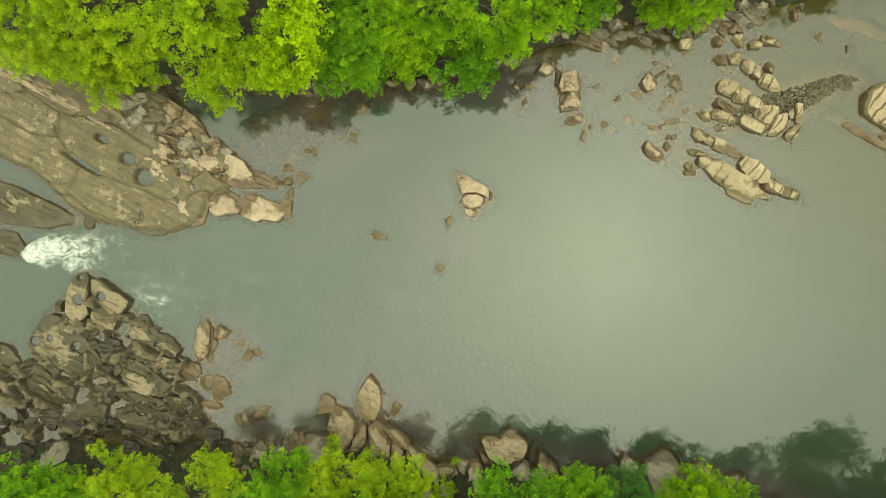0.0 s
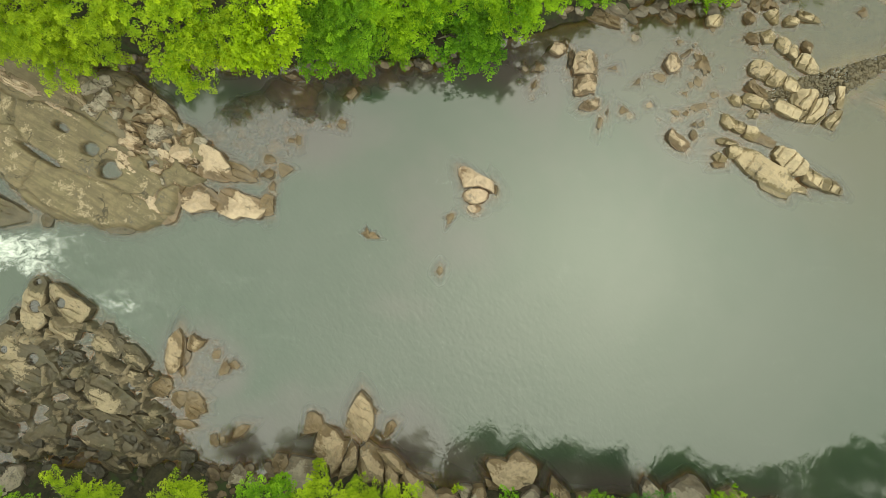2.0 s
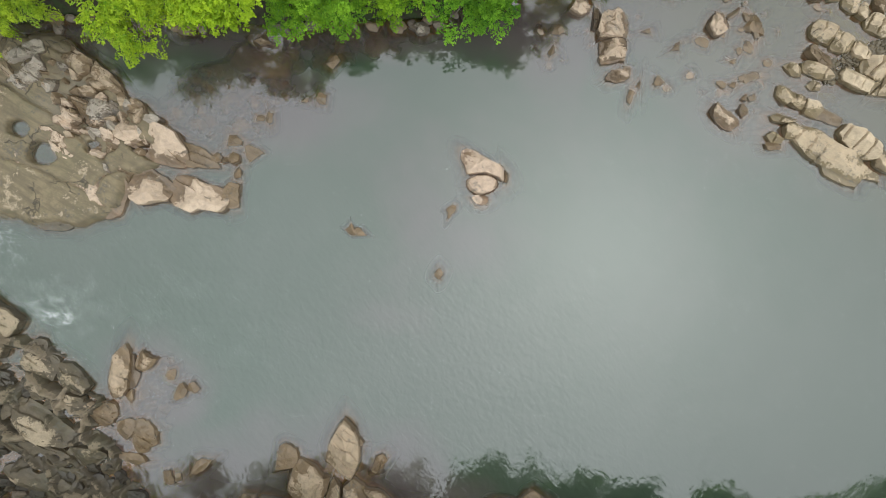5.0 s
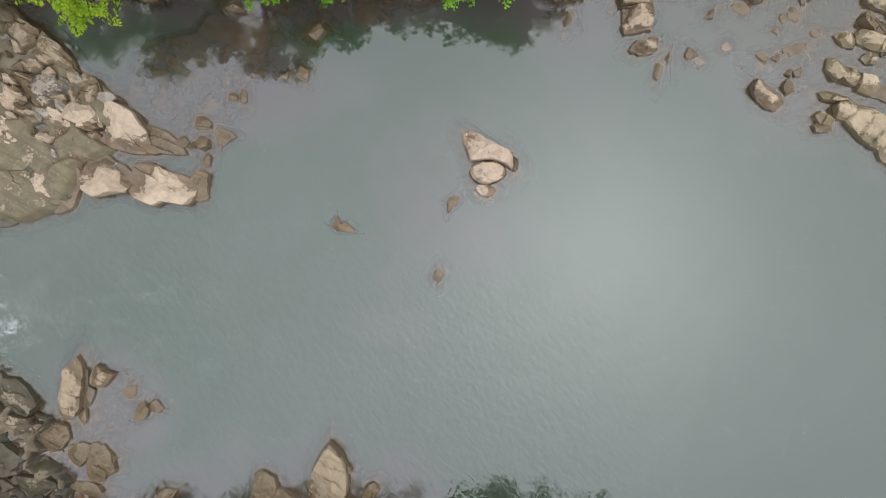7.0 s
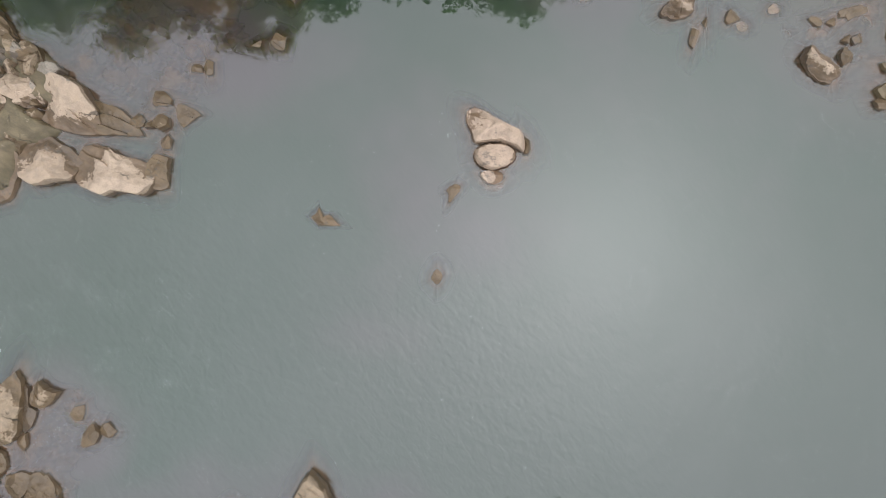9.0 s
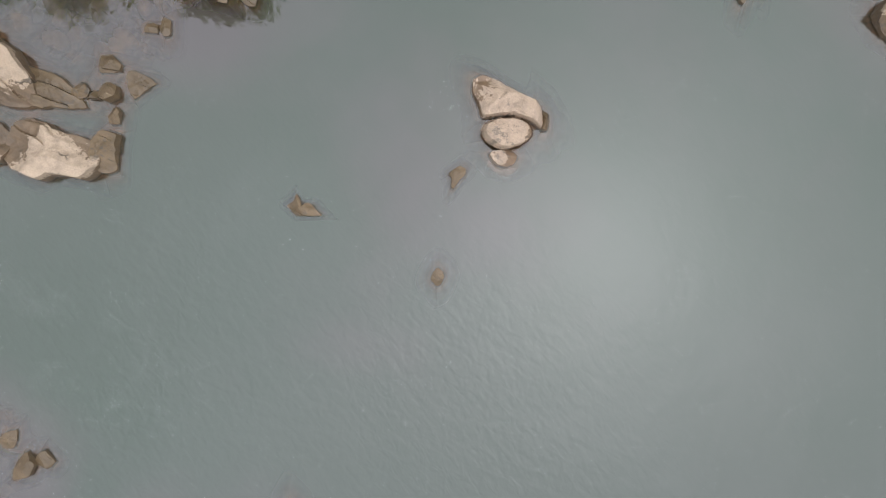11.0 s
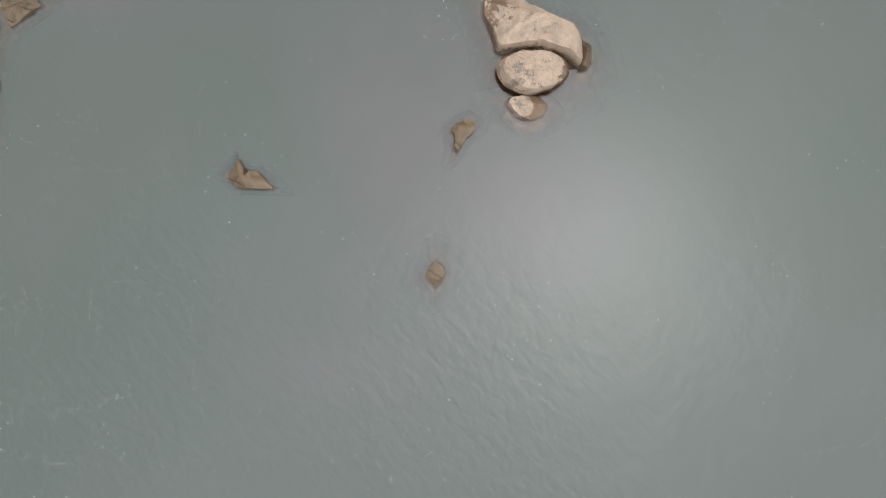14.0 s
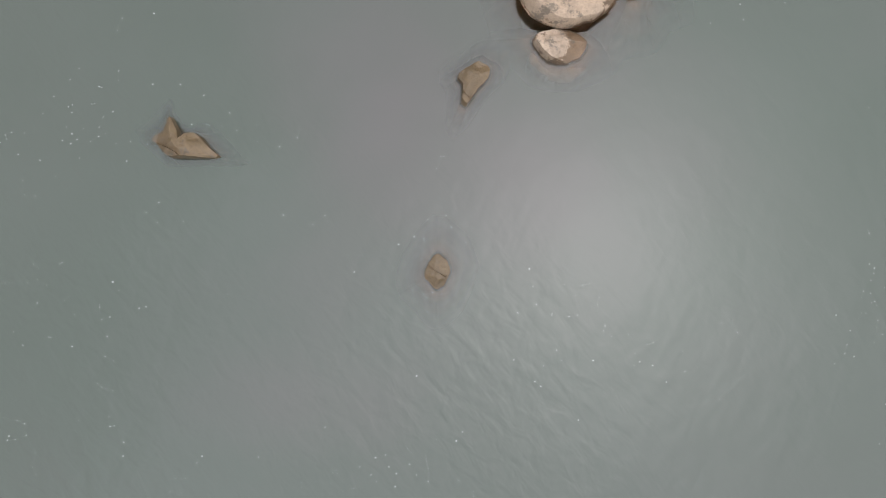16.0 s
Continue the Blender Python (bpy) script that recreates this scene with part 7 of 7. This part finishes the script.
def white_water():
    """The foaming tongue below the gap in the ledge: a lumpy sheet thinning out downstream."""
    X, Y = np.meshgrid(np.arange(-27.4, -16.0, 0.07), np.arange(-4.6, 3.4, 0.07))
    mid = 0.95 + 0.05 * (X + 26) - 0.15 + 1.9 * fbm(X * 0.7, Y * 0.7, 3.0, 4, 71)
    along = (X + 26.4 + 1.6 * fbm(X * 0.7, Y * 0.7, 6.0, 4, 72)) / 6.8
    half = 0.5 + 1.25 * np.clip(along * 2.5, 0, 1)
    body = np.clip(1 - (np.abs(Y - mid) / half) ** 2, 0, 1)
    froth = fbm(X * 1.3, Y * 1.9, 0.0, 5, 70)
    plume = body * np.clip((X + 26.9) * 1.5, 0, 1) * np.clip(1.25 - 1.2 * along + 0.5 * froth, 0, 0.95)
    churn = 0.42 * np.exp(-(((X + 18.2) / 2.2) ** 2 + ((Y + 2.0 + 0.25 * (X + 18)) / 1.0) ** 2))
    thick = np.maximum(plume, churn * smooth((froth + 0.4) * 2.4))
    Z = 0.012 + 0.45 * plume * np.clip(1 - along * 1.6, 0, 1) + 0.3 * plume * (froth + 0.3)
    faces = grid_faces(*X.shape)
    keep = thick.ravel() > 0.04
    ob = mesh_of("white_water", np.stack([X, Y, np.maximum(Z, 0.012)], -1).reshape(-1, 3), faces[keep[faces].all(1)], FROTH)
    layer = ob.data.attributes.new("froth", "FLOAT", "POINT")
    layer.data.foreach_set("value", thick.astype(np.float32).ravel())
    return ob


tagged(white_water(), "white foaming water tumbling through a gap in the ledge", "rapids", kind="stuff")


def flecks():
    """White flecks painted in for sun glints, and foam, in loose trains on the current."""
    rnd = np.random.RandomState(8)
    x, y = rnd.uniform(-22, 30, 350000), rnd.uniform(-11, 6, 350000)
    along, across = x * 0.98 - y * 0.2, x * 0.2 + y * 0.98
    trains = value_noise(along * 0.35, across * 0.75, 0.0, 81) * value_noise(along * 1.3, across * 1.8, 0.0, 82)
    lively = np.exp(-(((x + 16) / 6) ** 2 + ((y + 2) / 2.5) ** 2)) * 1.6 + np.exp(-(((x - 24) / 9) ** 2 + ((y + 1) / 4) ** 2)) * 0.06
    odds = np.clip((trains - 0.31) * 3, 0, 1) * 0.045 + lively * 0.7 * np.clip((trains - 0.1) * 2, 0, 1)
    keep = rnd.uniform(0, 1, len(x)) < odds
    x, y = x[keep], y[keep]
    r, turn = rnd.uniform(0.003, 0.009, len(x)), rnd.uniform(0, 6.28, len(x))
    corners = np.linspace(0, 2 * math.pi, 6)[:5]
    px = x[:, None] + r[:, None] * 1.4 * np.cos(corners + turn[:, None])
    py = y[:, None] + r[:, None] * np.sin(corners + turn[:, None])
    verts = np.concatenate([np.stack([px, py, np.full_like(px, 0.004)], -1).reshape(-1, 3), np.stack([x, y, 0.004 + r * 0.5], -1)])
    n = len(x)
    i = np.arange(n)
    faces = np.concatenate([np.stack([i * 5 + k, i * 5 + (k + 1) % 5, n * 5 + i], -1) for k in range(5)])
    return mesh_of("glint_flecks", verts, faces, FLECK_WHITE)


tagged(flecks(), "small white flecks standing in for sun glints and foam on the water", "foam", kind="stuff")


# ---- trees
def tube(path, radii, sides=7):
    """Rings of a tapering limb along a path."""
    path = [Vector(p) for p in path]
    verts = []
    for i, (p, r) in enumerate(zip(path, radii)):
        ahead = (path[min(i + 1, len(path) - 1)] - path[max(i - 1, 0)]).normalized()
        side = ahead.cross(Vector((0.3, 0.9, 0.1))).normalized()
        up = side.cross(ahead)
        verts += [p + r * (math.cos(q) * side + math.sin(q) * up) for q in [2 * math.pi * k / sides for k in range(sides)]]
    faces = [(a * sides + k, a * sides + (k + 1) % sides, (a + 1) * sides + (k + 1) % sides, (a + 1) * sides + k) for a in range(len(path) - 1) for k in range(sides)]
    return verts, faces


def bough(start, end, r0, r1, rnd, sag=0.3):
    steps = 6
    out, radii = [], []
    for i in range(steps + 1):
        t = i / steps
        p = Vector(start).lerp(Vector(end), t)
        wiggle = math.sin(t * math.pi)
        out.append(p + Vector((rnd.uniform(-1, 1) * 0.12 * wiggle, rnd.uniform(-1, 1) * 0.12 * wiggle, sag * wiggle)))
        radii.append(r0 + (r1 - r0) * t)
    return tube(out, radii)


def leaves(lobes, length, density, rnd, gaps=0.15):
    """Leaves set along drooping sprays that stand out from uneven lobes, with gaps between; gives places, faces and how
    sunlit each leaf is coloured.
    """
    verts, faces, lit_shares = [], [], []
    total = 0
    for x, y, z, r in lobes:
        reach = min(0.62 * r, 0.85)
        sprays = int(10 + 26 * (r / reach) ** 2)
        way = rnd.normal(size=(sprays, 3))
        way /= np.linalg.norm(way, axis=1)[:, None]
        way[:, 2] = np.where(way[:, 2] < -0.25, -way[:, 2], way[:, 2])
        lump = 1 + 1.1 * fbm(way[:, 0] * 1.9 + x, way[:, 1] * 1.9 + y, way[:, 2] * 1.9 + z, 3, 91)
        open_sky = fbm((x + way[:, 0] * r) * 0.9, (y + way[:, 1] * r) * 0.9, z * 0.3, 3, 95) > -gaps
        way, lump = way[open_sky], lump[open_sky]
        sprays = len(way)
        if not sprays:
            continue
        root = np.array([x, y, z]) + way * (r * lump * rnd.uniform(0.35, 0.88, sprays))[:, None] * np.array([1, 1, 0.8])
        axis = way * np.array([1.0, 1.0, 0.55]) + rnd.normal(size=(sprays, 3)) * np.array([0.45, 0.45, 0.22])
        axis /= np.linalg.norm(axis, axis=1)[:, None]
        run = reach * rnd.uniform(0.4, 1.1, sprays)
        counts = np.maximum((run * reach * 0.58 * density * 0.62).astype(int), 8)
        base, out, long = np.repeat(root, counts, 0), np.repeat(axis, counts, 0), np.repeat(run, counts)
        fresh = np.repeat(rnd.uniform(0, 1, sprays), counts)
        n = len(base)
        flat = np.array([0, 0, 1.0]) + rnd.normal(size=(n, 3)) * 0.22
        side = np.cross(flat, out)
        side /= np.linalg.norm(side, axis=1)[:, None] + 1e-9
        t = rnd.uniform(0.02, 1.0, n) ** 0.8
        sway = rnd.uniform(-1, 1, n)
        hub = base + out * (t * long)[:, None] + side * (sway * 0.42 * long * np.sin(math.pi * np.clip(t * 0.86 + 0.12, 0, 1)))[:, None]
        hub[:, 2] += rnd.normal(size=n) * 0.07 * long - 0.42 * long * t**2
        tip = out * 0.7 + side * (np.sign(sway) * 0.75)[:, None] + rnd.normal(size=(n, 3)) * 0.35
        normal = np.array([0, 0, 0.9]) + out * 0.35 + rnd.normal(size=(n, 3)) * 0.42
        normal /= np.linalg.norm(normal, axis=1)[:, None]
        tip = tip - normal * (tip * normal).sum(1)[:, None]
        tip /= np.linalg.norm(tip, axis=1)[:, None] + 1e-9
        across = np.cross(normal, tip)
        size = (length * rnd.uniform(0.55, 1.3, n))[:, None]
        base_p, tip_p = hub - tip * size * 0.5, hub + tip * size * 0.5 - normal * size * 0.15
        left, right = hub + across * size * 0.34 + normal * size * 0.1, hub - across * size * 0.34 + normal * size * 0.1
        verts.append(np.stack([base_p, right, tip_p, left], 1).reshape(-1, 3))
        # leaf colour holds sunlit tips and shaded insides, with a random tone per spray
        lit_shares.append(np.repeat(np.clip(0.55 * fresh + 0.5 * t - 0.05 + rnd.normal(size=n) * 0.12, 0, 1), 4))
        q = total + np.arange(n)[:, None] * 4
        faces.append(np.concatenate([q + [0, 1, 2], q + [0, 2, 3]]))
        total += 4 * n
    return np.concatenate(verts), np.concatenate(faces), np.concatenate(lit_shares)


def tree(x, y, kind, lobes, group="trees on the banks", coarse=1.0):
    """A tree: tapered trunk with limbs to every lobe of its leafy crown."""
    seed = int(abs(x) * 131 + abs(y) * 17)
    rnd, material = random.Random(seed), LEAF[kind]
    z0 = float(ground_height(np.array([x]), np.array([y]))[0])
    root = tagged(new("tree"), material[3], "tree", group)
    root.location = (x, y, z0)
    base = Vector((x, y, z0))
    top = Vector((sum(l[0] for l in lobes) / len(lobes), sum(l[1] for l in lobes) / len(lobes), sum(l[2] for l in lobes) / len(lobes)))
    thick = 0.09 + 0.05 * len(lobes) ** 0.5
    fork = base.lerp(top, 0.5)

    def add(name, verts, faces, mat):
        ob = mesh_of(name, np.array([tuple(v) for v in verts]) - np.array(base), np.array(faces), mat)
        ob.parent = root
        return ob

    add("trunk", *bough(base - Vector((0, 0, 0.2)), fork, thick, thick * 0.7, rnd, 0.1), BARK)
    for lx, ly, lz, lr in lobes:
        add("limb", *bough(fork, (lx, ly, lz + 0.3 * lr), thick * 0.55, 0.02, rnd), BARK)
    verts, faces, lit_shares = leaves(lobes, material[1] * coarse, material[2] / coarse**2, np.random.RandomState(seed), 0.11 if coarse == 1.0 else 1.0)
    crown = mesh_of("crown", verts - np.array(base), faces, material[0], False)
    crown.data.attributes.new("lit_share", "FLOAT", "POINT").data.foreach_set("value", lit_shares.astype(np.float32))
    crown.parent = root
    return root


tree(-21.1, 14.3, 'fine_yellow', [(-23.0, 13.4, 5.5, 2.34), (-20.8, 13.0, 5.0, 2.37), (-23.4, 12.2, 4.1, 1.46), (-21.8, 12.1, 4.1, 1.46), (-19.9, 11.9, 3.9, 1.79), (-19.6, 10.9, 3.2, 1.33), (-17.1, 12.8, 5.7, 2.01), (-16.8, 11.6, 4.5, 1.54), (-19.4, 14.3, 6.4, 2.43), (-18.5, 11.0, 3.5, 0.82)])
tree(-13.3, 14.3, 'yellow', [(-14.4, 13.5, 6.1, 2.14), (-13.0, 12.0, 4.9, 1.74), (-12.6, 10.8, 4.1, 1.46), (-12.8, 13.7, 6.5, 2.27), (-10.9, 11.6, 4.0, 1.63), (-11.1, 13.3, 5.3, 1.88), (-11.3, 10.6, 3.4, 1.06), (-12.6, 10.2, 3.3, 1.16), (-13.8, 10.4, 4.5, 0.8), (-10.0, 10.6, 3.8, 1.14)])
tree(-8.2, 14.5, 'lime', [(-7.8, 12.4, 7.5, 1.47), (-8.7, 11.3, 6.2, 1.28), (-7.7, 11.2, 6.2, 1.22), (-7.5, 13.4, 8.0, 1.45), (-8.4, 10.6, 5.0, 0.82), (-9.2, 10.5, 5.6, 0.68)])
tree(-5.6, 14.4, 'green', [(-6.4, 13.8, 3.9, 1.79), (-6.1, 12.3, 3.1, 1.5), (-4.5, 12.5, 4.0, 1.63), (-4.2, 11.7, 2.4, 1.09), (-6.7, 11.1, 2.5, 0.81), (-6.9, 14.7, 4.8, 1.91), (-4.4, 14.1, 4.8, 1.91), (-5.4, 12.0, 2.4, 1.02)])
tree(-1.6, 14.6, 'fresh', [(-1.9, 13.5, 4.0, 1.63), (-1.3, 12.3, 3.2, 1.33), (-2.1, 11.8, 2.0, 0.82), (-2.8, 14.0, 5.0, 1.58), (-0.6, 14.4, 4.8, 1.91), (-2.6, 12.6, 3.4, 0.99)])
tree(1.2, 13.2, 'deep', [(1.4, 12.6, 2.2, 1.64), (2.4, 11.6, 2.2, 1.02), (0.8, 11.5, 2.2, 1.02), (0.7, 13.5, 4.0, 1.63), (2.0, 13.3, 3.1, 1.5), (2.6, 12.3, 2.6, 0.74), (-0.1, 12.2, 2.8, 1.18)])
tree(4.3, 14.6, 'fresh', [(3.6, 13.2, 6.4, 1.64), (5.2, 13.7, 6.2, 1.28), (3.3, 12.5, 5.9, 1.02), (4.3, 12.2, 6.3, 0.79), (6.2, 14.5, 5.8, 1.11), (2.1, 14.0, 6.8, 1.74), (5.1, 12.9, 6.0, 0.68)])
tree(8.1, 15.1, 'green', [(8.6, 15.7, 1.9, 1.1), (9.5, 16.1, 2.4, 1.09), (7.8, 15.1, 2.1, 0.68), (9.0, 15.1, 1.7, 0.55)])
tree(13.6, 15.1, 'fresh', [(14.1, 16.0, 1.7, 1.31), (15.3, 16.2, 2.1, 1.54), (13.4, 15.5, 1.6, 0.76), (14.8, 15.3, 1.6, 0.69), (16.6, 16.3, 1.9, 0.96), (12.8, 16.2, 1.9, 1.03)])
tree(-22.2, -14.2, 'green', [(-23.9, -12.3, 4.1, 1.46), (-22.0, -12.7, 4.1, 1.46), (-25.2, -11.9, 4.2, 1.29), (-20.7, -13.2, 4.1, 1.46), (-22.4, -13.3, 4.8, 1.91), (-24.2, -13.3, 5.0, 1.58)])
tree(-17.6, -14.2, 'fine_yellow', [(-18.8, -11.6, 4.2, 1.29), (-17.4, -11.9, 4.2, 1.29), (-19.5, -10.7, 4.2, 0.55), (-16.8, -11.4, 4.1, 0.71), (-18.3, -12.9, 4.3, 1.94), (-16.3, -12.4, 4.4, 0.96), (-19.6, -11.9, 4.4, 0.9)])
tree(-12.6, -14.2, 'fine_yellow', [(-12.9, -11.6, 4.2, 1.23), (-13.6, -12.7, 4.2, 1.29), (-11.9, -12.3, 4.4, 1.03), (-13.2, -10.7, 4.2, 0.49), (-12.4, -10.9, 4.2, 0.49), (-14.3, -13.1, 4.2, 1.29)])
tree(-8.9, -14.2, 'green', [(-8.6, -11.7, 4.2, 1.36), (-9.8, -12.6, 4.3, 1.16), (-7.9, -10.9, 4.1, 0.65), (-10.7, -13.1, 4.3, 1.13), (-8.6, -12.9, 5.0, 1.58)])
tree(-4.2, -14.2, 'fine_yellow', [(-5.6, -11.6, 4.2, 1.36), (-4.2, -11.9, 4.2, 1.36), (-2.7, -12.0, 4.2, 1.29), (-1.2, -11.8, 4.4, 1.03), (-6.2, -11.0, 2.6, 0.61), (-1.8, -13.0, 4.1, 1.46), (-6.9, -12.6, 4.2, 1.29), (-4.2, -12.9, 4.8, 1.91), (-6.3, -10.2, 2.6, 0.3)])
tree(4.5, -14.4, 'deep', [(4.2, -11.5, 5.8, 1.17), (4.9, -12.1, 6.1, 1.38), (3.2, -12.0, 5.7, 1.12), (4.8, -11.4, 5.6, 0.62)])
tree(7.3, -14.4, 'green', [(7.2, -12.2, 4.3, 1.16), (8.6, -12.2, 4.4, 0.96), (6.5, -12.8, 4.7, 1.28), (8.3, -12.8, 5.1, 1.42)])
tree(10.4, -14.4, 'grey_green', [(10.9, -12.4, 3.8, 1.18), (9.9, -12.8, 4.3, 1.16), (10.9, -13.0, 4.6, 1.44)])
tree(14.4, -14.4, 'fresh', [(14.7, -12.6, 3.3, 1.13), (16.2, -12.9, 3.3, 1.13), (13.7, -13.1, 3.4, 0.92), (17.6, -13.4, 3.3, 1.13), (14.9, -13.2, 4.1, 1.46)])
tree(0.7, -13.2, 'fine_yellow', [(1.1, -11.7, 2.3, 0.34), (0.6, -12.5, 2.7, 0.51), (0.3, -13.3, 2.6, 0.68)])


# Tall trees over the near bank downstream, and the wood behind both banks
def tall_tree(x, y, kind, height, spread_r, seed, coarse=2.5):
    rnd = random.Random(seed)
    lobes = [(x, y, height - spread_r * 0.5, spread_r * 0.62)]
    for k in range(8):
        q = 2 * math.pi * (k + rnd.random() * 0.6) / 8
        d = spread_r * rnd.uniform(0.5, 0.75)
        lobes.append((x + d * math.cos(q), y + d * math.sin(q), height - spread_r * rnd.uniform(0.75, 1.3), spread_r * rnd.uniform(0.32, 0.48)))
    return tree(x, y, kind, lobes, "wood behind the banks", coarse)


tall_tree(22.8, -17.0, "green", 12.0, 3.6, 1)
tall_tree(31.5, -17.3, "green", 16.0, 4.5, 2)
tall_tree(38.0, -18.6, "green", 15.0, 4.4, 3)
tall_tree(27.0, -20.5, "deep", 12.0, 4.0, 4)
tall_tree(26.8, -18.8, "deep", 8.2, 3.4, 11)
tall_tree(36.0, -19.2, "green", 9.6, 4.0, 12)
tall_tree(18.8, -18.6, "green", 6.8, 3.0, 13)
tall_tree(2.0, -15.2, "green", 11.5, 2.7, 21)
tall_tree(7.0, -15.0, "fresh", 9.5, 2.5, 22)
tall_tree(11.5, -15.4, "green", 9.5, 2.5, 23)
tall_tree(-4.0, -15.0, "green", 8.5, 2.4, 24)
tall_tree(16.5, -16.2, "deep", 10.5, 2.6, 25)
tall_tree(12.0, -18.4, "deep", 7.2, 3.0, 14)
tall_tree(7.5, 18.2, "fresh", 9.5, 3.2, 8)
tall_tree(14.5, 19.2, "green", 9.0, 3.2, 9)
tall_tree(26.0, 21.6, "green", 9.0, 3.5, 10)
wood = [tall_tree(-16, 20.0, "green", 9.5, 4.0, 5, 5.0), tall_tree(-4, 20.5, "fresh", 9.0, 4.2, 6, 5.0), tall_tree(-8, -19.5, "green", 8.0, 4.0, 7, 5.0)]
rnd = random.Random(77)
for i, (x, y) in enumerate([(-30, 20), (-23, 22), (-10, 24), (3, 22), (11, 24), (20, 23), (31, 25), (37, 27), (0, 28), (-18, 28), (14, 29), (26, 31), (-30, 30),
                            (-30, -20), (-22, -19), (-15, -21), (0, -19.5), (6, -21), (14, -24), (21, -25), (33, -27), (6, -27), (-5, -28), (-20, -28), (42, -25)]):
    source = wood[i % 3]
    z = float(ground_height(np.array([float(x)]), np.array([float(y)]))[0])
    copy_thing(source, pose(x, y, z, 0, 0, rnd.uniform(0, 360)))
